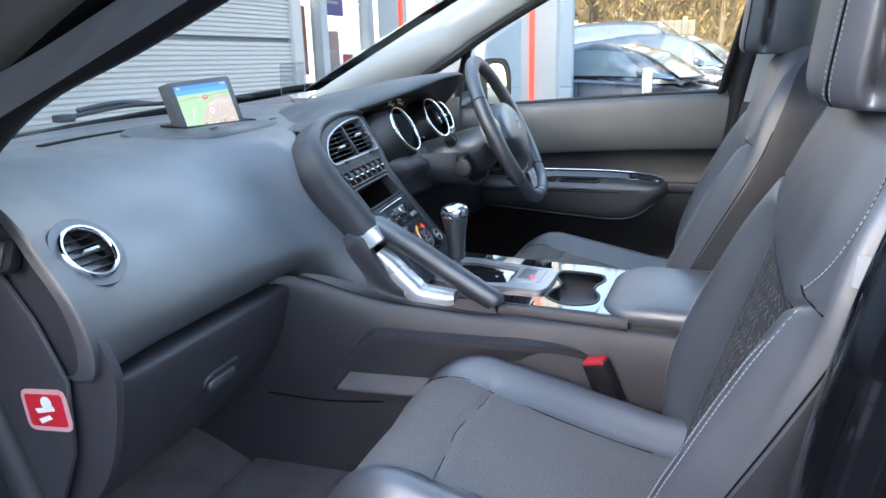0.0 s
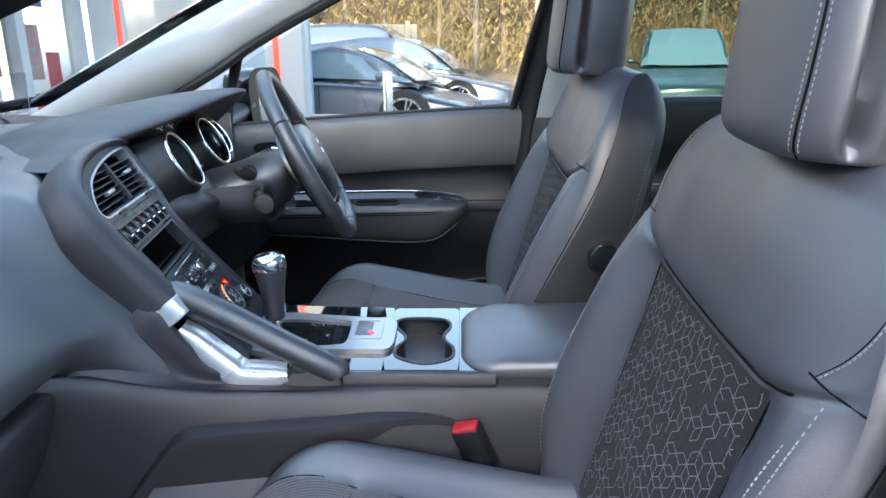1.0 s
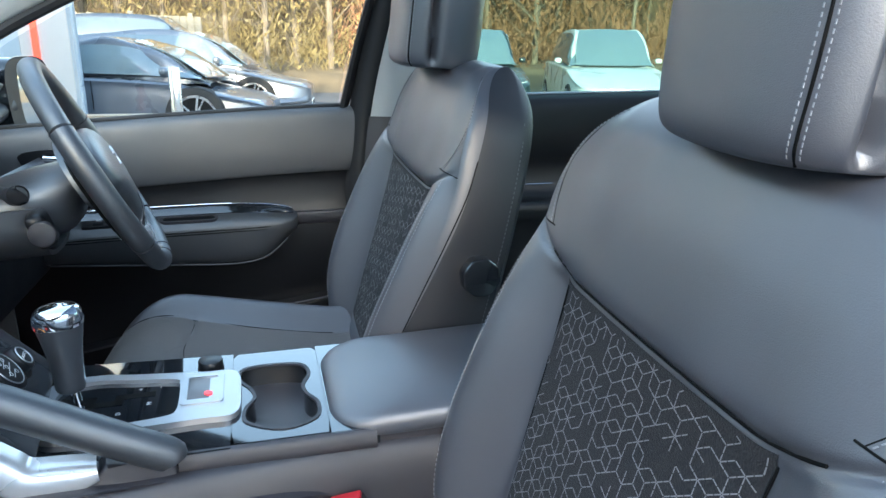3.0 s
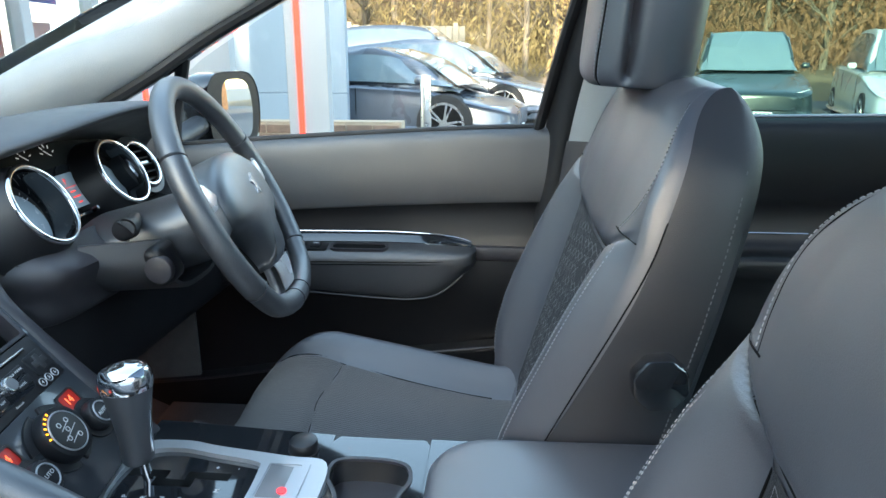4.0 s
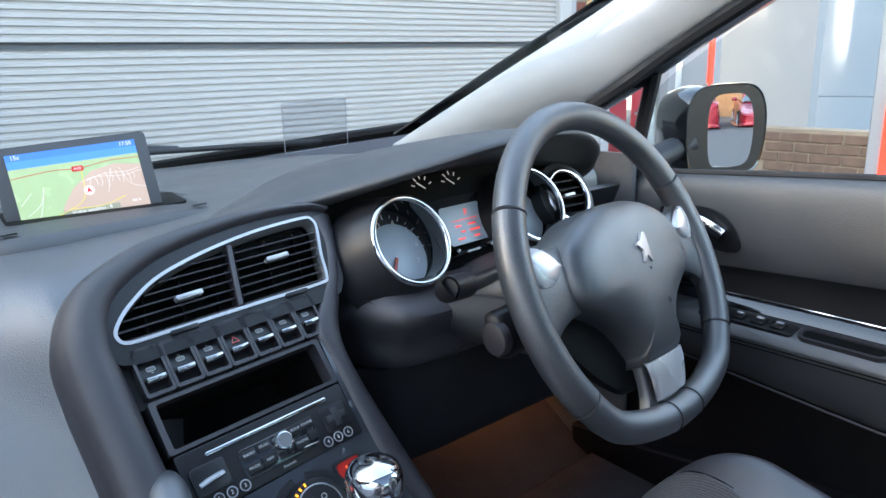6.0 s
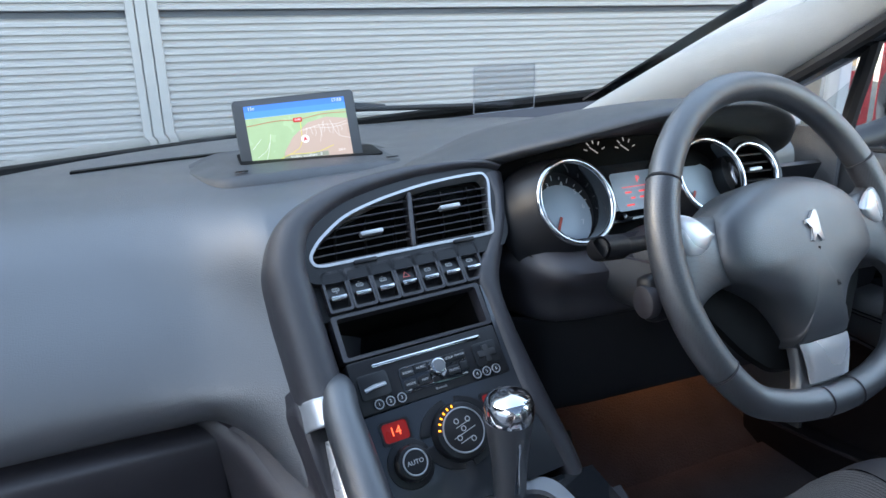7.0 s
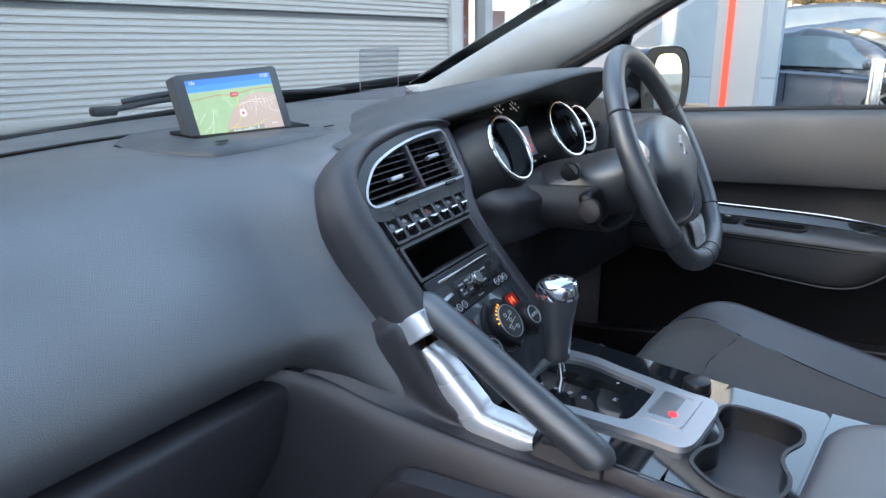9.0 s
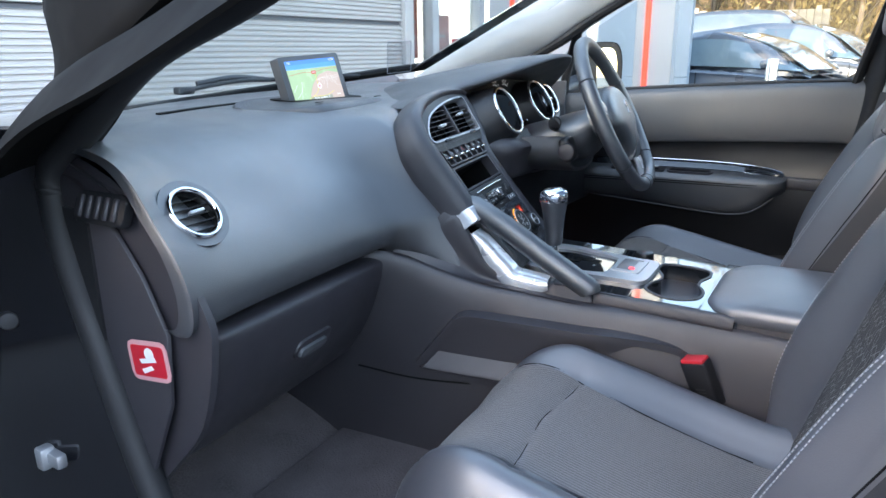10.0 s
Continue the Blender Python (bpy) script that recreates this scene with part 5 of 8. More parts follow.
    fr = basis((0.548, 0.880, 1.012), (1, 0.02, 0), up)
    bm = bmesh.new()
    torus(bm, 0.043, 0.005, fr, 44, 10)
    part("ring", bm, M_CHROME, v, "chrome ring")
    bm = bmesh.new()
    hoop(bm, circle(0.058, 40), circle(0.043, 40), -0.05, -0.002, fr, 0.004)
    part("collar", bm, M_DARK, v)
    bm = bmesh.new()
    cyl(bm, 0.043, 0.043, 0.004, fr @ off(0, 0, -0.03), 36)
    part("backing", bm, M_VOID, v)
    for i in range(5):
        yy = -0.028 + i * 0.014
        bm = bmesh.new()
        box(bm, (2 * math.sqrt(0.042 ** 2 - yy ** 2), 0.002, 0.016), fr @ off(0, yy, -0.01) @ pose(0, 0, 0, 22))
        part("slat", bm, M_DARK, v)
    bm = bmesh.new()
    box(bm, (0.026, 0.006, 0.008), fr @ off(0, 0, 0.002), 0.002)
    part("knob", bm, M_SATIN, v, "silver knob")
    # lower dash on the driver's side
    d = thing("knee_panel", "dark plastic panel under the steering column", "panel", (0.4, 0.85, 0.75))
    bm = bmesh.new()
    secs = [[(x, 0.83 + k, 0.955), (x, 0.80 - 0.02 * (x < 0.5) + k, 0.925), (x, 0.795 + k, 0.885), (x, 0.800 + k, 0.858), (x, 0.812 + k, 0.846), (x, 0.86 + k, 0.842)] for x, k in ((0.06, 0.12), (0.115, 0.09), (0.15, 0.02), (0.2, 0.0), (0.35, 0.0), (0.5, 0.0), (0.62, 0.0), (0.72, 0.0), (0.79, 0.0))]
    surf(bm, secs, 20, 20)
    solid(bm, 0.008)
    part("panel", bm, M_PLASTIC, d)
    bm = bmesh.new()
    surf(bm, [[(x, 0.84 + k, 0.845), (x, 0.845 + k, 0.80), (x, 0.850 + k, 0.715), (x, 0.856 + k, 0.701), (x, 0.89 + k, 0.698), (x, 1.10, 0.72), (x, 1.36, 0.76)] for x, k in ((0.10, 0.07), (0.16, 0.0), (0.45, 0.0), (0.79, 0.0))], 10, 24)
    solid(bm, 0.010)
    part("lower_cover", bm, M_DARK, d, "black cover under the panel")
    for z in (0.80, 0.765):
        bm = bmesh.new()
        tube(bm, [(0.17, 0.842, z), (0.45, 0.842, z), (0.75, 0.842, z)], 0.0022, 6, count=16)
        part("rib", bm, M_VOID, d)


# ---- steering wheel ----
WHEEL = basis((0.3525, 0.615, 0.986), (0.988, 0.149, -0.037), (-0.033, 0.448, 0.893)) @ Matrix.Scale(1.09, 4)


def rim_point(a):
    """A place on the rim's middle line: a in degrees from the right, upwards; the bottom is flattened."""
    x, y = 0.1755 * math.cos(radians(a)), 0.1755 * math.sin(radians(a))
    if y < -0.1334:
        y = -0.1334 - (abs(y) - 0.1334) * 0.56
    return Vector((x, y, 0.0))


def build_wheel():
    t = thing("steering_wheel", "black leather steering wheel with satin inserts", "steering wheel", (0.362, 0.612, 0.992))
    for a0, a1, fat in ((28, 152, 1.0), (152, 215, 1.1), (215, 325, 1.0), (325, 388, 1.1)):
        bm = bmesh.new()
        pts = [WHEEL @ rim_point(a0 + 0.5 + (a1 - a0 - 1.0) * i / 20) for i in range(21)]
        tube(bm, pts, 0.0170 * fat ** 0.5, 18, flat=0.98, up=WHEEL.to_3x3() @ Vector((0, 0, 1)), count=48)
        part("rim", bm, M_PERF if fat > 1 else M_LEATHER_W, t, "perforated black leather" if fat > 1 else "smooth black leather")
    for a in (28, 152, 215, 262, 278, 325):
        bm = bmesh.new()
        p, q = rim_point(a), rim_point(a + 1)
        m = WHEEL @ basis(p, q - p, (0, 0, 1)) @ pose(0, 0, 0, 0, 90)
        torus(bm, 0.0161, 0.0007, m, 24, 5)
        part("seam", bm, M_PLASTIC, t)
    # airbag cover
    bm = bmesh.new()
    side = [(0.030, 0.071), (0.072, 0.060), (0.104, 0.040), (0.116, 0.010), (0.110, -0.018), (0.082, -0.034), (0.058, -0.050), (0.044, -0.068), (0.034, -0.090), (0.034, -0.100)]
    outl = side + [(-x, y) for x, y in side[::-1]]
    ol = [p[:2] for p in spline([(x, y, 0) for x, y in outl], 110, True)]
    rows = []
    for k, h in ((1.0, -0.034), (1.0, 0.000), (0.985, 0.008), (0.95, 0.014), (0.86, 0.020), (0.70, 0.0245), (0.5, 0.027), (0.25, 0.028), (0.02, 0.0283)):
        rows.append([WHEEL @ Vector((x * k, (y + 0.008) * k - 0.008, h - (0.10 * max(0.0, -y * k - 0.03) if h > 0.005 else 0.0))) for x, y in ol])
    grid(bm, rows, True)
    part("airbag_cover", bm, M_LEATHER_W, t, "grained black airbag cover", angle=60)
    # spokes
    for s in (-1, 1):
        bm = bmesh.new()
        secs = []
        for x, y0, y1, h in ((0.060, -0.026, 0.046, -0.004), (0.085, -0.026, 0.044, -0.002), (0.115, -0.028, 0.044, 0.000), (0.140, -0.036, 0.046, 0.000), (0.154, -0.048, 0.052, -0.001), (0.164, -0.062, 0.058, -0.003)):
            secs.append([WHEEL @ Vector((s * x, y, h + dz)) for y, dz in ((y0, -0.012), (y0 + 0.004, 0.002), ((y0 + y1) / 2, 0.007), (y1 - 0.004, 0.002), (y1, -0.012))])
        surf(bm, secs, 20, 16)
        solid(bm, 0.006)
        sp = part("spoke", bm, M_PERF, t)
        bm = bmesh.new()
        secs = []
        for x, y0, y1, h in ((0.120, 0.020, 0.027, 0.0085), (0.128, 0.013, 0.036, 0.0095), (0.138, 0.008, 0.043, 0.0095), (0.148, 0.007, 0.047, 0.0085), (0.157, 0.010, 0.049, 0.0065), (0.164, 0.018, 0.047, 0.004)):
            secs.append([WHEEL @ Vector((s * x, y, h + dz)) for y, dz in ((y0, -0.004), (y0 + 0.003, 0.001), ((y0 + y1) / 2, 0.003), (y1 - 0.003, 0.001), (y1, -0.004))])
        surf(bm, secs, 14, 12)
        solid(bm, 0.003)
        part("insert", bm, M_SILVER_PAINT, sp, "polished silver insert")
    bm = bmesh.new()
    secs = []
    for y, w, h in ((-0.080, 0.034, -0.004), (-0.105, 0.033, -0.005), (-0.13, 0.034, -0.008), (-0.150, 0.044, -0.010)):
        secs.append([WHEEL @ Vector((x, y, h + dz)) for x, dz in ((-w, -0.01), (-w + 0.004, 0.001), (0, 0.004), (w - 0.004, 0.001), (w, -0.01))])
    surf(bm, secs, 14, 14)
    solid(bm, 0.006)
    sp = part("lower_spoke", bm, M_LEATHER_W, t)
    bm = bmesh.new()
    secs = []
    for y, w, h in ((-0.097, 0.039, 0.0085), (-0.108, 0.037, 0.0085), (-0.122, 0.034, 0.0060), (-0.137, 0.031, 0.0020)):
        secs.append([WHEEL @ Vector((x, y, h + dz)) for x, dz in ((-w, -0.003), (-w * 0.8, 0.001), (0, 0.003), (w * 0.8, 0.001), (w, -0.003))])
    surf(bm, secs, 12, 12)
    solid(bm, 0.003)
    part("insert", bm, M_SILVER_PAINT, sp, "polished silver insert")
    # backing behind the hub, deep black to stand in for shade in the hollows
    bm = bmesh.new()
    side = [(0.05, 0.06), (0.125, 0.03), (0.135, -0.03), (0.105, -0.075), (0.075, -0.105), (0.04, -0.122)]
    ol = [p[:2] for p in spline([(x, y, 0) for x, y in side + [(-x, y) for x, y in side[::-1]]], 60, True)]
    grid(bm, [[WHEEL @ Vector((x * k, y * k, h)) for x, y in ol] for k, h in ((1.0, -0.026), (0.98, -0.020), (0.9, -0.018), (0.4, -0.02), (0.02, -0.02))], True)
    part("back_cover", bm, M_VOID, t, "black backing for the shaded hollow behind the hub")
    # badge: a plain silver shape
    bm = bmesh.new()
    fr = WHEEL @ off(0.0, 0.016, 0.0265)
    prism(bm, [(-0.004, 0.006), (0.002, 0.014), (0.008, 0.014), (0.009, 0.006), (0.006, -0.004), (0.010, -0.018), (0.004, -0.018), (0.0, -0.008), (-0.006, -0.017), (-0.011, -0.016), (-0.004, -0.004), (-0.012, 0.002), (-0.012, 0.006)], 0, 0.004, fr, 0.0008)
    part("badge", bm, M_SILVER_PAINT, t, "small plain silver badge")
    bm = bmesh.new()
    text_mesh(bm, "AIRBAG", 0.0085, WHEEL @ off(0.026, -0.046, 0.0235) @ pose(0, 0, 0, 0, 18))
    part("lettering", bm, M_DARK, t, "embossed lettering", False)
    # column shroud, stalk and audio dial
    c = thing("steering_column", "black steering column shroud with a control stalk", "steering column", (0.36, 0.72, 0.93))
    bm = bmesh.new()
    secs = []
    for y, z, w, h in ((0.645, 0.965, 0.052, 0.060), (0.66, 0.962, 0.072, 0.075), (0.70, 0.955, 0.088, 0.082), (0.75, 0.942, 0.092, 0.085), (0.80, 0.925, 0.098, 0.088), (0.87, 0.905, 0.105, 0.09)):
        secs.append([(0.362 + w * math.cos(a) * (1 - 0.12 * math.sin(a)), y - 0.25 * h * math.sin(a), z + h * math.sin(a) * (1 if math.sin(a) < 0 else 0.62)) for a in (2 * math.pi * j / 24 for j in range(24))])
    surf(bm, secs, 20, 40, True, True)
    part("shroud", bm, M_DASH, c)
    bm = bmesh.new()
    tube(bm, [(0.30, 0.76, 0.968), (0.25, 0.735, 0.972), (0.20, 0.712, 0.978), (0.165, 0.694, 0.985)], lambda s: 0.009 + 0.002 * s, 14, count=20)
    st = part("stalk", bm, M_DARK, c)
    bm = bmesh.new()
    tube(bm, [(0.186, 0.705, 0.981), (0.182, 0.703, 0.982), (0.150, 0.689, 0.988), (0.146, 0.687, 0.989)], lambda s: 0.0145 if 0.1 < s < 0.9 else 0.0118, 20, count=24)
    part("stalk_end", bm, M_DARK, st)
    bm = bmesh.new()
    box(bm, (0.062, 0.030, 0.058), off(0.240, 0.690, 0.918) @ pose(0, 0, 0, -20, 0, 10), 0.012, 3)
    rc = part("audio_control", bm, M_DARK, c, "small black audio control pod")
    bm = bmesh.new()
    cyl(bm, 0.020, 0.020, 0.014, off(0.213, 0.683, 0.916) @ pose(0, 0, 0, 0, 90), 24, 0.003)
    part("scroll_wheel", bm, M_PLASTIC, rc)
    bm = bmesh.new()
    surf(bm, [[(0.362 + s * w, y, z) for s, z in ((-1, 0.945), (-0.95, 0.90), (-0.6, 0.86), (0, 0.852), (0.6, 0.86), (0.95, 0.90), (1, 0.945))] for y, w in ((0.70, 0.10), (0.75, 0.125), (0.80, 0.15))], 10, 24)
    solid(bm, 0.008)
    part("lower_shroud", bm, M_DASH, c)


# ---- seats ----
def build_seat(cx, dy, inner, label, wide=1.0):
    """A front seat; inner: +1 where the middle of the car lies to its right, else -1."""
    t = thing("front_seat", label, "car seat", (cx, 0.1 + dy, 0.34), "front seats")
    # backrest frame: x across, y up the back, z out of its front
    bk = basis((cx, 0.130 + dy, 0.530), (-1, 0, 0), (0, -0.29, 0.957))
    length = 0.640
    WID = [w * wide for w in (0.236, 0.256, 0.268, 0.275, 0.277, 0.275, 0.266, 0.243, 0.178)]
    CREST = (0.044, 0.066, 0.070, 0.062, 0.050, 0.034, 0.018, 0.004, -0.008)

    def table(a, s):
        f = min(max(s, 0.0), 1.0) * (len(a) - 1)
        i = min(len(a) - 2, int(f))
        f -= i
        p, q, r, u = a[max(0, i - 1)], a[i], a[i + 1], a[min(len(a) - 1, i + 2)]
        return 0.5 * (2 * q + (r - p) * f + (2 * p - 5 * q + 4 * r - u) * f * f + (3 * q - p - 3 * r + u) * f ** 3)

    def ease(x, lo, hi):
        q = min(1.0, max(0.0, (x - lo) / (hi - lo)))
        return q * q * (3 - 2 * q)

    def seam(x):
        return 0.636 + 0.075 * max(0.0, (abs(x) / wide - 0.14) / 0.12) ** 1.6

    def half(s):
        return (0.160 + 0.050 * (s - 0.5)) * wide

    def front(s, x):
        """Depth of the front skin at height s and side x."""
        w, h, c = table(WID, s), half(s), table(CREST, s)
        a = abs(x)
        # hollow fabric centre, steep inner flank, rounded crest, rolled outer edge
        low = 0.004 - 0.006 * (a / h) ** 2
        low += (c + 0.002) * ease(a, h - 0.004, w - 0.036) - (0.62 * c + 0.012) * ease(a, w - 0.030, w + 0.012)
        low -= 0.003 * math.exp(-((a - h) / 0.005) ** 2)
        pad = 0.020 - 0.010 * ease(a, 0.06, 0.20) - 0.012 * ease(a, 0.17, w) + 0.35 * c * ease(a, 0.12, 0.22) - 0.010 * ease(s, 0.78, 1.0)
        up = 1 / (1 + math.exp(-(s - seam(x)) / (0.009 + 0.022 * ease(a, h + 0.01, w))))
        return low + (pad - low) * up - 0.006 * math.exp(-((s - seam(x)) / 0.007) ** 2) * (1 - ease(a, w - 0.03, w))

    rows = []
    for s in [0.9 * i / 150 for i in range(150)] + [0.9 + 0.1 * math.sin(math.pi / 2 * i / 12) for i in range(13)]:
        w = table(WID, s)
        th = 0.150 - 0.040 * s
        v = length * s
        e0 = front(s, w)
        ring = [(w * k, front(s, w * k)) for k in (math.sin(math.pi / 2 * (-1 + 2 * j / 84)) for j in range(85))]
        side = [(w + 0.005, e0 - 0.010), (w + 0.008, e0 - 0.026), (w + 0.007, -0.055), (w + 0.006, -0.75 * th), (w, 0.012 - th), (w - 0.014, -th), (0.5 * w, -th - 0.004)]
        ring += side + [(0.0, -th - 0.005)] + [(-x, d) for x, d in side[::-1]]
        c = math.sqrt(max(0.0, 1 - max(0.0, (s - 0.9) / 0.1) ** 2))
        rows.append([bk @ Vector((x, v, -0.06 + (d + 0.06) * c)) for x, d in ring])
    bm = bmesh.new()
    grid(bm, rows, True)
    back = part("backrest", bm, M_LEATHER, t, angle=75)
    # darker vinyl on the outer side
    bm = bmesh.new()
    rows = []
    for s in [0.02 + 0.88 * i / 45 for i in range(46)] + [0.9 + 0.1 * math.sin(math.pi / 2 * i / 12) for i in range(1, 13)]:
        c = math.sqrt(max(0.0, 1 - max(0.0, (s - 0.9) / 0.1) ** 2))
        w, th = table(WID, s), 0.150 - 0.040 * s
        z0 = table((0.030, 0.027, 0.018, 0.004, -0.010, -0.022, -0.025, -0.026), s / 0.88)
        rows.append([bk @ Vector((w + x, length * s + 0.0015 * (1 - c), -0.06 + (z + 0.06) * c)) for x, z in ((0.0086, z0), (0.0095, z0 - 0.004), (0.0090, -0.055), (0.0080, -0.75 * th), (0.0030, 0.010 - th), (-0.012, -th - 0.0015))])
    grid(bm, rows)
    part("side_panel", bm, M_VINYL, back, "plain black vinyl side of the backrest")
    # seams on the side panel
    for sg in (1,):
        bm = bmesh.new()
        tube(bm, [bk @ Vector((sg * (table(WID, s) + 0.0094), length * s, z)) for s, z in ((0.02, 0.030), (0.1, 0.028), (0.26, 0.018), (0.42, 0.004), (0.55, -0.010), (0.67, -0.022), (0.76, -0.025))], 0.0010, 6, count=50)
        part("seam", bm, M_VOID, back)
        bm = bmesh.new()
        stitches(bm, [bk @ Vector((sg * (table(WID, s) + 0.0062), length * s, 0.022 - 0.150 + 0.040 * s)) for s in (0.06, 0.2, 0.35, 0.5, 0.65, 0.8, 0.88)], bk.to_3x3() @ Vector((sg, 0, -0.3)), 0.0062, 0.0040, 0.0006)
        part("stitching", bm, M_STITCH_G, back, "grey edge stitching", False)["kind"] = "stuff"
    # patterned insert
    bm = bmesh.new()
    rows = []
    n = 34
    for i in range(n):
        row = []
        for j in range(33):
            f = i / (n - 1)
            x0 = -1 + 2 * j / 32
            s1 = seam(x0 * half(0.62)) - 0.009
            s = 0.07 + (s1 - 0.07) * f
            x = x0 * (half(s) - 0.002)
            row.append(bk @ Vector((x, length * s, front(s, x) + 0.0014)))
        rows.append(row)
    grid(bm, rows)
    ins = part("insert", bm, M_FABRIC, back, "dark fabric panel with a woven cube pattern")
    # woven cubes: slanted rows of rhombs, broken here and there
    rnd = random.Random(11)
    bm = bmesh.new()
    a = 0.0150
    hexagon = [(a * math.cos(radians(30 + 60 * k)), a * math.sin(radians(30 + 60 * k))) for k in range(6)]
    for j in range(-4, 22):
        for i in range(-16, 17):
            px, pv = 1.732 * a * (i + 0.5 * (j % 2)), 0.04 + 1.5 * a * j
            if rnd.random() < 0.12:
                continue
            for p, q in ((hexagon[0], hexagon[1]), (hexagon[1], hexagon[2]), (hexagon[2], hexagon[3]), ((0, 0), hexagon[0]), ((0, 0), hexagon[2]), ((0, 0), hexagon[4])):
                if rnd.random() < 0.13:
                    continue
                ln = math.hypot(q[0] - p[0], q[1] - p[1])
                c, sn = (q[0] - p[0]) / ln, (q[1] - p[1]) / ln
                # each line is two short threads
                for f0, f1 in ((0.04, 0.47), (0.53, 0.97)):
                    quad = []
                    for e, wd in ((f0, -1), (f1, -1), (f1, 1), (f0, 1)):
                        x = px + p[0] + c * ln * e - sn * 0.0006 * wd
                        v = pv + p[1] + sn * ln * e + c * 0.0006 * wd + 0.22 * x
                        s = v / length
                        if not (0.075 < s < seam(x) - 0.014) or abs(x) > half(s) - 0.005:
                            break
                        quad.append(bk @ Vector((x, v, front(s, x) + 0.0024)))
                    if len(quad) == 4:
                        bm.faces.new([bm.verts.new(q4) for q4 in quad])
    o = part("woven_pattern", bm, M_WEAVE, ins, "pale grey woven lines", False)
    o["kind"] = "stuff"
    # seams and stitching
    bm = bmesh.new()
    tube(bm, [bk @ Vector((x * wide, length * seam(x * wide), front(seam(x * wide), x * wide) + 0.0010)) for x in (-0.205, -0.19, -0.17, -0.14, -0.08, 0, 0.08, 0.14, 0.17, 0.19, 0.205)], 0.0017, 6, count=110)
    part("seam", bm, M_VOID, back)
    for sg in (-1, 1):
        bm = bmesh.new()
        tube(bm, [bk @ Vector((sg * half(s), length * s, front(s, half(s)) + 0.0008)) for s in (0.07, 0.2, 0.35, 0.5, 0.62)], 0.0012, 6, count=40)
        part("seam", bm, M_VOID, back)
        for k in (-0.034, -0.025):
            bm = bmesh.new()
            pts = [bk @ Vector((sg * (table(WID, s) + k), length * s, front(s, table(WID, s) + k) + 0.0008)) for s in (0.05, 0.12, 0.2, 0.3, 0.4, 0.5, 0.6, 0.69)]
            stitches(bm, pts, bk.to_3x3() @ Vector((sg * 0.7, 0, 1)), 0.0052, 0.0034, 0.00055)
            o = part("stitching", bm, M_STITCH, back, "pale contrast stitching", False)
            o["kind"] = "stuff"
        bm = bmesh.new()
        tube(bm, [bk @ Vector((sg * x, length * 0.706, front(0.706, x) + 0.0006)) for x in (0.216 * wide, 0.235 * wide, 0.25 * wide, table(WID, 0.706))], 0.0010, 6, count=20)
        part("seam", bm, M_VOID, back)
        line = [(0.222, 0.705), (0.240, 0.75), (0.249, 0.80), (0.250, 0.85), (0.240, 0.905), (0.216, 0.955)]
        line = [(x * wide - max(0.0, x * wide - table(WID, s) + 0.005), s) for x, s in line]
        for k, material, st in ((0.0, M_VOID, False), (0.005, M_STITCH, True)):
            bm = bmesh.new()
            pts = []
            for x, s in line:
                c = math.sqrt(max(0.0, 1 - max(0.0, (s - 0.9) / 0.1) ** 2))
                pts.append(bk @ Vector((sg * (x + k * 0.8), length * s, -0.06 + (front(s, x + k * 0.8) + 0.06) * c + 0.001)))
            if st:
                stitches(bm, pts, bk.to_3x3() @ Vector((sg * 0.5, 0, 1)), 0.0052, 0.0034, 0.00055)
                part("stitching", bm, material, back, "pale contrast stitching", False)["kind"] = "stuff"
            else:
                tube(bm, [p - bk.to_3x3() @ Vector((0, 0, 0.0013)) for p in pts], 0.0008, 6, count=40)
                part("seam", bm, material, back)
    # headrest
    hb = bk @ off(-0.030 if inner < 0 else 0.046, 0.606 if inner < 0 else 0.614, 0.012 if inner < 0 else -0.014) @ pose(0, 0, 0, 13)

    hwid = 0.125 if inner < 0 else 0.127

    def dome(s):
        return max(0.0, 1 - abs(2 * s - 1) ** 9) ** 0.28

    def head(s, k):
        """A place on the headrest's front: s up, k across."""
        w = hwid * (0.93 + 0.07 * math.sin(math.pi * s)) * (0.88 + 0.12 * dome(s))
        return Vector((w * k, 0.222 * s - 0.006 * (1 - k * k) * (1 - s), 0.078 * (0.62 + 0.38 * dome(s)) * max(0.0, 1 - abs(k) ** 3.4) ** 0.42 - 0.008 * s))

    bm = bmesh.new()
    rows = []
    for i in range(45):
        s = 0.5 - 0.5 * math.cos(math.pi * i / 44)
        ring = []
        for j in range(120):
            a = 2 * math.pi * j / 120
            k, sn = math.cos(a), math.sin(a)
            p = head(s, k)
            z = p.z if sn >= 0 else -(p.z + 0.008 * s) * (0.98 if inner < 0 else 1.2) - 0.008 * s
            # deep fold that parts the front pad from the wings
            g = 0.026 * math.exp(-((z - 0.026 + 0.06 * max(0.0, s - 0.7) / 0.3) / 0.0065) ** 2) * (abs(k) > 0.8) * min(1.0, s / 0.10)
            ring.append(hb @ Vector((p.x - math.copysign(g, k), p.y - 0.0, z)))
        rows.append(ring)
    grid(bm, rows, True, False, True)
    hd = part("headrest", bm, M_LEATHER, t, "black leather headrest", angle=75)
    for sg in (1,):
        for k in (0.69, 0.76):
            bm = bmesh.new()
            stitches(bm, [hb @ (head(s, sg * k) + Vector((0, 0, 0.0008))) for s in (0.02, 0.06, 0.15, 0.3, 0.5, 0.7, 0.85, 0.95)], hb.to_3x3() @ Vector((sg * 0.3, 0, 1)), 0.0050, 0.0034, 0.0005)
            o = part("stitching", bm, M_STITCH, hd, "pale twin stitching", False)
            o["kind"] = "stuff"
        bm = bmesh.new()
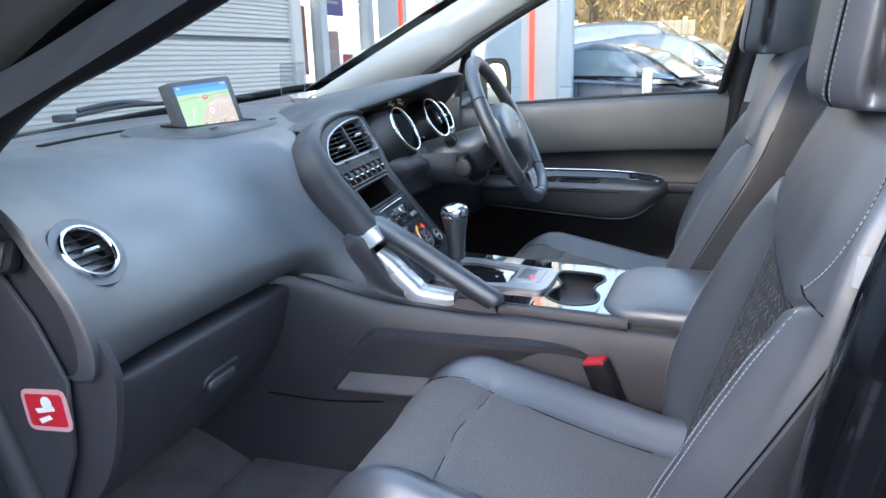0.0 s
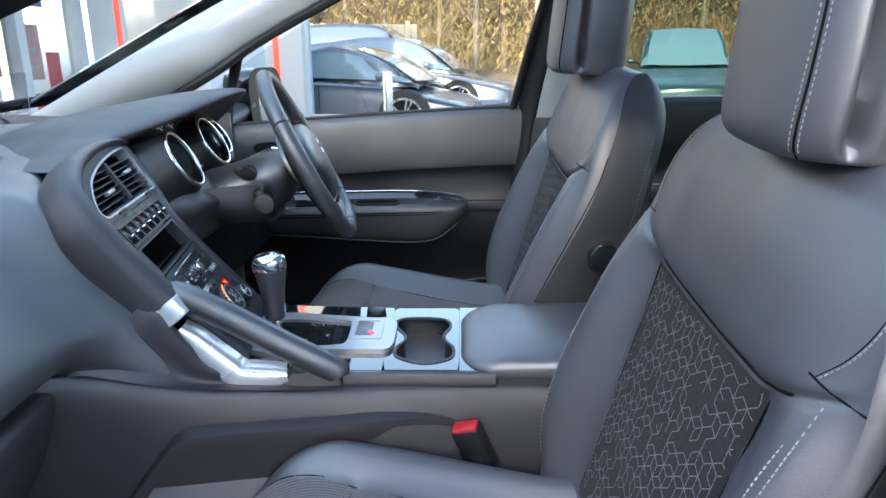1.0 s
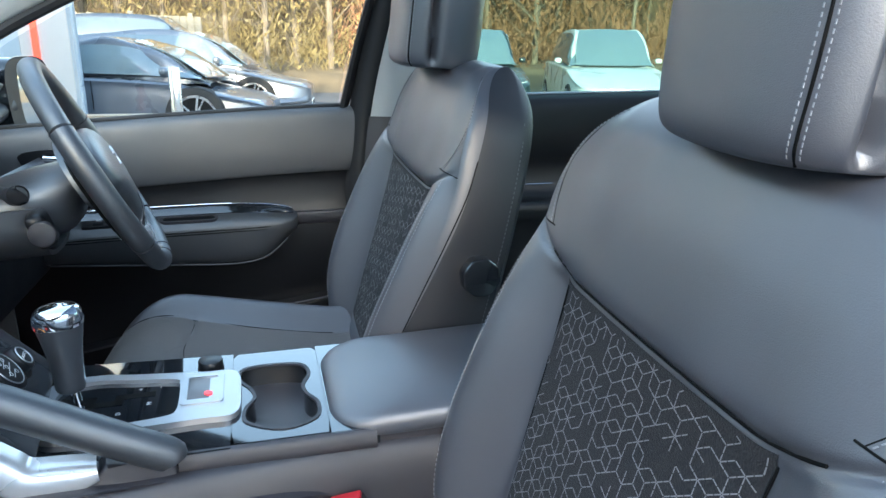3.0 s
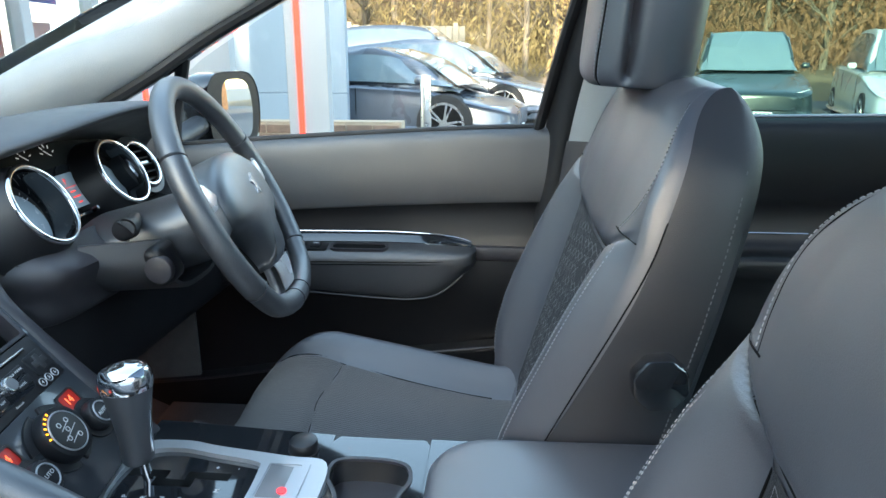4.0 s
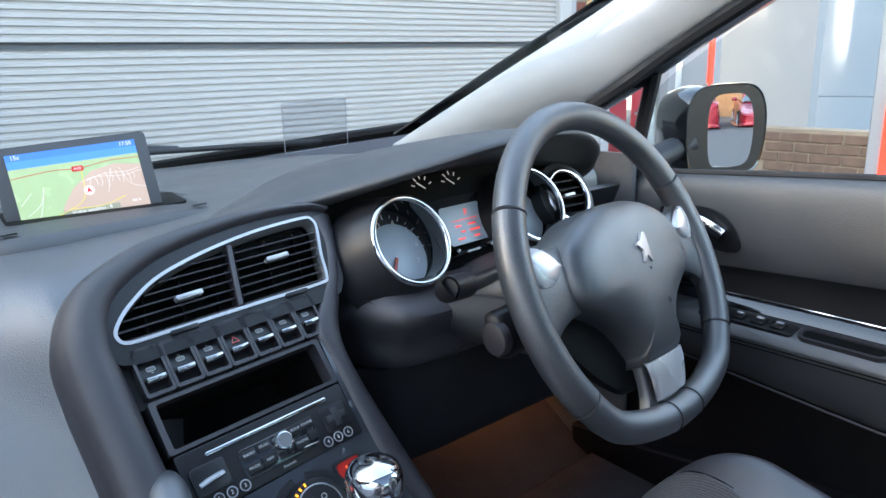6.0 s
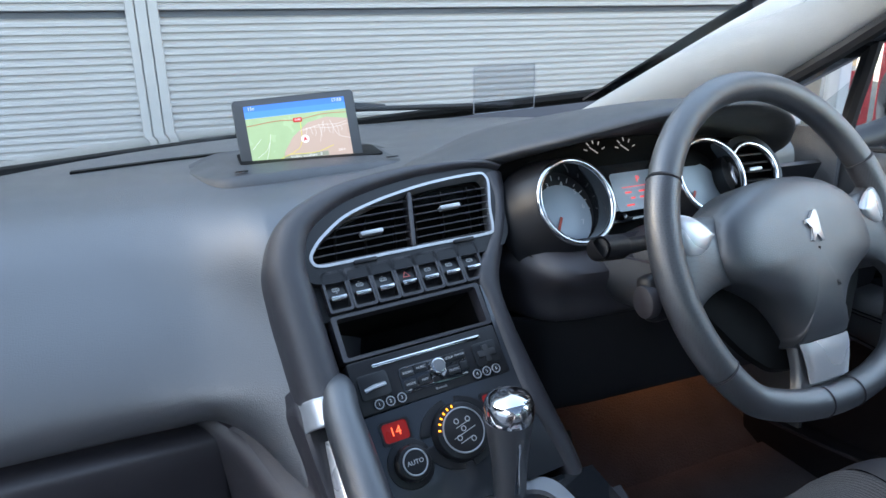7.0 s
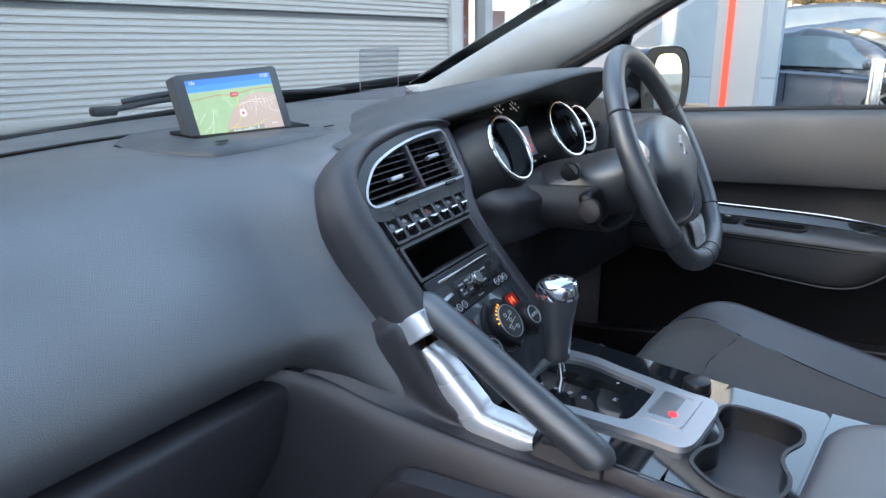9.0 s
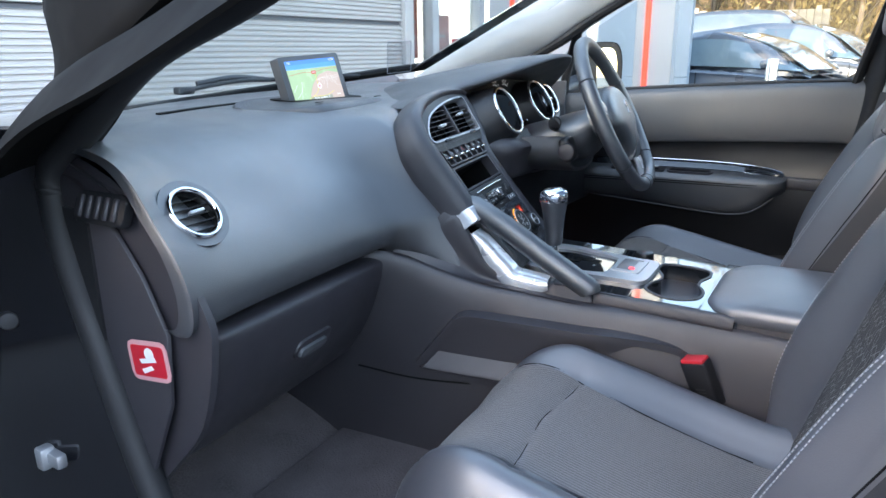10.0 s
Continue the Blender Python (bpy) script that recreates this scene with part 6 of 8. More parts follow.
        tube(bm, [hb @ (head(s, sg * 0.725) + Vector((0, 0, 0.0002))) for s in (0.01, 0.06, 0.15, 0.3, 0.5, 0.7, 0.85, 0.95)], 0.0014, 6, count=40)
        part("seam", bm, M_VOID, hd)
    for x in (-0.06, 0.06):
        bm = bmesh.new()
        tube(bm, [hb @ Vector((x, -0.05, -0.035)), hb @ Vector((x, 0.03, -0.020))], 0.006, 10, count=4)
        part("post", bm, M_CHROME, hd, "chrome headrest post")
        bm = bmesh.new()
        prism(bm, rrect(0.045, 0.024, 0.008), -0.004, 0.004, hb @ off(x, 0.012, -0.028) @ pose(0, 0, 0, -90))
        part("post_guide", bm, M_DARK, hd)
    # cushion
    def cush(s, k, lift=0.0):
        nose = max(0.0, (s - 0.611) / 0.389)
        wid = (0.223 + 0.020 * math.sin(math.pi * min(1, max(0.0, s) * 1.1))) * (1 - 0.223 * nose ** 2.2)
        a_ = abs(k)
        h = 0.047 * math.exp(-((a_ - 0.78) / 0.18) ** 2) * (1 - 0.45 * nose) + 0.010 * (1 - a_ * a_) - 0.05 * a_ ** 8
        h -= 0.004 * math.exp(-((a_ * wid - 0.112 - 0.045 * max(0.0, s) ** 1.5) / 0.006) ** 2)
        h -= 0.005 * math.exp(-((s - 0.60 + 0.05 * a_) / 0.012) ** 2) * (a_ < 0.62)
        return Vector((cx + k * wid, 0.155 + 0.511 * s + dy - 0.03 * a_ ** 4 * nose, 0.525 + 0.093 * max(0.0, s) ** 1.2 + h - 0.182 * nose ** 2.2 + lift)), wid

    bm = bmesh.new()
    rows = []
    for i in range(64):
        s = -0.22 + 1.22 * i / 63
        nose = max(0.0, (s - 0.611) / 0.389)
        ring = [cush(s, -1 + 2 * j / 44)[0] for j in range(45)]
        wid = cush(s, 0)[1]
        z, y = 0.525 + 0.093 * max(0.0, s) ** 1.2 - 0.10 * nose ** 2, 0.155 + 0.511 * s + dy - 0.04 * nose
        ring += [Vector((cx + k2 * wid, y, z + zz)) for k2, zz in ((1.0, -0.09), (0.98, -0.15), (0, -0.16), (-0.98, -0.15), (-1.0, -0.09))]
        rows.append(ring)
    grid(bm, rows, True, False, True)
    cu = part("cushion", bm, M_LEATHER, t, angle=70)
    bm = bmesh.new()
    rows = []
    for i in range(60):
        s = -0.10 + 1.085 * i / 59
        wid = cush(s, 0)[1]
        hw = 0.112 + 0.045 * max(0.0, s) ** 1.5 - 0.004
        rows.append([cush(s, hw * (-1 + 2 * j / 20) / wid, 0.0014)[0] for j in range(21)])
    grid(bm, rows)
    part("insert", bm, M_KNIT, cu, "ribbed dark grey fabric centre")
    for sg in (-1, 1):
        bm = bmesh.new()
        line = []
        for q in range(12):
            s = 0.02 + 0.86 * q / 11
            line.append(cush(s, sg * (0.112 + 0.045 * s ** 1.5) / cush(s, 0)[1], 0.0012)[0])
        tube(bm, line, 0.0009, 6, count=48)
        part("seam", bm, M_VOID, cu)
    bm = bmesh.new()
    tube(bm, [cush(0.60 - 0.05 * abs(k), k, 0.0022)[0] for k in (-0.52, -0.4, -0.2, 0.0, 0.2, 0.4, 0.52)], 0.0009, 6, count=30)
    part("seam", bm, M_VOID, cu)
    # frame under the cushion
    bm = bmesh.new()
    box(bm, (0.44, 0.46, 0.10), off(cx, 0.30 + dy, 0.385), 0.02, 2)
    part("base", bm, M_DARK, t)
    for x in (-0.2, 0.2):
        bm = bmesh.new()
        box(bm, (0.04, 0.5, 0.03), off(cx + x, 0.28 + dy, 0.345), 0.005, 1)
        part("rail", bm, M_DARK, t)
    if inner < 0:
        bm = bmesh.new()
        b2 = bmesh.new()
        cyl(b2, 0.034, 0.032, 0.022, off(), 40, 0.004)
        for v in b2.verts:
            an = math.atan2(v.co.y, v.co.x)
            k_ = 1 + 0.025 * math.cos(8 * an)
            v.co.x *= k_
            v.co.y *= k_
        add(bm, b2, bk @ off(table(WID, 0.48) + 0.018, 0.312, -0.079) @ pose(0, 0, 0, 0, 90))
        part("tilt_knob", bm, M_GLOSS, t, "scalloped black tilt knob")
    else:
        bm = bmesh.new()
        fr = bk @ off(0.273 * wide + 0.010, 0.503, -0.012) @ pose(0, 0, 0, 0, 84, 0)
        prism(bm, rrect(0.016, 0.027, 0.002, 2), 0, 0.0012, fr @ pose(0, 0, 0, 0, 0, 12))
        part("tag", bm, mat("tag_grey", (0.55, 0.56, 0.57), 0.8), t, "small pale grey fabric tag", False)
    return t


def build_buckle():
    t = thing("seat_belt_buckle", "black seat belt buckle with a red release button", "buckle", (-0.15, 0.29, 0.55))
    fr = basis((-0.164, 0.267, 0.600), (-0.30, -0.88, 0.30), (-0.16, 0.28, 0.93))
    bm = bmesh.new()
    box(bm, (0.046, 0.088, 0.026), fr, 0.004, 3)
    b = part("housing", bm, M_DARK, t)
    bm = bmesh.new()
    box(bm, (0.041, 0.014, 0.023), fr @ off(0, 0.0415, 0.0), 0.002)
    part("release_button", bm, M_RED, b, "red release button")
    bm = bmesh.new()
    for i in range(3):
        box(bm, (0.018, 0.0016, 0.0006), fr @ off(0, -0.006 - 0.006 * i, 0.0132 ))
        box(bm, (0.018, 0.0016, 0.0006), fr @ off(0, -0.006 - 0.006 * i, -0.0132))
    part("print", bm, mat("buckle_print", (0.05, 0.05, 0.05), 0.5), b)
    bm = bmesh.new()
    tube(bm, [fr @ Vector((0, -0.03, 0)), (-0.14, 0.27, 0.53), (-0.15, 0.25, 0.46)], 0.010, 10, count=10)
    part("stalk", bm, M_DARK, b)


# ---- doors ----
def sill_z(y):
    return 1.058 - 0.058 * max(0.0, (y - 0.13) / 0.97) ** 1.3


def build_driver_door():
    t = thing("driver_door", "closed dark grey car door with an armrest", "car door", (0.82, 0.5, 0.4))
    bm = bmesh.new()
    secs = []
    for y in (1.16, 1.0, 0.8, 0.6, 0.4, 0.25, 0.09):
        z = sill_z(y)
        secs.append([(0.86, y, z - 0.002), (0.835, y, z + 0.004), (0.812, y, z - 0.004), (0.800, y, z - 0.03), (0.795, y, z - 0.10), (0.800, y, z - 0.150), (0.806, y, z - 0.156)])
    surf(bm, secs, 24, 26)
    solid(bm, 0.004)
    part("upper_panel", bm, M_DOOR, t, "soft dark grey upper door panel")
    bm = bmesh.new()
    secs = []
    for y in (1.16, 0.9, 0.6, 0.4, 0.25, 0.09):
        z = sill_z(y) - 0.150
        secs.append([(0.812, y, z), (0.818, y, z - 0.03), (0.812, y, z - 0.08), (0.800, y, z - 0.13), (0.800, y, z - 0.22), (0.815, y, z - 0.34), (0.80, y, 0.42), (0.79, y, 0.30)])
    surf(bm, secs, 24, 26)
    solid(bm, 0.004)
    part("lower_panel", bm, M_DARK, t, "black lower door panel")
    # armrest: a tray on top, a stitched roll, a flat face and a cut-off rear corner
    bm = bmesh.new()
    secs = []
    for y, zt, zs, zb, d in ((0.272, 0.806, 0.786, 0.768, 0.030), (0.284, 0.807, 0.782, 0.756, 0.052), (0.31, 0.808, 0.780, 0.738, 0.064), (0.35, 0.810, 0.779, 0.706, 0.070), (0.395, 0.811, 0.779, 0.694, 0.074), (0.46, 0.812, 0.779, 0.693, 0.076), (0.62, 0.811, 0.776, 0.702, 0.076), (0.80, 0.808, 0.770, 0.712, 0.072), (1.0, 0.803, 0.764, 0.718, 0.056)):
        secs.append([(0.806, y, zt - 0.004), (0.806 - d * 0.35, y, zt - 0.005), (0.806 - d * 0.80, y, zt - 0.011), (0.806 - d * 0.97, y, zs + 0.010), (0.806 - d, y, zs), (0.806 - d * 0.98, y, zs - 0.012), (0.806 - d * 0.90, y, zb * 0.6 + zs * 0.4), (0.806 - d * 0.78, y, zb + 0.005), (0.806 - d * 0.60, y, zb), (0.812, y, zb - 0.004)])
    surf(bm, secs, 50, 48)
    ar = part("armrest", bm, M_DOOR, t, "padded dark grey armrest")
    for dz, dx in ((0.0, 0.0), (-0.006, 0.0006)):
        bm = bmesh.new()
        tube(bm, [(0.7465 + dx, 0.30, 0.7815 + dz), (0.7355 + dx, 0.36, 0.7805 + dz), (0.7295 + dx, 0.46, 0.7795 + dz), (0.7295 + dx, 0.62, 0.7765 + dz), (0.7335 + dx, 0.80, 0.7705 + dz), (0.749 + dx, 0.98, 0.765 + dz)], 0.0013, 6, count=50)
        part("seam", bm, M_VOID, ar)
    bm = bmesh.new()
    tube(bm, [(0.762, 0.300, 0.744), (0.756, 0.325, 0.722), (0.752, 0.355, 0.702), (0.748, 0.395, 0.6925), (0.746, 0.46, 0.6915), (0.746, 0.62, 0.7005), (0.750, 0.80, 0.7105), (0.764, 0.98, 0.7165)], 0.0022, 6, count=60)
    part("lower_edge", bm, M_PLASTIC, ar, "pale moulded edge under the armrest")
    bm = bmesh.new()
    surf(bm, [[(0.807, y, z), (0.800, y, z - 0.002), (0.792, y, z - 0.010), (0.785, y, z - w)] for y, z, w in ((0.283, 0.810, 0.005), (0.31, 0.817, 0.010), (0.36, 0.824, 0.016), (0.47, 0.829, 0.019), (0.65, 0.827, 0.019), (0.9, 0.822, 0.019))], 30, 12)
    solid(bm, 0.003)
    part("gloss_strip", bm, M_GLOSS, t, "glossy black strip above the armrest")
    for o in ((0.796, 0.0015), (0.787, -0.0185)):
        bm = bmesh.new()
        tube(bm, [(o[0], y, z + o[1]) for y, z in ((0.285, 0.811), (0.32, 0.820), (0.38, 0.826), (0.47, 0.829), (0.65, 0.827), (0.9, 0.822))], 0.0013, 6, count=40)
        part("chrome_line", bm, M_CHROME, t, "thin chrome line")
    # pull tray and switches let into the top
    fa = basis((0.757, 0.56, 0.8035), (0.0, 1, -0.008), (-1, 0, -0.16))
    bm = bmesh.new()
    hoop(bm, [(x - 0.035, y) for x, y in rrect(0.130, 0.036, 0.016)], [(x - 0.035, y) for x, y in rrect(0.118, 0.025, 0.012)], -0.004, 0.0035, fa, 0.002)
    tr = part("pull_tray", bm, M_PLASTIC, ar, "raised rim of the pull tray")
    # nearly flush floor; deep black paints the shade of a deeper tray
    bm = bmesh.new()
    prism(bm, [(x - 0.035, y) for x, y in rrect(0.119, 0.026, 0.012)], -0.002, 0.001, fa)
    part("tray_floor", bm, M_VOID, tr, "shallow tray floor, black in place of depth shade")
    bm = bmesh.new()
    prism(bm, [(x + 0.115, y) for x, y in rrect(0.16, 0.034, 0.006)], -0.004, 0.002, fa, 0.001)
    plate = part("switch_plate", bm, M_DARK, ar)
    for u in (0.062, 0.094, 0.128, 0.160):
        bm = bmesh.new()
        prism(bm, [(x + u, y) for x, y in rrect(0.022, 0.022, 0.003)], 0.002, 0.006, fa, 0.0015)
        sw = part("window_switch", bm, M_DARK, plate, "black window switch")
        bm = bmesh.new()
        prism(bm, [(x + u, y - 0.006) for x, y in rrect(0.012, 0.005, 0.001, 2)], 0.006, 0.0075, fa, 0.0005)
        part("icon", bm, mat("switch_print", (0.5, 0.5, 0.5), 0.5), sw)
    # trim shelf behind the armrest and the lip of the door pocket
    bm = bmesh.new()
    surf(bm, [[(0.806, y, 0.802), (0.794, y, 0.801), (0.790, y, 0.796), (0.792, y, 0.772), (0.806, y, 0.764)] for y in (0.285, 0.20, 0.10)], 6, 14)
    part("rear_shelf", bm, M_PLASTIC, t)
    bm = bmesh.new()
    surf(bm, [[(0.806, y, z + 0.004), (0.770, y, z + 0.002), (0.764, y, z - 0.004), (0.766, y, z - 0.03), (0.78, y, 0.36)] for y, z in ((0.12, 0.590), (0.28, 0.570), (0.474, 0.543), (0.67, 0.510), (0.87, 0.474), (1.05, 0.45))], 24, 16)
    solid(bm, 0.004)
    part("pocket", bm, M_DARK, t, "black door pocket with a pale upper lip")
    bm = bmesh.new()
    tube(bm, [(0.766, y, z + 0.001) for y, z in ((0.12, 0.590), (0.28, 0.570), (0.474, 0.543), (0.67, 0.510), (0.87, 0.474), (1.05, 0.45))], 0.0035, 8, count=40)
    part("pocket_edge", bm, M_PLASTIC, t, "rim of the door pocket")
    # inner door pull
    fr = basis((0.796, 0.79, 0.940), (0, -1, 0), (0.02, 0, 1))
    bm = bmesh.new()
    o_ = [p[:2] for p in spline([(-0.085, 0.012, 0), (-0.06, 0.028, 0), (0.02, 0.028, 0), (0.062, 0.0, 0), (0.072, -0.036, 0), (0.03, -0.04, 0), (-0.05, -0.02, 0)], 40, True)]
    prism(bm, o_, -0.002, 0.006, fr, 0.003)
    hp = part("handle_recess", bm, M_DARK, t, "black door handle recess")
    bm = bmesh.new()
    tube(bm, [fr @ Vector((-0.03, 0.010, 0.008)), fr @ Vector((0.01, 0.006, 0.016)), fr @ Vector((0.045, -0.012, 0.010))], 0.007, 10, count=14, flat=1.5)
    part("door_handle", bm, M_CHROME, hp, "chrome inner door handle")
    # glass with its black surround
    bm = bmesh.new()
    grid(bm, [[(0.845, 1.13, 1.0), (0.845, 0.6, 1.035), (0.845, 0.16, 1.05)], [(0.80, 0.86, 1.2), (0.80, 0.5, 1.25), (0.80, 0.12, 1.25)], [(0.74, 0.5, 1.40), (0.74, 0.3, 1.43), (0.74, 0.08, 1.44)]])
    solid(bm, 0.004)
    g = part("pane", bm, M_GLASS, t, "clear side window")
    g.visible_shadow = False
    bm = bmesh.new()
    tube(bm, [(0.815, 0.950, 1.005), (0.805, 0.935, 1.08), (0.79, 0.905, 1.17), (0.775, 0.875, 1.262)], 0.013, 8, count=16, flat=1.2)
    part("quarter_bar", bm, M_RUBBER, t, "black bar of the quarter window")
    bm = bmesh.new()
    tube(bm, [(0.825, 0.145, 1.05), (0.795, 0.115, 1.18), (0.755, 0.075, 1.33), (0.715, 0.03, 1.46)], 0.014, 8, count=16, flat=0.7)
    part("window_channel", bm, M_RUBBER, t, "black window channel")
    bm = bmesh.new()
    tube(bm, [(0.825, y, sill_z(y) + 0.002) for y in (1.15, 0.9, 0.6, 0.3, 0.14)], 0.007, 8, count=30)
    part("waist_seal", bm, M_RUBBER, t)
    bm = bmesh.new()
    box(bm, (0.06, 1.12, 0.62), off(0.88, 0.60, 0.70), 0.02, 2)
    part("outer_skin", bm, M_BODY, t)

    m = thing("wing_mirror", "black wing mirror showing the car park behind", "mirror", (0.95, 0.9, 1.0))
    fr = basis((1.035, 0.895, 1.078), (0.985, -0.17, 0.0), (0, 0, 1))
    bm = bmesh.new()
    rows = []
    ol = [p[:2] for p in spline([(-0.112, 0.03, 0), (-0.085, 0.078, 0), (0.0, 0.086, 0), (0.075, 0.078, 0), (0.108, 0.03, 0), (0.104, -0.05, 0), (0.07, -0.085, 0), (-0.03, -0.086, 0), (-0.095, -0.07, 0)], 56, True)]
    ol = [(x * 1.07, y * 1.09) for x, y in ol]
    for k, z in ((0.90, 0.0), (0.985, 0.004), (1.0, -0.008), (0.99, -0.05), (0.90, -0.085), (0.6, -0.11), (0.02, -0.118)):
        rows.append([fr @ Vector((x * k, y * k, z)) for x, y in ol])
    grid(bm, rows, True)
    part("housing", bm, M_GLOSS, m)
    bm = bmesh.new()
    il = [(x * 0.54 + 0.008, y * 0.78) for x, y in ol]
    hoop(bm, [(x * 0.95, y * 0.95) for x, y in ol], il, -0.006, 0.0025, fr)
    part("lip", bm, M_DARK, m)
    bm = bmesh.new()
    prism(bm, il, -0.008, -0.004, fr @ pose(0, 0, 0, -1.5, -9, 0))
    part("glass", bm, M_MIRROR, m, "mirror glass", False)
    bm = bmesh.new()
    tube(bm, [(0.845, 0.97, 1.02), (0.90, 0.955, 1.035), (0.96, 0.93, 1.06)], 0.03, 12, count=10, flat=0.8)
    part("arm", bm, M_PLASTIC, m)


def build_rear():
    t = thing("rear_door", "closed dark grey rear car door", "car door", (0.82, -0.5, 0.4))
    bm = bmesh.new()
    secs = []
    for y in (-0.07, -0.3, -0.6, -0.9, -1.1):
        z = 1.075 + 0.012 * (-y)
        secs.append([(0.86, y, z - 0.002), (0.835, y, z + 0.004), (0.812, y, z - 0.004), (0.80, y, z - 0.03), (0.795, y, z - 0.11), (0.805, y, z - 0.16), (0.82, y, z - 0.19), (0.81, y, z - 0.25), (0.79, y, z - 0.27), (0.76, y, z - 0.28), (0.76, y, z - 0.32), (0.80, y, z - 0.36), (0.80, y, 0.30)])
    surf(bm, secs, 16, 44)
    solid(bm, 0.004)
    part("panel", bm, M_DARK, t)
    fr = basis((0.79, -0.22, 1.0), (0, -1, 0), (0, 0, 1))
    bm = bmesh.new()
    prism(bm, [p[:2] for p in spline([(-0.06, 0.0, 0), (-0.04, 0.03, 0), (0.03, 0.03, 0), (0.06, 0.0, 0), (0.05, -0.04, 0), (-0.03, -0.03, 0)], 30, True)], 0, 0.008, fr, 0.003)
    h = part("handle_recess", bm, M_DARK, t)
    bm = bmesh.new()
    tube(bm, [fr @ Vector((-0.02, 0.01, 0.008)), fr @ Vector((0.01, 0.004, 0.018)), fr @ Vector((0.03, -0.014, 0.012))], 0.008, 10, count=12, flat=1.4)
    part("door_handle", bm, M_CHROME, h, "chrome inner door handle")
    bm = bmesh.new()
    tube(bm, [(0.80, y, 0.845) for y in (-0.2, -0.3, -0.42)], 0.0014, 6, count=10)
    part("chrome_line", bm, M_CHROME, t)
    bm = bmesh.new()
    grid(bm, [[(0.845, -0.08, 1.07), (0.845, -0.6, 1.078), (0.845, -1.0, 1.085)], [(0.76, -0.12, 1.42), (0.76, -0.6, 1.43), (0.76, -0.9, 1.40)]])
    solid(bm, 0.004)
    g = part("pane", bm, M_GLASS_T, t, "green-tinted rear side window")
    g.visible_shadow = False
    bm = bmesh.new()
    tube(bm, [(0.826, y, 1.075 - 0.012 * y + 0.004) for y in (-0.07, -0.5, -1.05)], 0.0035, 8, count=16)
    part("waist_seal", bm, M_SATIN, t)
    # rear pillar
    bm = bmesh.new()
    surf(bm, [[(0.80 - k, y0, z), (0.77 - k, y0 - 0.03, z), (0.76 - k, y0 - 0.12, z), (0.80 - k, y0 - 0.16, z)] for z, y0, k in ((1.06, -0.98, 0), (1.2, -0.93, 0.03), (1.35, -0.86, 0.07), (1.5, -0.75, 0.13))], 12, 12)
    solid(bm, 0.005)
    struct("rear_pillar_trim", bm, M_HEADLINER, "pale grey rear pillar trim", "pillar")
    bm = bmesh.new()
    surf(bm, [[(0.80 - k, y0, z), (0.765 - k, y0 - 0.05, z), (0.745 - k, y0 - 0.16, z), (0.72 - k, y0 - 0.25, z)] for z, y0, k in ((1.06, -1.48, 0), (1.2, -1.46, 0.03), (1.35, -1.42, 0.07), (1.5, -1.35, 0.13))], 12, 12)
    solid(bm, 0.005)
    struct("tail_pillar_trim", bm, M_HEADLINER, "pale grey tail pillar trim", "pillar")
    bm = bmesh.new()
    tube(bm, [(-0.60, -1.74, 1.075), (0.60, -1.74, 1.075), (0.68, -1.735, 1.10), (0.705, -1.72, 1.16), (0.685, -1.695, 1.27), (0.64, -1.66, 1.38), (0.56, -1.63, 1.45), (0.40, -1.62, 1.48), (-0.40, -1.62, 1.48), (-0.56, -1.63, 1.45), (-0.705, -1.72, 1.16), (-0.68, -1.735, 1.10)], 0.017, 8, closed=True, count=110)
    struct("tailgate_seal", bm, M_RUBBER, "black rubber seal round the tailgate glass", "seal")
    bm = bmesh.new()
    grid(bm, [[(x, -1.80, 1.04) for x in (-0.74, 0.0, 0.74)], [(x, -1.74, 1.25) for x in (-0.72, 0.0, 0.72)], [(x, -1.64, 1.52) for x in (-0.66, 0.0, 0.66)]])
    solid(bm, 0.004)
    g = struct("window_4", bm, M_GLASS_T, "green-tinted tailgate window", "window")
    g.visible_shadow = False
    bm = bmesh.new()
    box(bm, (1.60, 0.06, 0.75), off(0, -1.82, 0.675), 0.02, 2)
    struct("tailgate", bm, M_BODY, "black painted tailgate", "car body")
    # closed rear side of the car beyond the open doorway
    bm = bmesh.new()
    box(bm, (0.06, 1.62, 0.74), off(-0.86, -0.99, 0.70), 0.02, 2)
    struct("body_side_left", bm, M_BODY, "black painted rear side of the car", "car body")
    bm = bmesh.new()
    grid(bm, [[(-0.845, -0.30, 1.06), (-0.845, -0.9, 1.07), (-0.845, -1.70, 1.08)], [(-0.74, -0.34, 1.46), (-0.74, -0.9, 1.46), (-0.72, -1.60, 1.46)]])
    solid(bm, 0.004)
    g = struct("window_5", bm, M_GLASS_T, "green-tinted rear side window", "window")
    g.visible_shadow = False
    for y0 in (-1.02, -1.60):
        bm = bmesh.new()
        surf(bm, [[(-0.80 + k, y0 + 0.06, z), (-0.77 + k, y0 + 0.03, z), (-0.76 + k, y0 - 0.08, z), (-0.80 + k, y0 - 0.12, z)] for z, k in ((1.05, 0), (1.2, 0.03), (1.35, 0.07), (1.5, 0.13))], 10, 12)
        solid(bm, 0.005)
        struct("side_pillar_left", bm, M_HEADLINER, "pale grey pillar trim of the rear side", "pillar")
    bm = bmesh.new()
    grid(bm, [[(0.83, -1.1, 1.06), (0.83, -1.55, 1.06)], [(0.75, -1.0, 1.42), (0.75, -1.45, 1.42)]])
    solid(bm, 0.004)
    g = struct("window_2", bm, M_GLASS, "rear quarter window", "window")
    g.visible_shadow = False
    bm = bmesh.new()
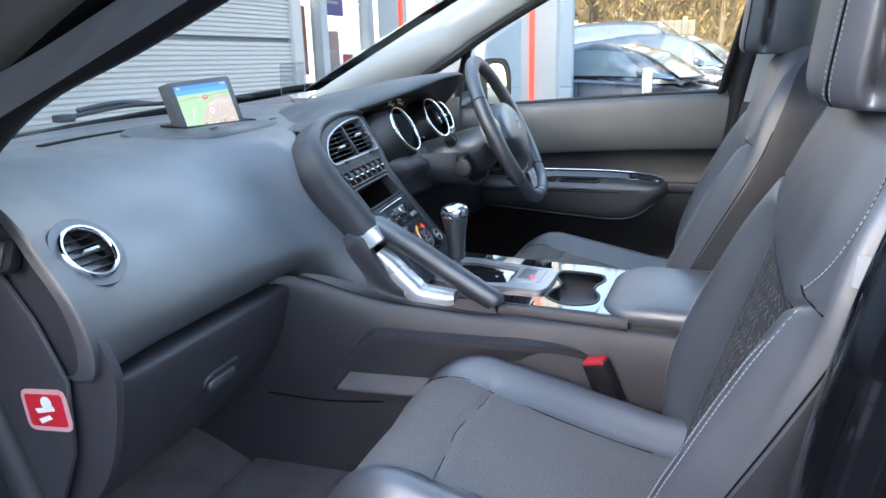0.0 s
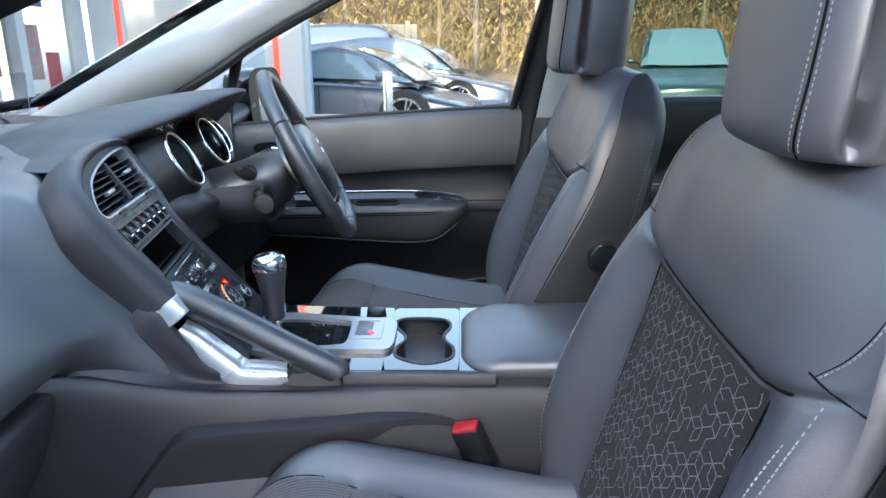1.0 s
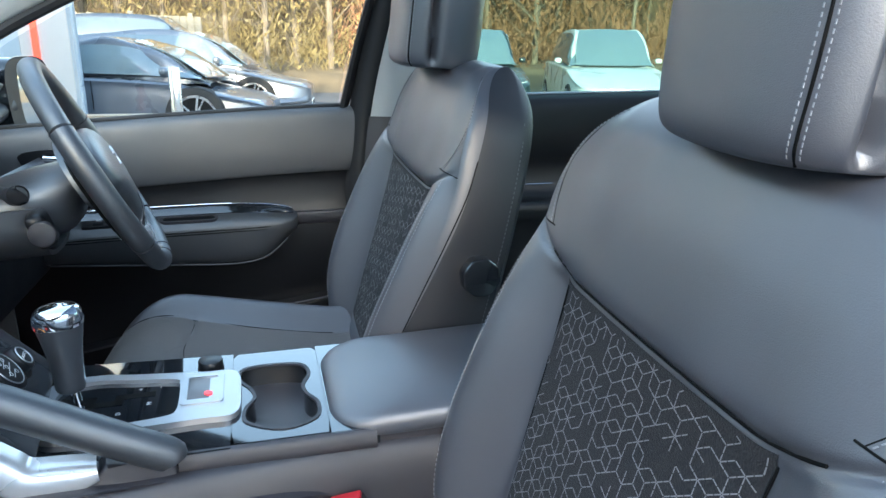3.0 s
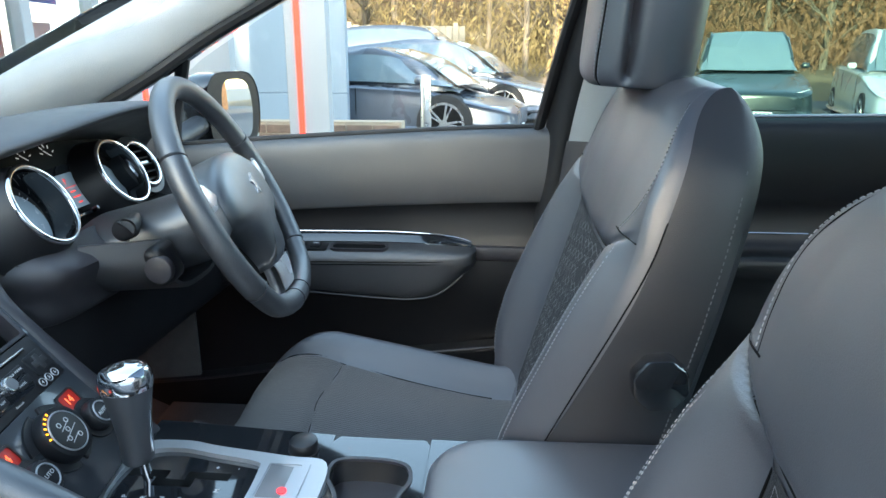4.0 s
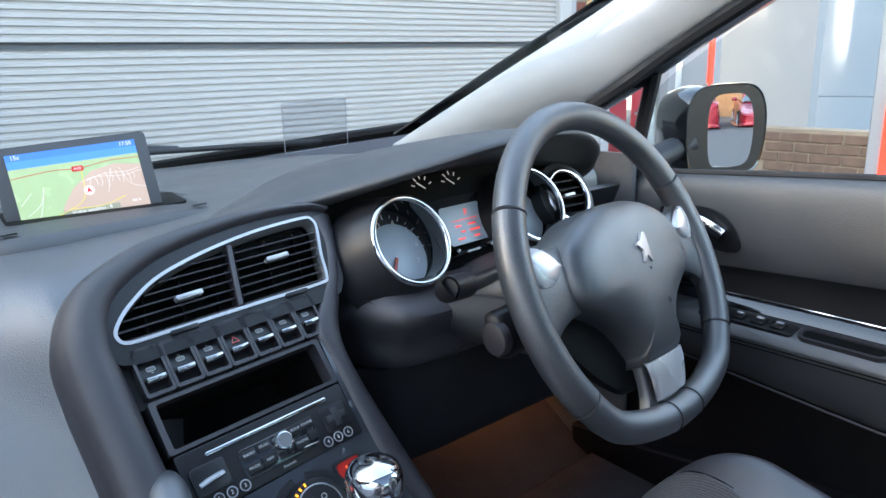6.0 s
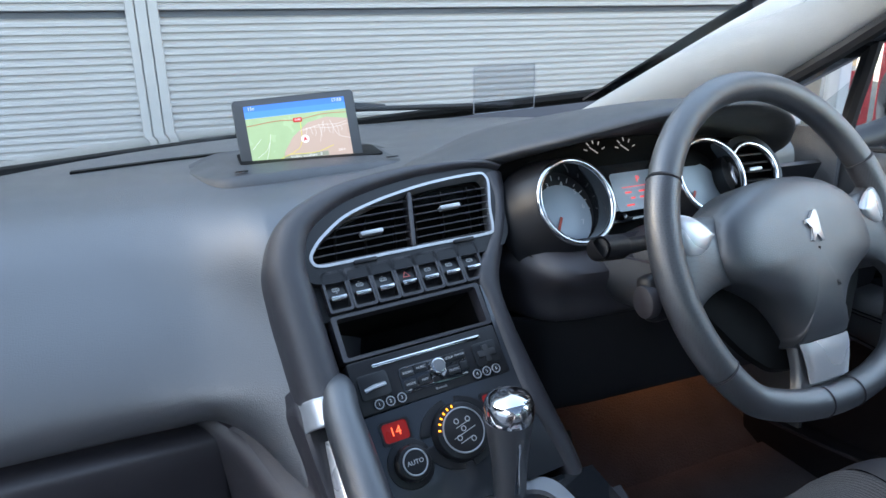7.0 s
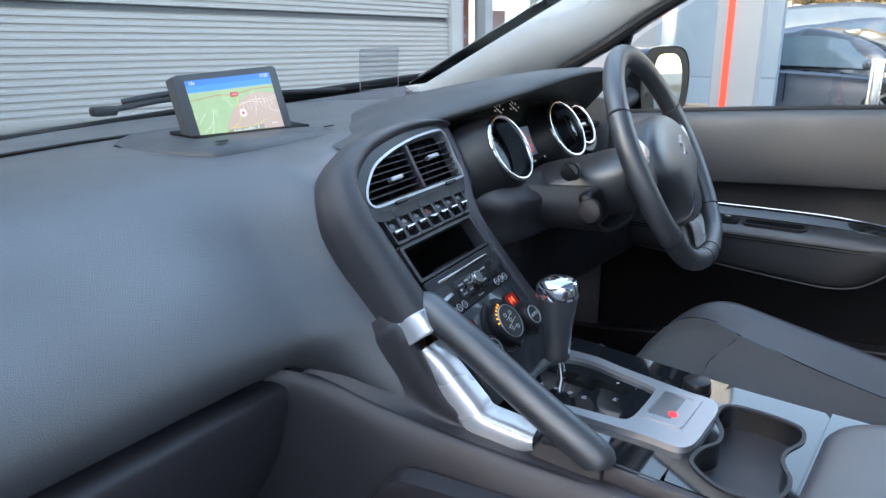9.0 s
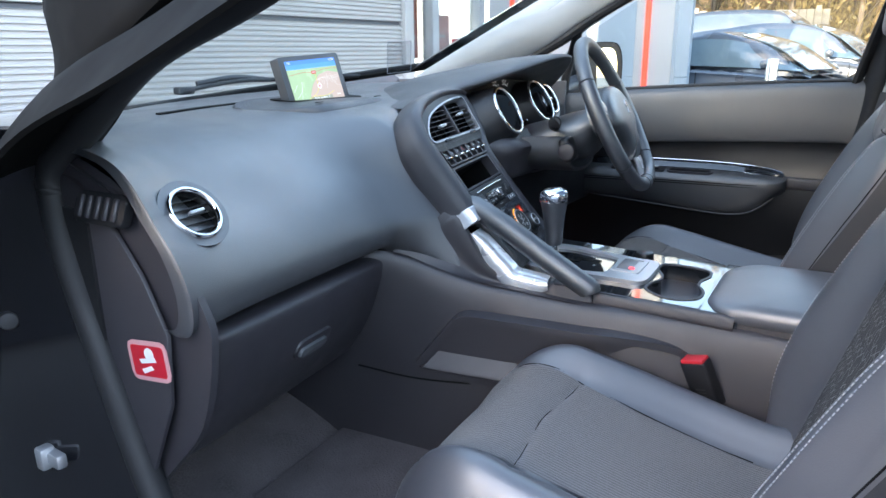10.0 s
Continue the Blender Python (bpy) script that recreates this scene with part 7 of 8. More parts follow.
    surf(bm, [[(x, -1.75, 0.6), (x, -1.72, 1.0), (x, -1.70, 1.04), (x, -1.60, 1.045), (x, -1.25, 1.05)] for x in (-0.8, 0, 0.8)], 6, 14)
    solid(bm, 0.01)
    struct("parcel_shelf", bm, M_PLASTIC, "dark parcel shelf behind the rear seat", "shelf")
    bm = bmesh.new()
    box(bm, (0.05, 1.8, 0.7), off(0.86, -0.95, 0.72), 0.02, 2)
    struct("body_side", bm, M_BODY, "black painted car side", "car body")
    # rear bench
    b = thing("rear_seat", "black leather rear bench seat with headrests", "car seat", (0, -0.7, 0.34))
    for cx, w in ((-0.47, 0.46), (0.0, 0.44), (0.47, 0.46)):
        bm = bmesh.new()
        box(bm, (w, 0.50, 0.16), off(cx, -0.56, 0.50) @ pose(0, 0, 0, 5), 0.05, 4)
        part("cushion", bm, M_LEATHER, b)
        m = basis((cx, -0.87, 0.80), (1, 0, 0), (0, -0.30, 0.95))
        bm = bmesh.new()
        # padded panel with a deep fold under the shoulder roll
        rows = []
        for i in range(29):
            v = -0.30 + 0.58 * i / 28
            cap = math.sqrt(max(0.0, 1 - max(0.0, abs(v + 0.01) - 0.25) ** 2 / 0.04 ** 2))
            fold = 0.022 * math.exp(-((v - 0.155) / 0.016) ** 2) + 0.014 * math.exp(-((v + 0.02) / 0.012) ** 2)
            ring = [(w * 0.5 * math.copysign(abs(math.cos(q)) ** 0.35, math.cos(q)), (0.065 * cap - (fold if math.sin(q) > 0 else 0.0)) * math.copysign(abs(math.sin(q)) ** 0.55, math.sin(q))) for q in (2 * math.pi * k / 40 for k in range(40))]
            rows.append([m @ Vector((x, v, z)) for x, z in ring])
        grid(bm, rows, True, False, True)
        part("backrest", bm, M_LEATHER, b)
        bm = bmesh.new()
        rows = []
        for i in range(13):
            v = -0.065 + 0.13 * i / 12
            cap = max(0.0, 1 - (abs(v) / 0.066) ** 4) ** 0.4
            rows.append([m @ off(0, 0.345, 0.012) @ Vector((0.140 * (0.84 + 0.16 * cap) * math.copysign(abs(math.cos(q)) ** 0.5, math.cos(q)), v, 0.052 * (0.3 + 0.7 * cap) * math.copysign(abs(math.sin(q)) ** 0.6, math.sin(q)))) for q in (2 * math.pi * k / 36 for k in range(36))])
        grid(bm, rows, True, False, True)
        part("headrest", bm, M_LEATHER, b)


def build_passenger_side():
    # the open passenger door, hinged forward
    t = thing("passenger_door", "open dark passenger door", "car door", (-1.15, 1.05, 0.4))
    bm = bmesh.new()
    m = basis((-1.30, 0.98, 0.72), (-0.93, -0.36, 0.0), (0, 0, 1))
    surf(bm, [[m @ Vector((x, y, z)) for y, z in ((-0.32, 0.0), (-0.1, 0.012), (0.02, 0.03), (0.05, 0.055), (0.09, 0.05), (0.16, 0.02), (0.30, 0.015))] for x in (-0.34, -0.30, -0.1, 0.2, 0.6)], 16, 26)
    solid(bm, 0.05)
    part("inner_panel", bm, M_DOOR, t)
    bm = bmesh.new()
    fs = basis((-0.93, 1.10, 1.0), (-0.93, -0.36, 0.0), (0, 0, 1))
    prism(bm, [(-0.06, -0.25), (0.60, -0.25), (0.60, 0.10), (0.30, 0.125), (0.10, 0.13), (-0.06, 0.16)], -0.03, 0.03, fs, 0.01)
    part("sail_panel", bm, M_DARK, t, "black panel at the foot of the door window")
    bm = bmesh.new()
    cyl(bm, 0.014, 0.012, 0.014, off(-0.862, 1.055, 0.790) @ pose(0, 0, 0, 80, 0, -25), 24, 0.003)
    struct("door_bolt", bm, M_RUBBER, "round grey rubber stop on the door post", "bolt")
    bm = bmesh.new()
    box(bm, (0.016, 0.06, 0.022), off(-0.868, 0.995, 0.60), 0.005)
    box(bm, (0.022, 0.02, 0.034), off(-0.873, 1.0, 0.60), 0.005)
    struct("door_hinge", bm, M_SATIN, "metal door check strap", "hinge")


def build_footwell():
    p = thing("pedals", "foot pedal lit by a warm footwell lamp", "pedal", (0.3, 1.05, 0.45))
    for x, w in ((0.30, 0.07), (0.20, 0.045)):
        bm = bmesh.new()
        m = basis((x, 1.02, 0.46), (1, 0, 0), (0, 0.5, 0.86))
        box(bm, (w, 0.11, 0.02), m, 0.006)
        pad = part("pedal", bm, M_RUBBER, p)
        for i in range(5):
            bm = bmesh.new()
            box(bm, (w * 0.8, 0.006, 0.006), m @ off(0, -0.04 + 0.02 * i, 0.012), 0.002, 1)
            part("rib", bm, M_RUBBER, pad)
        bm = bmesh.new()
        tube(bm, [(x, 1.04, 0.48), (x, 1.12, 0.58), (x, 1.14, 0.72)], 0.010, 8, count=10)
        part("arm", bm, M_DARK, pad)
    lamp = new("footwell_lamp", bpy.data.lights.new("footwell_lamp", "SPOT"))
    lamp.data.energy, lamp.data.color, lamp.data.shadow_soft_size = 0.12, (1.0, 0.45, 0.16), 0.02
    lamp.data.spot_size, lamp.data.spot_blend = radians(120), 0.5
    lamp.location = (0.64, 1.30, 0.66)


def build_screen_details():
    w = thing("wiper", "black windscreen wiper resting on the cowl", "wiper", (0.1, 1.6, 1.03))
    bm = bmesh.new()
    tube(bm, [screen_point(x, s) + Vector((0, 0.02, 0.012)) for x, s in ((-0.10, 0.006), (0.05, 0.034), (0.2, 0.030), (0.45, 0.012))], 0.006, 8, count=30)
    part("blade", bm, M_RUBBER, w)
    bm = bmesh.new()
    tube(bm, [screen_point(x, s) + Vector((0, 0.03, 0.02)) for x, s in ((0.16, 0.022), (0.05, 0.038), (-0.06, 0.018))], 0.007, 8, count=16)
    part("arm", bm, M_DARK, w)
    bm = bmesh.new()
    box(bm, (0.05, 0.03, 0.02), tuple(screen_point(-0.10, 0.012) + Vector((0, 0.03, 0.008))), 0.006)
    part("pivot", bm, M_DARK, w)
    # clear permit pocket on the glass
    s = thing("permit_holder", "clear plastic permit pocket on the windscreen", "sticker", (0.27, 1.2, 1.13))
    fr = basis((0.272, 1.200, 1.131), (1, 0.10, 0.03), (0, -0.06, 0.99))
    bm = bmesh.new()
    prism(bm, rrect(0.128, 0.082, 0.003, 2), 0, 0.0008, fr)
    part("pocket", bm, glass_mat("smoky_film", (0.86, 0.87, 0.89), 0.6), s, "", False)
    bm = bmesh.new()
    hoop(bm, rrect(0.128, 0.082, 0.003, 2), rrect(0.1255, 0.0795, 0.002, 2), 0.0008, 0.0016, fr)
    part("pocket_edge", bm, mat("film_edge", (0.25, 0.26, 0.28), 0.3), s, "", False)


# ---- outside ----
M_ASPHALT = mat("asphalt", (0.075, 0.075, 0.078), 0.9, grain=60, bump=0.4, vary=0.25, blotch=0.6)
M_SHUTTER = mat("grey_steel_cladding", (0.49, 0.465, 0.45), 0.42, 0.0, grain=30, vary=0.05, blotch=0.8)
M_WHITE = mat("white_render", (0.37, 0.385, 0.40), 0.6, grain=80, vary=0.05, blotch=1.5)
M_STRIP = mat("red_sign_light", (0.9, 0.05, 0.03), 0.4, emit=0.20)
M_BRICK = mat("brick", (0.23, 0.15, 0.11), 0.9, grain=120, bump=0.6, vary=0.35, blotch=14)
M_MORTAR = mat("mortar", (0.38, 0.30, 0.22), 0.95, grain=120, bump=0.5, vary=0.2)
M_TYRE = mat("tyre", (0.012, 0.012, 0.013), 0.8)
M_ALLOY = mat("alloy", (0.55, 0.56, 0.58), 0.3, 0.9)
M_WOOD = mat("grey_fence_wood", (0.30, 0.26, 0.20), 0.9, grain=60, vary=0.25, blotch=3)
# window base colour carries some blue of the reflected sky
M_CARGLASS = mat("car_window", (0.10, 0.15, 0.18), 0.06, vary=0.1, coat=1.0)
M_LAMP = mat("headlamp", (0.55, 0.58, 0.6), 0.1, vary=0.2, coat=1.0)


def paint(name, colour):
    return mat(name, colour, 0.30, 0.3, vary=0.05, coat=0.6, blotch=2)


def build_car(name, label, m, colour, length=4.2, width=1.8, height=1.45, hood=0.30, screen=0.14, roof=0.36, waist=0.62, wheel=0.32, group=""):
    """A parked car; its nose points along its own +y, ground at z = 0."""
    t = thing(name, label, "car", (0, 0, 0), group)
    t.matrix_world = m
    pa = paint(name + "_paint", colour)
    hl, hw = length / 2, width / 2
    wy = hl - length * 0.19, -hl + length * 0.19

    def prt(nm, bm, material, parent=None, label="", smooth=True):
        o = part(nm, bm, material, None, label, smooth)
        o.parent = parent or t
        return o

    W = height * waist
    body = []
    for f, zf, wf in ((1.0, 0.55, 0.62), (0.965, 0.60, 0.84), (0.88, 0.66, 0.95), (0.62, 0.80, 1.0), (min(1 - 2 * hood, 0.45), 0.89, 1.0), (0.0, 0.95, 1.0), (-0.5, 0.99, 1.0), (-0.85, 1.0, 0.97), (-0.97, 0.92, 0.86), (-1.0, 0.80, 0.70)):
        y, zt, w = f * hl, W * zf, hw * wf
        zl = 0.20 + 0.06 * abs(f) ** 6
        body.append([(-w * 0.9, y, zl), (-w, y, zl + 0.10), (-w * 1.0, y, zt * 0.62), (-w * 0.965, y, zt * 0.88), (-w * 0.88, y, zt), (0, y, zt + 0.03), (w * 0.88, y, zt), (w * 0.965, y, zt * 0.88), (w, y, zt * 0.62), (w, y, zl + 0.10), (w * 0.9, y, zl)])
    bm = bmesh.new()
    surf(bm, body, 48, 44, True, True)
    prt("body", bm, pa)
    y0, y1, y2, y3 = hl * (1 - 2 * hood), hl * (1 - 2 * hood - 2 * screen), hl * (1 - 2 * hood - 2 * screen - 2 * roof), -hl * 0.96
    cab = []
    for y, z, w in ((y0 + 0.06, W * 0.86, 0.84), (y0 - 0.1, W * 0.9 + 0.05, 0.82), ((y0 + y1) / 2, (W + height) / 2 + 0.01, 0.77), (y1, height - 0.05, 0.70), ((y1 + y2) / 2, height, 0.68), (y2, height - 0.05, 0.68), ((y2 + y3) / 2, (W + height) / 2 + 0.08, 0.72), (y3, W * 0.98, 0.78)):
        w *= hw
        zb = W * 0.86
        cab.append([(-w - 0.10 * (z > W * 1.05), y, zb), (-w - 0.06 * (z > W * 1.05), y, (zb + z) / 2), (-w, y, z - 0.02), (-w * 0.8, y, z), (0, y, z + 0.015), (w * 0.8, y, z), (w, y, z - 0.02), (w + 0.06 * (z > W * 1.05), y, (zb + z) / 2), (w + 0.10 * (z > W * 1.05), y, zb)])
    bm = bmesh.new()
    surf(bm, cab, 36, 36)
    prt("cabin", bm, pa)

    for s in (-1, 1):
        bm = bmesh.new()
        pts = []
        for y, z0, z1 in ((y0 - 0.02, W * 0.93, W * 0.95), ((y0 + y1) / 2, W * 0.96, (W + height) / 2 - 0.05), (y1, W * 0.98, height - 0.10), (y2, W * 1.0, height - 0.10), (y2 - (y2 - y3) * 0.45, W * 1.02, W * 1.03 + 0.05)):
            pts.append([(s * (hw * 0.885), y, z0), (s * (hw * 0.83), y, (z0 + z1) / 2), (s * (hw * 0.745), y, z1)])
        surf(bm, pts, 24, 8)
        solid(bm, 0.01)
        prt("side_window", bm, M_CARGLASS, None, "dark side window")
        bm = bmesh.new()
        box(bm, (0.14, 0.10, 0.10), off(s * (hw + 0.06), y0 - 0.35, W + 0.02), 0.04, 3)
        prt("mirror", bm, pa)
        for y in wy:
            bm = bmesh.new()
            cyl(bm, wheel, wheel, 0.21, off(s * (hw - 0.09), y, wheel) @ pose(0, 0, 0, 0, 90), 40, 0.03)
            w = prt("wheel", bm, M_TYRE)
            bm = bmesh.new()
            cyl(bm, wheel * 0.70, wheel * 0.70, 0.02, off(s * (hw + 0.008), y, wheel) @ pose(0, 0, 0, 0, 90), 40)
            prt("arch", bm, M_VOID, w)
            bm = bmesh.new()
            hoop(bm, circle(wheel * 0.72, 40), circle(wheel * 0.64, 40), -0.02, 0.014, off(s * (hw + 0.012), y, wheel) @ pose(0, 0, 0, 0, 90 * s))
            for k in range(5):
                a = k * 72 + 18
                for da in (-9, 9):
                    box(bm, (wheel * 0.56, 0.022, 0.016), off(s * (hw + 0.018), y, wheel) @ pose(0, 0, 0, 0, 90 * s) @ pose(0, 0, 0, 0, 0, a + da) @ off(wheel * 0.36, 0, 0), 0.004, 1)
            cyl(bm, wheel * 0.14, wheel * 0.14, 0.03, off(s * (hw + 0.018), y, wheel) @ pose(0, 0, 0, 0, 90), 20)
            prt("rim", bm, M_ALLOY, w)
        bm = bmesh.new()
        surf(bm, [[(s * hw * x, hl * y, W * z) for x, y, z in r] for r in (((0.50, 0.985, 0.50), (0.52, 0.972, 0.60)), ((0.72, 0.955, 0.52), (0.72, 0.94, 0.635)), ((0.88, 0.90, 0.56), (0.87, 0.88, 0.665)))], 8, 6)
        solid(bm, 0.04)
        prt("headlamp", bm, M_LAMP, None, "clear headlamp")
        bm = bmesh.new()
        surf(bm, [[(s * hw * x, -hl * y, W * z) for x, y, z in r] for r in (((0.6, 1.0, 0.62), (0.6, 1.0, 0.80)), ((0.84, 0.985, 0.62), (0.84, 0.98, 0.82)))], 5, 5)
        solid(bm, 0.04)
        prt("tail_lamp", bm, M_RED, None, "red tail lamp")
        for y, h in (((y1 + y2) / 2 - 0.05, 0.60), (y0 - 0.1, 0.55)):
            bm = bmesh.new()
            box(bm, (0.006, 0.008, W * h), off(s * (hw + 0.002), y, W * 0.30 + W * h / 2))
            prt("door_gap", bm, M_VOID)
    bm = bmesh.new()
    surf(bm, [[(-hw * 0.76, y0 + 0.03, W * 0.95), (0, y0 + 0.14, W * 0.94), (hw * 0.76, y0 + 0.03, W * 0.95)], [(-hw * 0.71, (y0 + y1) / 2 + 0.05, (W + height) / 2 + 0.02), (0, (y0 + y1) / 2 + 0.11, (W + height) / 2 + 0.05), (hw * 0.71, (y0 + y1) / 2 + 0.05, (W + height) / 2 + 0.02)], [(-hw * 0.62, y1 + 0.05, height - 0.035), (0, y1 + 0.08, height - 0.01), (hw * 0.62, y1 + 0.05, height - 0.035)]], 12, 12)
    solid(bm, 0.012)
    prt("windscreen", bm, M_CARGLASS, None, "windscreen with sky reflection in its colour")
    bm = bmesh.new()
    box(bm, (hw * 0.9, 0.03, W * 0.20), off(0, hl * 0.985, W * 0.40), 0.012, 2)
    g = prt("grille", bm, M_DARK, None, "black grille")
    bm = bmesh.new()
    for i in range(4):
        box(bm, (hw * 0.82, 0.008, 0.008), off(0, hl * 0.985 + 0.018, W * (0.335 + 0.043 * i)))
    prt("grille_bar", bm, M_ALLOY, g)
    for sy, colr in ((1, (0.75, 0.76, 0.75)), (-1, (0.75, 0.60, 0.05))):
        bm = bmesh.new()
        box(bm, (0.50, 0.012, 0.11), off(0, sy * (hl * 1.0 + 0.005), W * (0.27 if sy > 0 else 0.45)), 0.004, 1)
        n = prt("number_plate", bm, mat("plate_ground", colr, 0.5), None, "number plate with dark bars")
        bm = bmesh.new()
        for i in range(7):
            if i != 4:
                box(bm, (0.035, 0.004, 0.06), off(-0.19 + 0.062 * i, sy * (hl * 1.0 + 0.0125), W * (0.27 if sy > 0 else 0.45)))
        prt("plate_bar", bm, M_VOID, n)
    return t


def build_tree(x, y, z, h, seed, bare=0.5, lean=0.0):
    rnd = random.Random(seed)
    t = thing("tree", "bare brown winter tree with fine twigs", "tree", (x, y, z), "trees behind the car park")
    bm = bmesh.new()
    top = Vector((lean, rnd.uniform(-0.4, 0.4), h))
    r0 = 0.06 + 0.05 * rnd.random()
    tube(bm, [(0, 0, -0.3), top * 0.35 + Vector((rnd.uniform(-0.15, 0.15), rnd.uniform(-0.15, 0.15), 0)), top * 0.7, top], lambda s: r0 * (1 - 0.85 * s) + 0.01, 7, count=14)
    tips = []
    for i in range(rnd.randint(12, 17)):
        s = rnd.uniform(0.12, 0.95)
        a = rnd.uniform(0, 2 * math.pi)
        ln = h * 0.26 * (1.15 - s) + 0.5
        b0 = top * s
        b1 = b0 + Vector((math.cos(a) * ln * 0.6, math.sin(a) * ln * 0.6, ln * 0.55))
        b2 = b1 + Vector((math.cos(a + 0.3) * ln * 0.5, math.sin(a + 0.3) * ln * 0.5, ln * 0.7))
        tube(bm, [b0, b1, b2], lambda q: 0.018 * (1 - 0.8 * q), 5, count=6)
        tips += [b1, b2, b1.lerp(b2, 0.5)]
        for k in range(4):
            a2 = a + rnd.uniform(-1.2, 1.2)
            q = b0.lerp(b2, rnd.uniform(0.3, 0.95))
            e = q + Vector((math.cos(a2), math.sin(a2), rnd.uniform(0.2, 1.0))) * ln * rnd.uniform(0.25, 0.5)
            tube(bm, [q, q.lerp(e, 0.5) + Vector((0, 0, 0.05)), e], 0.011, 4, count=4)
            tips.append(e)
    o = part("trunk", bm, M_BARK, None)
    o.parent = t
    vs, fs = [], []
    for c in tips:
        for k in range(rnd.randint(14, 24)):
            p = c + Vector((rnd.gauss(0, 0.35), rnd.gauss(0, 0.35), rnd.gauss(0, 0.35)))
            d = Vector((rnd.uniform(-1, 1), rnd.uniform(-1, 1), rnd.uniform(-0.6, 1))).normalized()
            e = d.orthogonal().normalized()
            l, w = rnd.uniform(0.05, 0.14), rnd.uniform(0.018, 0.045)
            i = len(vs)
            vs += [p - d * l, p + e * w, p + d * l, p - e * w]
            fs.append((i, i + 1, i + 2, i + 3))
    me = bpy.data.meshes.new("crown")
    me.from_pydata(vs, [], fs)
    me.materials.append(M_LEAF if y > -3.0 else M_LEAF_BROWN)
    c = new("crown", me)
    c.parent = t
    c["kind"] = "stuff"
    return t


M_BARK = mat("bark", (0.13, 0.105, 0.08), 0.95, grain=20, bump=0.6, vary=0.35, blotch=3)
M_LEAF = mat("dry_leaves", (0.21, 0.155, 0.070), 0.9, grain=9, vary=0.25, blotch=0.7)
M_LEAF_BROWN = mat("brown_leaves", (0.20, 0.095, 0.045), 0.9, grain=9, vary=0.3, blotch=0.7)


def build_outside():
    bm = bmesh.new()
    rows = []
    for x in (-60, -6, 2.2, 4.2, 5.0, 20, 60, 400):
        z = 0.0 if x < 4.3 else (0.22 if x < 30 else 0.0)
        rows.append([(x, y, z) for y in (-400, -60, -20, -6, 0, 3, 20, 400)])
    grid(bm, rows)
    struct("ground", bm, M_ASPHALT, "grey asphalt car park", "ground")

    # workshop wall of ribbed steel
    yw = 3.0
    bm = bmesh.new()
    prof = []
    z = 0.0
    while z < 2.9:
        for dz, dy in ((0.0, 0.0), (0.004, -0.010), (0.015, -0.010), (0.020, 0.0)):
            prof.append((z + dz, dy))
        z += 0.0275
    for x0, x1 in ((-6.0, -0.436), (-0.321, 2.80)):
        for za, zb in ((0.0, 0.26), (0.27, 1.335), (1.345, 2.4), (2.41, 2.9)):
            pr = [(zz, dy) for zz, dy in prof if za <= zz <= zb]
            grid(bm, [[(x, yw + dy, zz) for zz, dy in pr] for x in (x0, x1)])
    struct("wall_workshop", bm, M_SHUTTER, "pale grey ribbed steel workshop wall", "wall", False)
    bm = bmesh.new()
    box(bm, (8.8, 0.2, 2.92), (-1.6, yw + 0.115, 1.46))
    struct("wall_workshop_core", bm, mat("panel_joint", (0.12, 0.13, 0.15), 0.6), "dark joint behind the cladding", "wall", False)
    for x0, x1 in ((-0.436, -0.4045), (-0.401, -0.361), (-0.3575, -0.321)):
        bm = bmesh.new()
        box(bm, (x1 - x0, 0.05, 2.9), ((x0 + x1) / 2, yw + 0.005, 1.45), 0.004, 1)
        struct("wall_joint_cover", bm, M_SHUTTER, "plain grey joint cover of the cladding", "wall", False)
    bm = bmesh.new()
    box(bm, (0.10, 0.06, 2.92), (2.83, yw - 0.01, 1.46), 0.005, 1)
    struct("wall_corner_trim", bm, M_SHUTTER, "grey corner trim of the workshop wall", "wall", False)

    # showroom front
    s = thing("showroom_front", "showroom window with white frames and red posters", "shop front", (3.6, 3.2, 0))
    bm = bmesh.new()
    for x in (3.0, 3.34, 4.06):
        box(bm, (0.09, 0.10, 4.0), (x, 3.12, 2.0), 0.006, 1)
    for zz in (0.06, 2.6):
        box(bm, (1.2, 0.08, 0.10), (3.5, 3.12, zz), 0.006, 1)
    part("frame", bm, M_WHITE, s)
    bm = bmesh.new()
    box(bm, (1.3, 0.012, 4.0), (3.5, 3.14, 2.0))
    g = part("pane", bm, M_GLASS, s)
    g.visible_shadow = False
    bm = bmesh.new()
    box(bm, (1.6, 0.05, 4.0), (3.5, 4.1, 2.0))
    part("interior", bm, mat("showroom_inside", (0.35, 0.30, 0.25), 0.8, blotch=2.5, vary=0.5), s, "", False)
    for x, z, w, h, c in ((3.56, 0.70, 0.33, 0.55, (0.5, 0.03, 0.05)), (3.56, 1.25, 0.33, 0.36, (0.45, 0.25, 0.25)), (3.86, 0.85, 0.16, 0.8, (0.5, 0.03, 0.05)), (3.17, 1.35, 0.2, 0.5, (0.4, 0.1, 0.08)), (3.62, 1.75, 0.4, 0.4, (0.08, 0.1, 0.3))):
        bm = bmesh.new()
        box(bm, (w, 0.006, h), (x, 3.20, z))
        po = part("poster", bm, mat("poster_ink", c, 0.5, vary=0.2), s, "", False)
        bm = bmesh.new()
        for k in range(2):
            box(bm, (w * 0.6, 0.004, 0.02), (x, 3.195, z - 0.1 + 0.12 * k))
        part("poster_bar", bm, M_WHITE, po)
    # lit column and white wall
    for x, y, w in ((4.22, 2.95, 0.16),):
        bm = bmesh.new()
        box(bm, (w, 0.2, 4.2), (x, y, 2.1), 0.004, 1)
        struct("column_white", bm, M_WHITE, "white column of the showroom", "column", False)
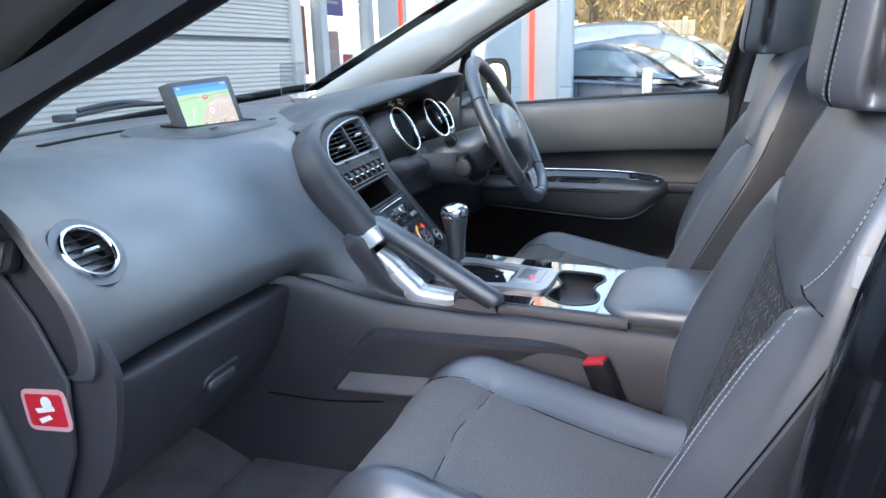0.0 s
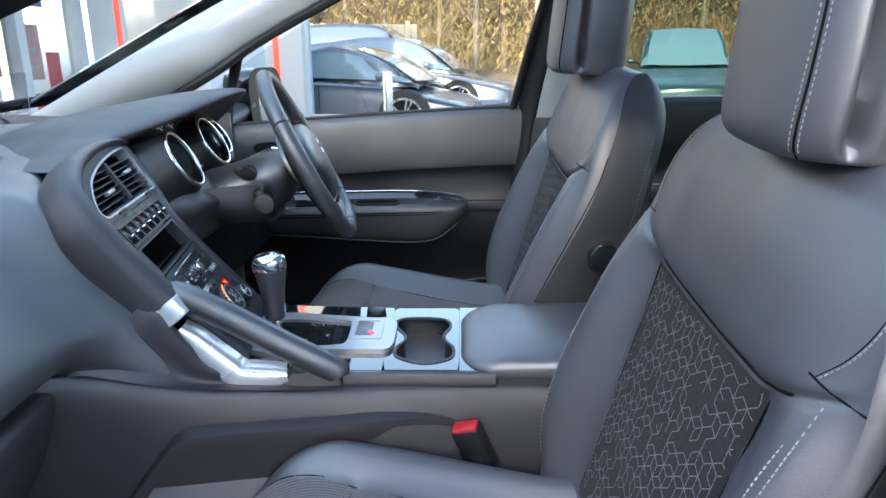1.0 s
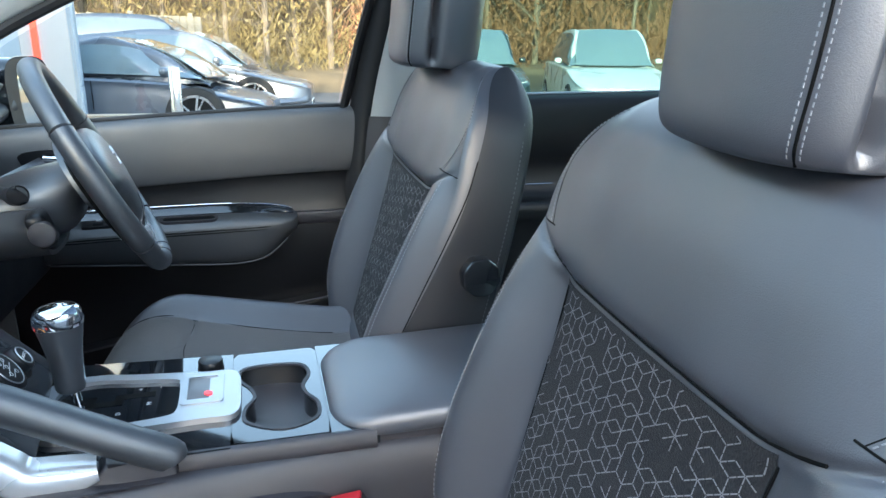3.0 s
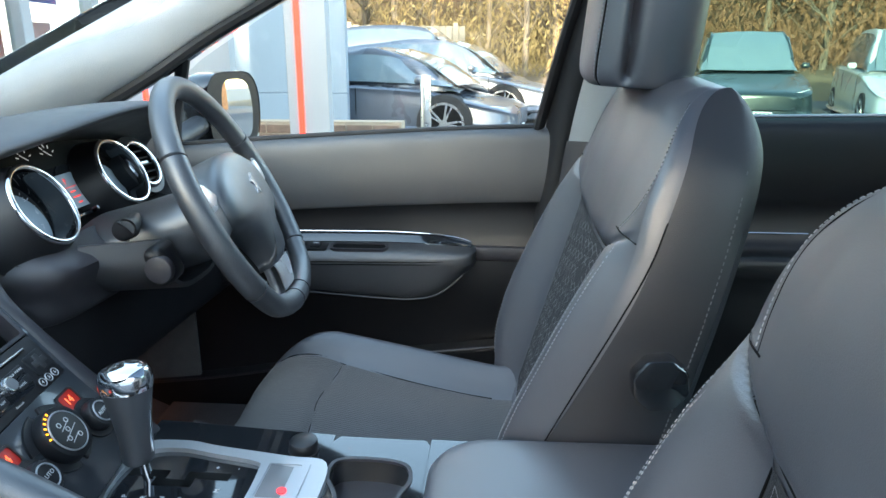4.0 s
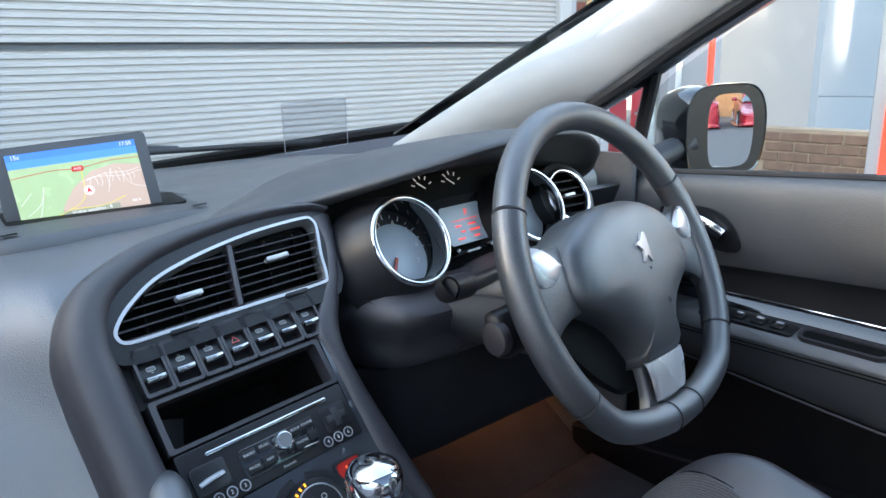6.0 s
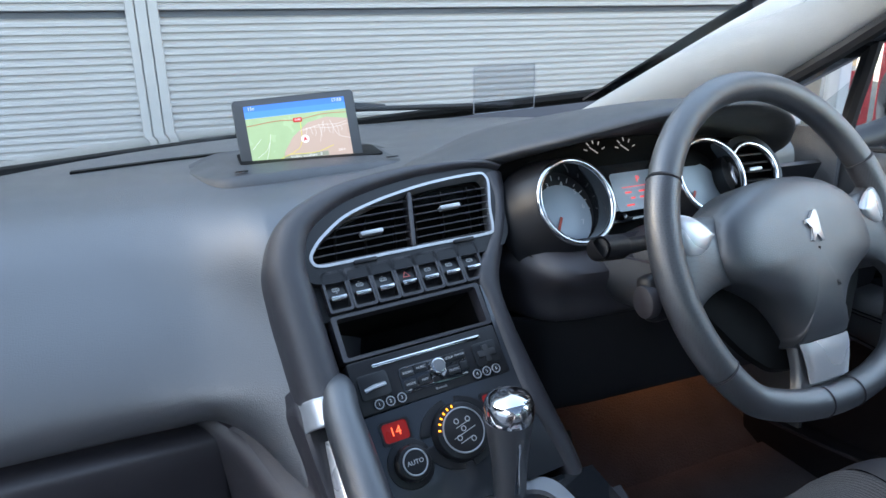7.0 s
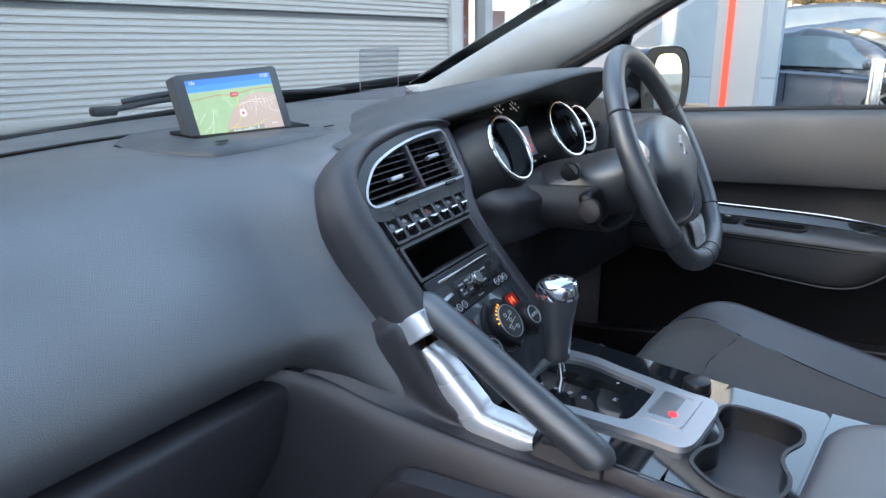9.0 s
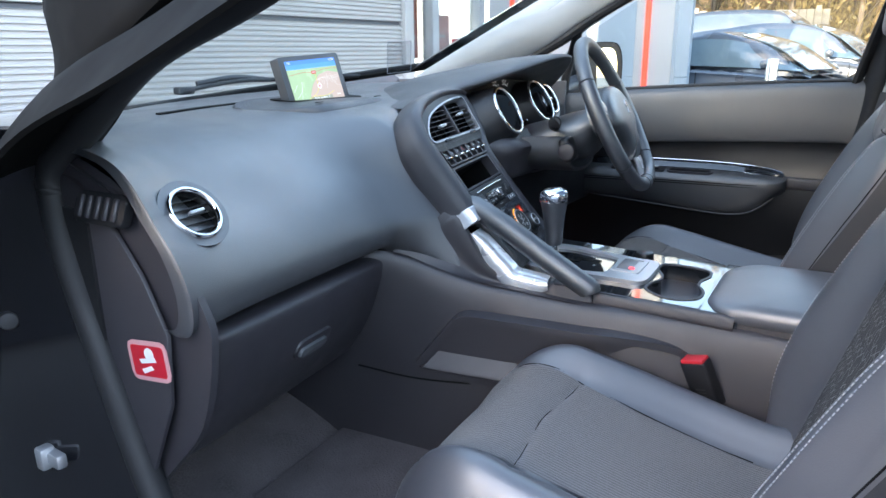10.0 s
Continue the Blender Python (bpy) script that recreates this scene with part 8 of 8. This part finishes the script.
        bm = bmesh.new()
        box(bm, (0.045, 0.02, 4.0), (x - 0.06, y - 0.111, 2.1))
        tagged(part("light_strip", bm, M_STRIP, smooth=False), "glowing red light strip on a white column", "light")
    bm = bmesh.new()
    box(bm, (0.12, 0.85, 4.2), (5.15, 3.0, 2.1))
    struct("wall_white", bm, M_WHITE, "smooth white wall of the showroom", "wall", False)
    bm = bmesh.new()
    for za, zb in ((0.2, 0.845), (0.85, 1.945), (1.95, 4.05)):
        box(bm, (0.10, 3.4, zb - za), (6.9, 3.7, (za + zb) / 2), 0.004, 1)
    struct("wall_blue", bm, mat("blue_grey_panel", (0.27, 0.33, 0.39), 0.45, blotch=0.8), "blue-grey panelled wall", "wall", False)
    # white post with a red edge
    p = thing("sign_post", "white upright sign with a glowing red edge", "sign", (3.87, 1.54, 0))
    bm = bmesh.new()
    box(bm, (0.10, 0.275, 3.4), (3.87, 1.535, 1.7), 0.005, 1)
    part("post", bm, M_WHITE, p)
    bm = bmesh.new()
    box(bm, (0.012, 0.036, 3.3), (3.812, 1.583, 1.7))
    part("light_strip", bm, M_STRIP, p, "glowing red strip")
    # bollard
    b = thing("bollard", "plain steel bollard with a domed top", "bollard", (6.4, 1.09, 0.2))
    bm = bmesh.new()
    cyl(bm, 0.055, 0.055, 0.86, (6.4, 1.08, 0.62), 28, 0.012)
    part("tube", bm, M_ALLOY, b)
    # far buildings
    h = thing("white_building", "white rendered building at the end of the car park", "building", (14, 8, 0))
    bm = bmesh.new()
    box(bm, (8.0, 5.0, 3.6), (16.5, 8.0, 2.0))
    part("wall", bm, M_WHITE, h)
    for y in (5.9, 7.2):
        bm = bmesh.new()
        box(bm, (0.10, 0.8, 1.0), (12.48, y, 1.9), 0.01, 1)
        part("window", bm, M_CARGLASS, h)
    f = thing("fence", "weathered close-boarded wooden fence", "fence", (15, 4, 0.2))
    for i in range(26):
        bm = bmesh.new()
        box(bm, (0.03, 0.145, 1.75), (15.2 + 0.05 * i, 5.2 - 0.15 * i, 1.1 + 0.01 * math.sin(i * 3)), 0.004, 1)
        part("board", bm, M_WOOD, f)
    for i in range(0, 26, 8):
        bm = bmesh.new()
        box(bm, (0.1, 0.1, 1.9), (15.27 + 0.05 * i, 5.2 - 0.15 * i, 1.1))
        part("post", bm, M_WOOD, f)
    # parked cars
    G = 0.22
    build_car("sports_car", "dark grey low sports coupe parked beside a bollard", pose(8.2, 2.06, 0.17, 0, 0, 172), (0.095, 0.115, 0.145), 3.99, 1.86, 1.17, 0.17, 0.20, 0.14, 0.68, 0.33)
    build_car("hatchback", "dark blue-grey car parked beside the sports coupe", pose(10.7, 1.5, G, 0, 0, 172), (0.13, 0.15, 0.18), 4.2, 1.8, 1.28, 0.22, 0.18, 0.26, 0.66, 0.32)
    build_car("estate_car", "dark car parked beyond the coupe", pose(13.2, 2.1, G, 0, 0, 174), (0.09, 0.10, 0.115), 4.4, 1.8, 1.6)
    build_car("dark_suv", "dark teal SUV parked nose-on under the trees", pose(13.2, -4.1, 0.05, 0, 0, 80), (0.02, 0.035, 0.04), 4.4, 1.85, 1.65)
    build_car("white_suv", "white SUV parked nose-on under the trees", pose(12.1, -6.55, 0.05, 0, 0, 75), (0.62, 0.66, 0.66), 4.4, 1.85, 1.65)
    build_car("red_hatchback", "red hatchback parked in the row behind", pose(9.6, -17.0, 0, 0, 0, 20), (0.40, 0.02, 0.04), 4.0, 1.75, 1.48)
    build_car("red_car", "red car seen from behind in the row behind", pose(7.2, -17.3, 0, 0, 0, 195), (0.42, 0.02, 0.04), 4.0, 1.75, 1.48)
    # woods behind
    rnd = random.Random(5)
    for i in range(40):
        yy = 8.0 - i * 0.72 + rnd.uniform(-0.3, 0.3)
        build_tree(19.5 + rnd.uniform(0, 7), yy, 0.6, rnd.uniform(6, 10), i, 0.5, rnd.uniform(-0.5, 0.5))
    # tangle of twigs and dead leaves between the trunks
    vs, fs = [], []
    for i in range(26000):
        x, y = rnd.uniform(19.0, 27.0), rnd.uniform(-22.0, 10.0)
        z = 0.7 + 4.6 * rnd.random() ** 1.4 * (0.65 + 0.35 * math.sin(y * 1.3 + x))
        d = Vector((rnd.uniform(-0.5, 0.5), rnd.uniform(-0.5, 0.5), rnd.uniform(0.2, 1.0))).normalized()
        e = d.orthogonal().normalized()
        l, w = (rnd.uniform(0.15, 0.45), rnd.uniform(0.006, 0.014)) if rnd.random() < 0.5 else (rnd.uniform(0.05, 0.12), rnd.uniform(0.02, 0.05))
        p = Vector((x, y, z))
        k = len(vs)
        vs += [p - d * l, p + e * w, p + d * l, p - e * w]
        fs.append((k, k + 1, k + 2, k + 3))
    me = bpy.data.meshes.new("undergrowth")
    me.from_pydata(vs, [], fs)
    me.materials.append(mat("undergrowth_olive", (0.16, 0.125, 0.055), 0.9, grain=5, vary=0.35, blotch=0.6))
    me.materials.append(mat("undergrowth_russet", (0.17, 0.085, 0.045), 0.9, grain=5, vary=0.35, blotch=0.6))
    for f in me.polygons:
        f.material_index = 1 if f.center.y < -3.0 + math.sin(f.center.x * 3) else 0
    tagged(new("undergrowth", me), "tangled brown and olive undergrowth below the trees", "undergrowth", kind="stuff")
    bm = bmesh.new()
    rows = []
    for i in range(60):
        a = i / 59
        y = 40 - 80 * a
        rows.append([(34 + 1.5 * math.sin(i * 1.7), y, 0.0), (34 + math.sin(i), y, 3.0), (34.5 + math.sin(i * 2.3), y, 7.0), (35, y, 9 + 2.0 * math.sin(i * 2.1) + math.sin(i * 5.3))])
    grid(bm, rows)
    tagged(part("far_woods", bm, mat("far_woodland", (0.095, 0.066, 0.038), 0.95, grain=2.2, vary=0.75, blotch=0.9, bump=1.0)), "brown winter woodland behind the car park", "woods", kind="structure")
    bm = bmesh.new()
    surf(bm, [[(x, y, z) for y, z in ((-40, 0.1), (-14, 0.1 + h), (-10, 0.1 + 0.9 * h), (8, 0.1 + 0.6 * h), (30, 0.1))] for x, h in ((16.5, 0.0), (17.6, 0.25), (19, 0.8), (26, 1.1), (36, 1.2))], 10, 16)
    tagged(part("bank", bm, mat("leaf_litter", (0.12, 0.088, 0.052), 0.95, grain=6, vary=0.5, blotch=1.2, bump=0.8)), "bank of brown leaf litter under the trees", "ground", kind="structure")
    # building behind the camera and car body ahead
    bm = bmesh.new()
    box(bm, (40, 0.3, 5.0), (-5, -24, 2.5))
    struct("wall_far", bm, mat("orange_brick_far", (0.33, 0.17, 0.09), 0.9, grain=12, vary=0.25), "orange brick building across the yard", "wall", False)
    bm = bmesh.new()
    surf(bm, [[(x, 1.66 - 0.9 * x * x, 1.0 - 0.05 * x * x), (x, 1.85 - 0.3 * x * x, 1.02 - 0.08 * x * x), (x, 2.2, 0.97 - 0.10 * x * x), (x, 2.45 - 0.2 * x * x, 0.80)] for x in (-0.82, -0.5, 0, 0.5, 0.82)], 16, 14)
    solid(bm, 0.01)
    struct("bonnet", bm, M_BODY, "glossy black car bonnet", "bonnet")

    # unseen wall, added to block low sun and trim the western sky light
    bm = bmesh.new()
    box(bm, (0.4, 80, 5.8), (-14.0, -6, 2.9))
    struct("sun_block_wall", bm, mat("sun_block_grey", (0.42, 0.44, 0.47), 0.8, blotch=0.6), "unseen grey wall added to keep the low sun off the car", "wall", False)

    # low brick wall, brick by brick
    wl = thing("brick_wall", "low brown brick garden wall with stone coping", "wall", (5.0, 1.7, 0.0), kind="structure")
    bm = bmesh.new()
    box(bm, (0.18, 1.78, 0.70), (5.0, 1.985, 0.36))
    part("core", bm, M_MORTAR, wl, "", False)
    bm = bmesh.new()
    box(bm, (0.26, 0.30, 0.07), (5.0, 1.02, 0.575), 0.01, 1)
    box(bm, (0.22, 0.28, 0.50), (5.0, 1.02, 0.29), 0.01, 1)
    part("stone_end", bm, M_WHITE, wl, "pale stone end block")
    base = bpy.data.meshes.new("brick")
    b2 = bmesh.new()
    box(b2, (0.205, 0.215, 0.065), (0, 0, 0), 0.006, 1)
    b2.to_mesh(base)
    b2.free()
    base.materials.append(M_BRICK)
    for r in range(9):
        for c in range(8):
            y = 1.22 + c * 0.225 + (0.1125 if r % 2 else 0.0)
            if y > 2.80:
                continue
            o = new("brick", base)
            o.parent = wl
            o.location = Vector((5.0, y, 0.05 + r * 0.075)) - Vector(wl.location)


lean()
build_shell()
lean(0.0)
build_pillars()
build_dashboard()
build_navigation()
build_stack()
lean()
build_console()
lean(0.0)
build_cluster()
build_wheel()
lean(ref=-0.378)
build_seat(-0.385, 0.0, 1, "black leather front passenger seat with a patterned fabric panel", 1.06)
build_seat(0.385, 0.06, -1, "black leather driver seat with a patterned fabric panel")
lean(0.0)
build_buckle()
build_driver_door()
lean(ref=0.8)
build_rear()
lean(0.0)
build_passenger_side()
build_footwell()
build_screen_details()
build_outside()
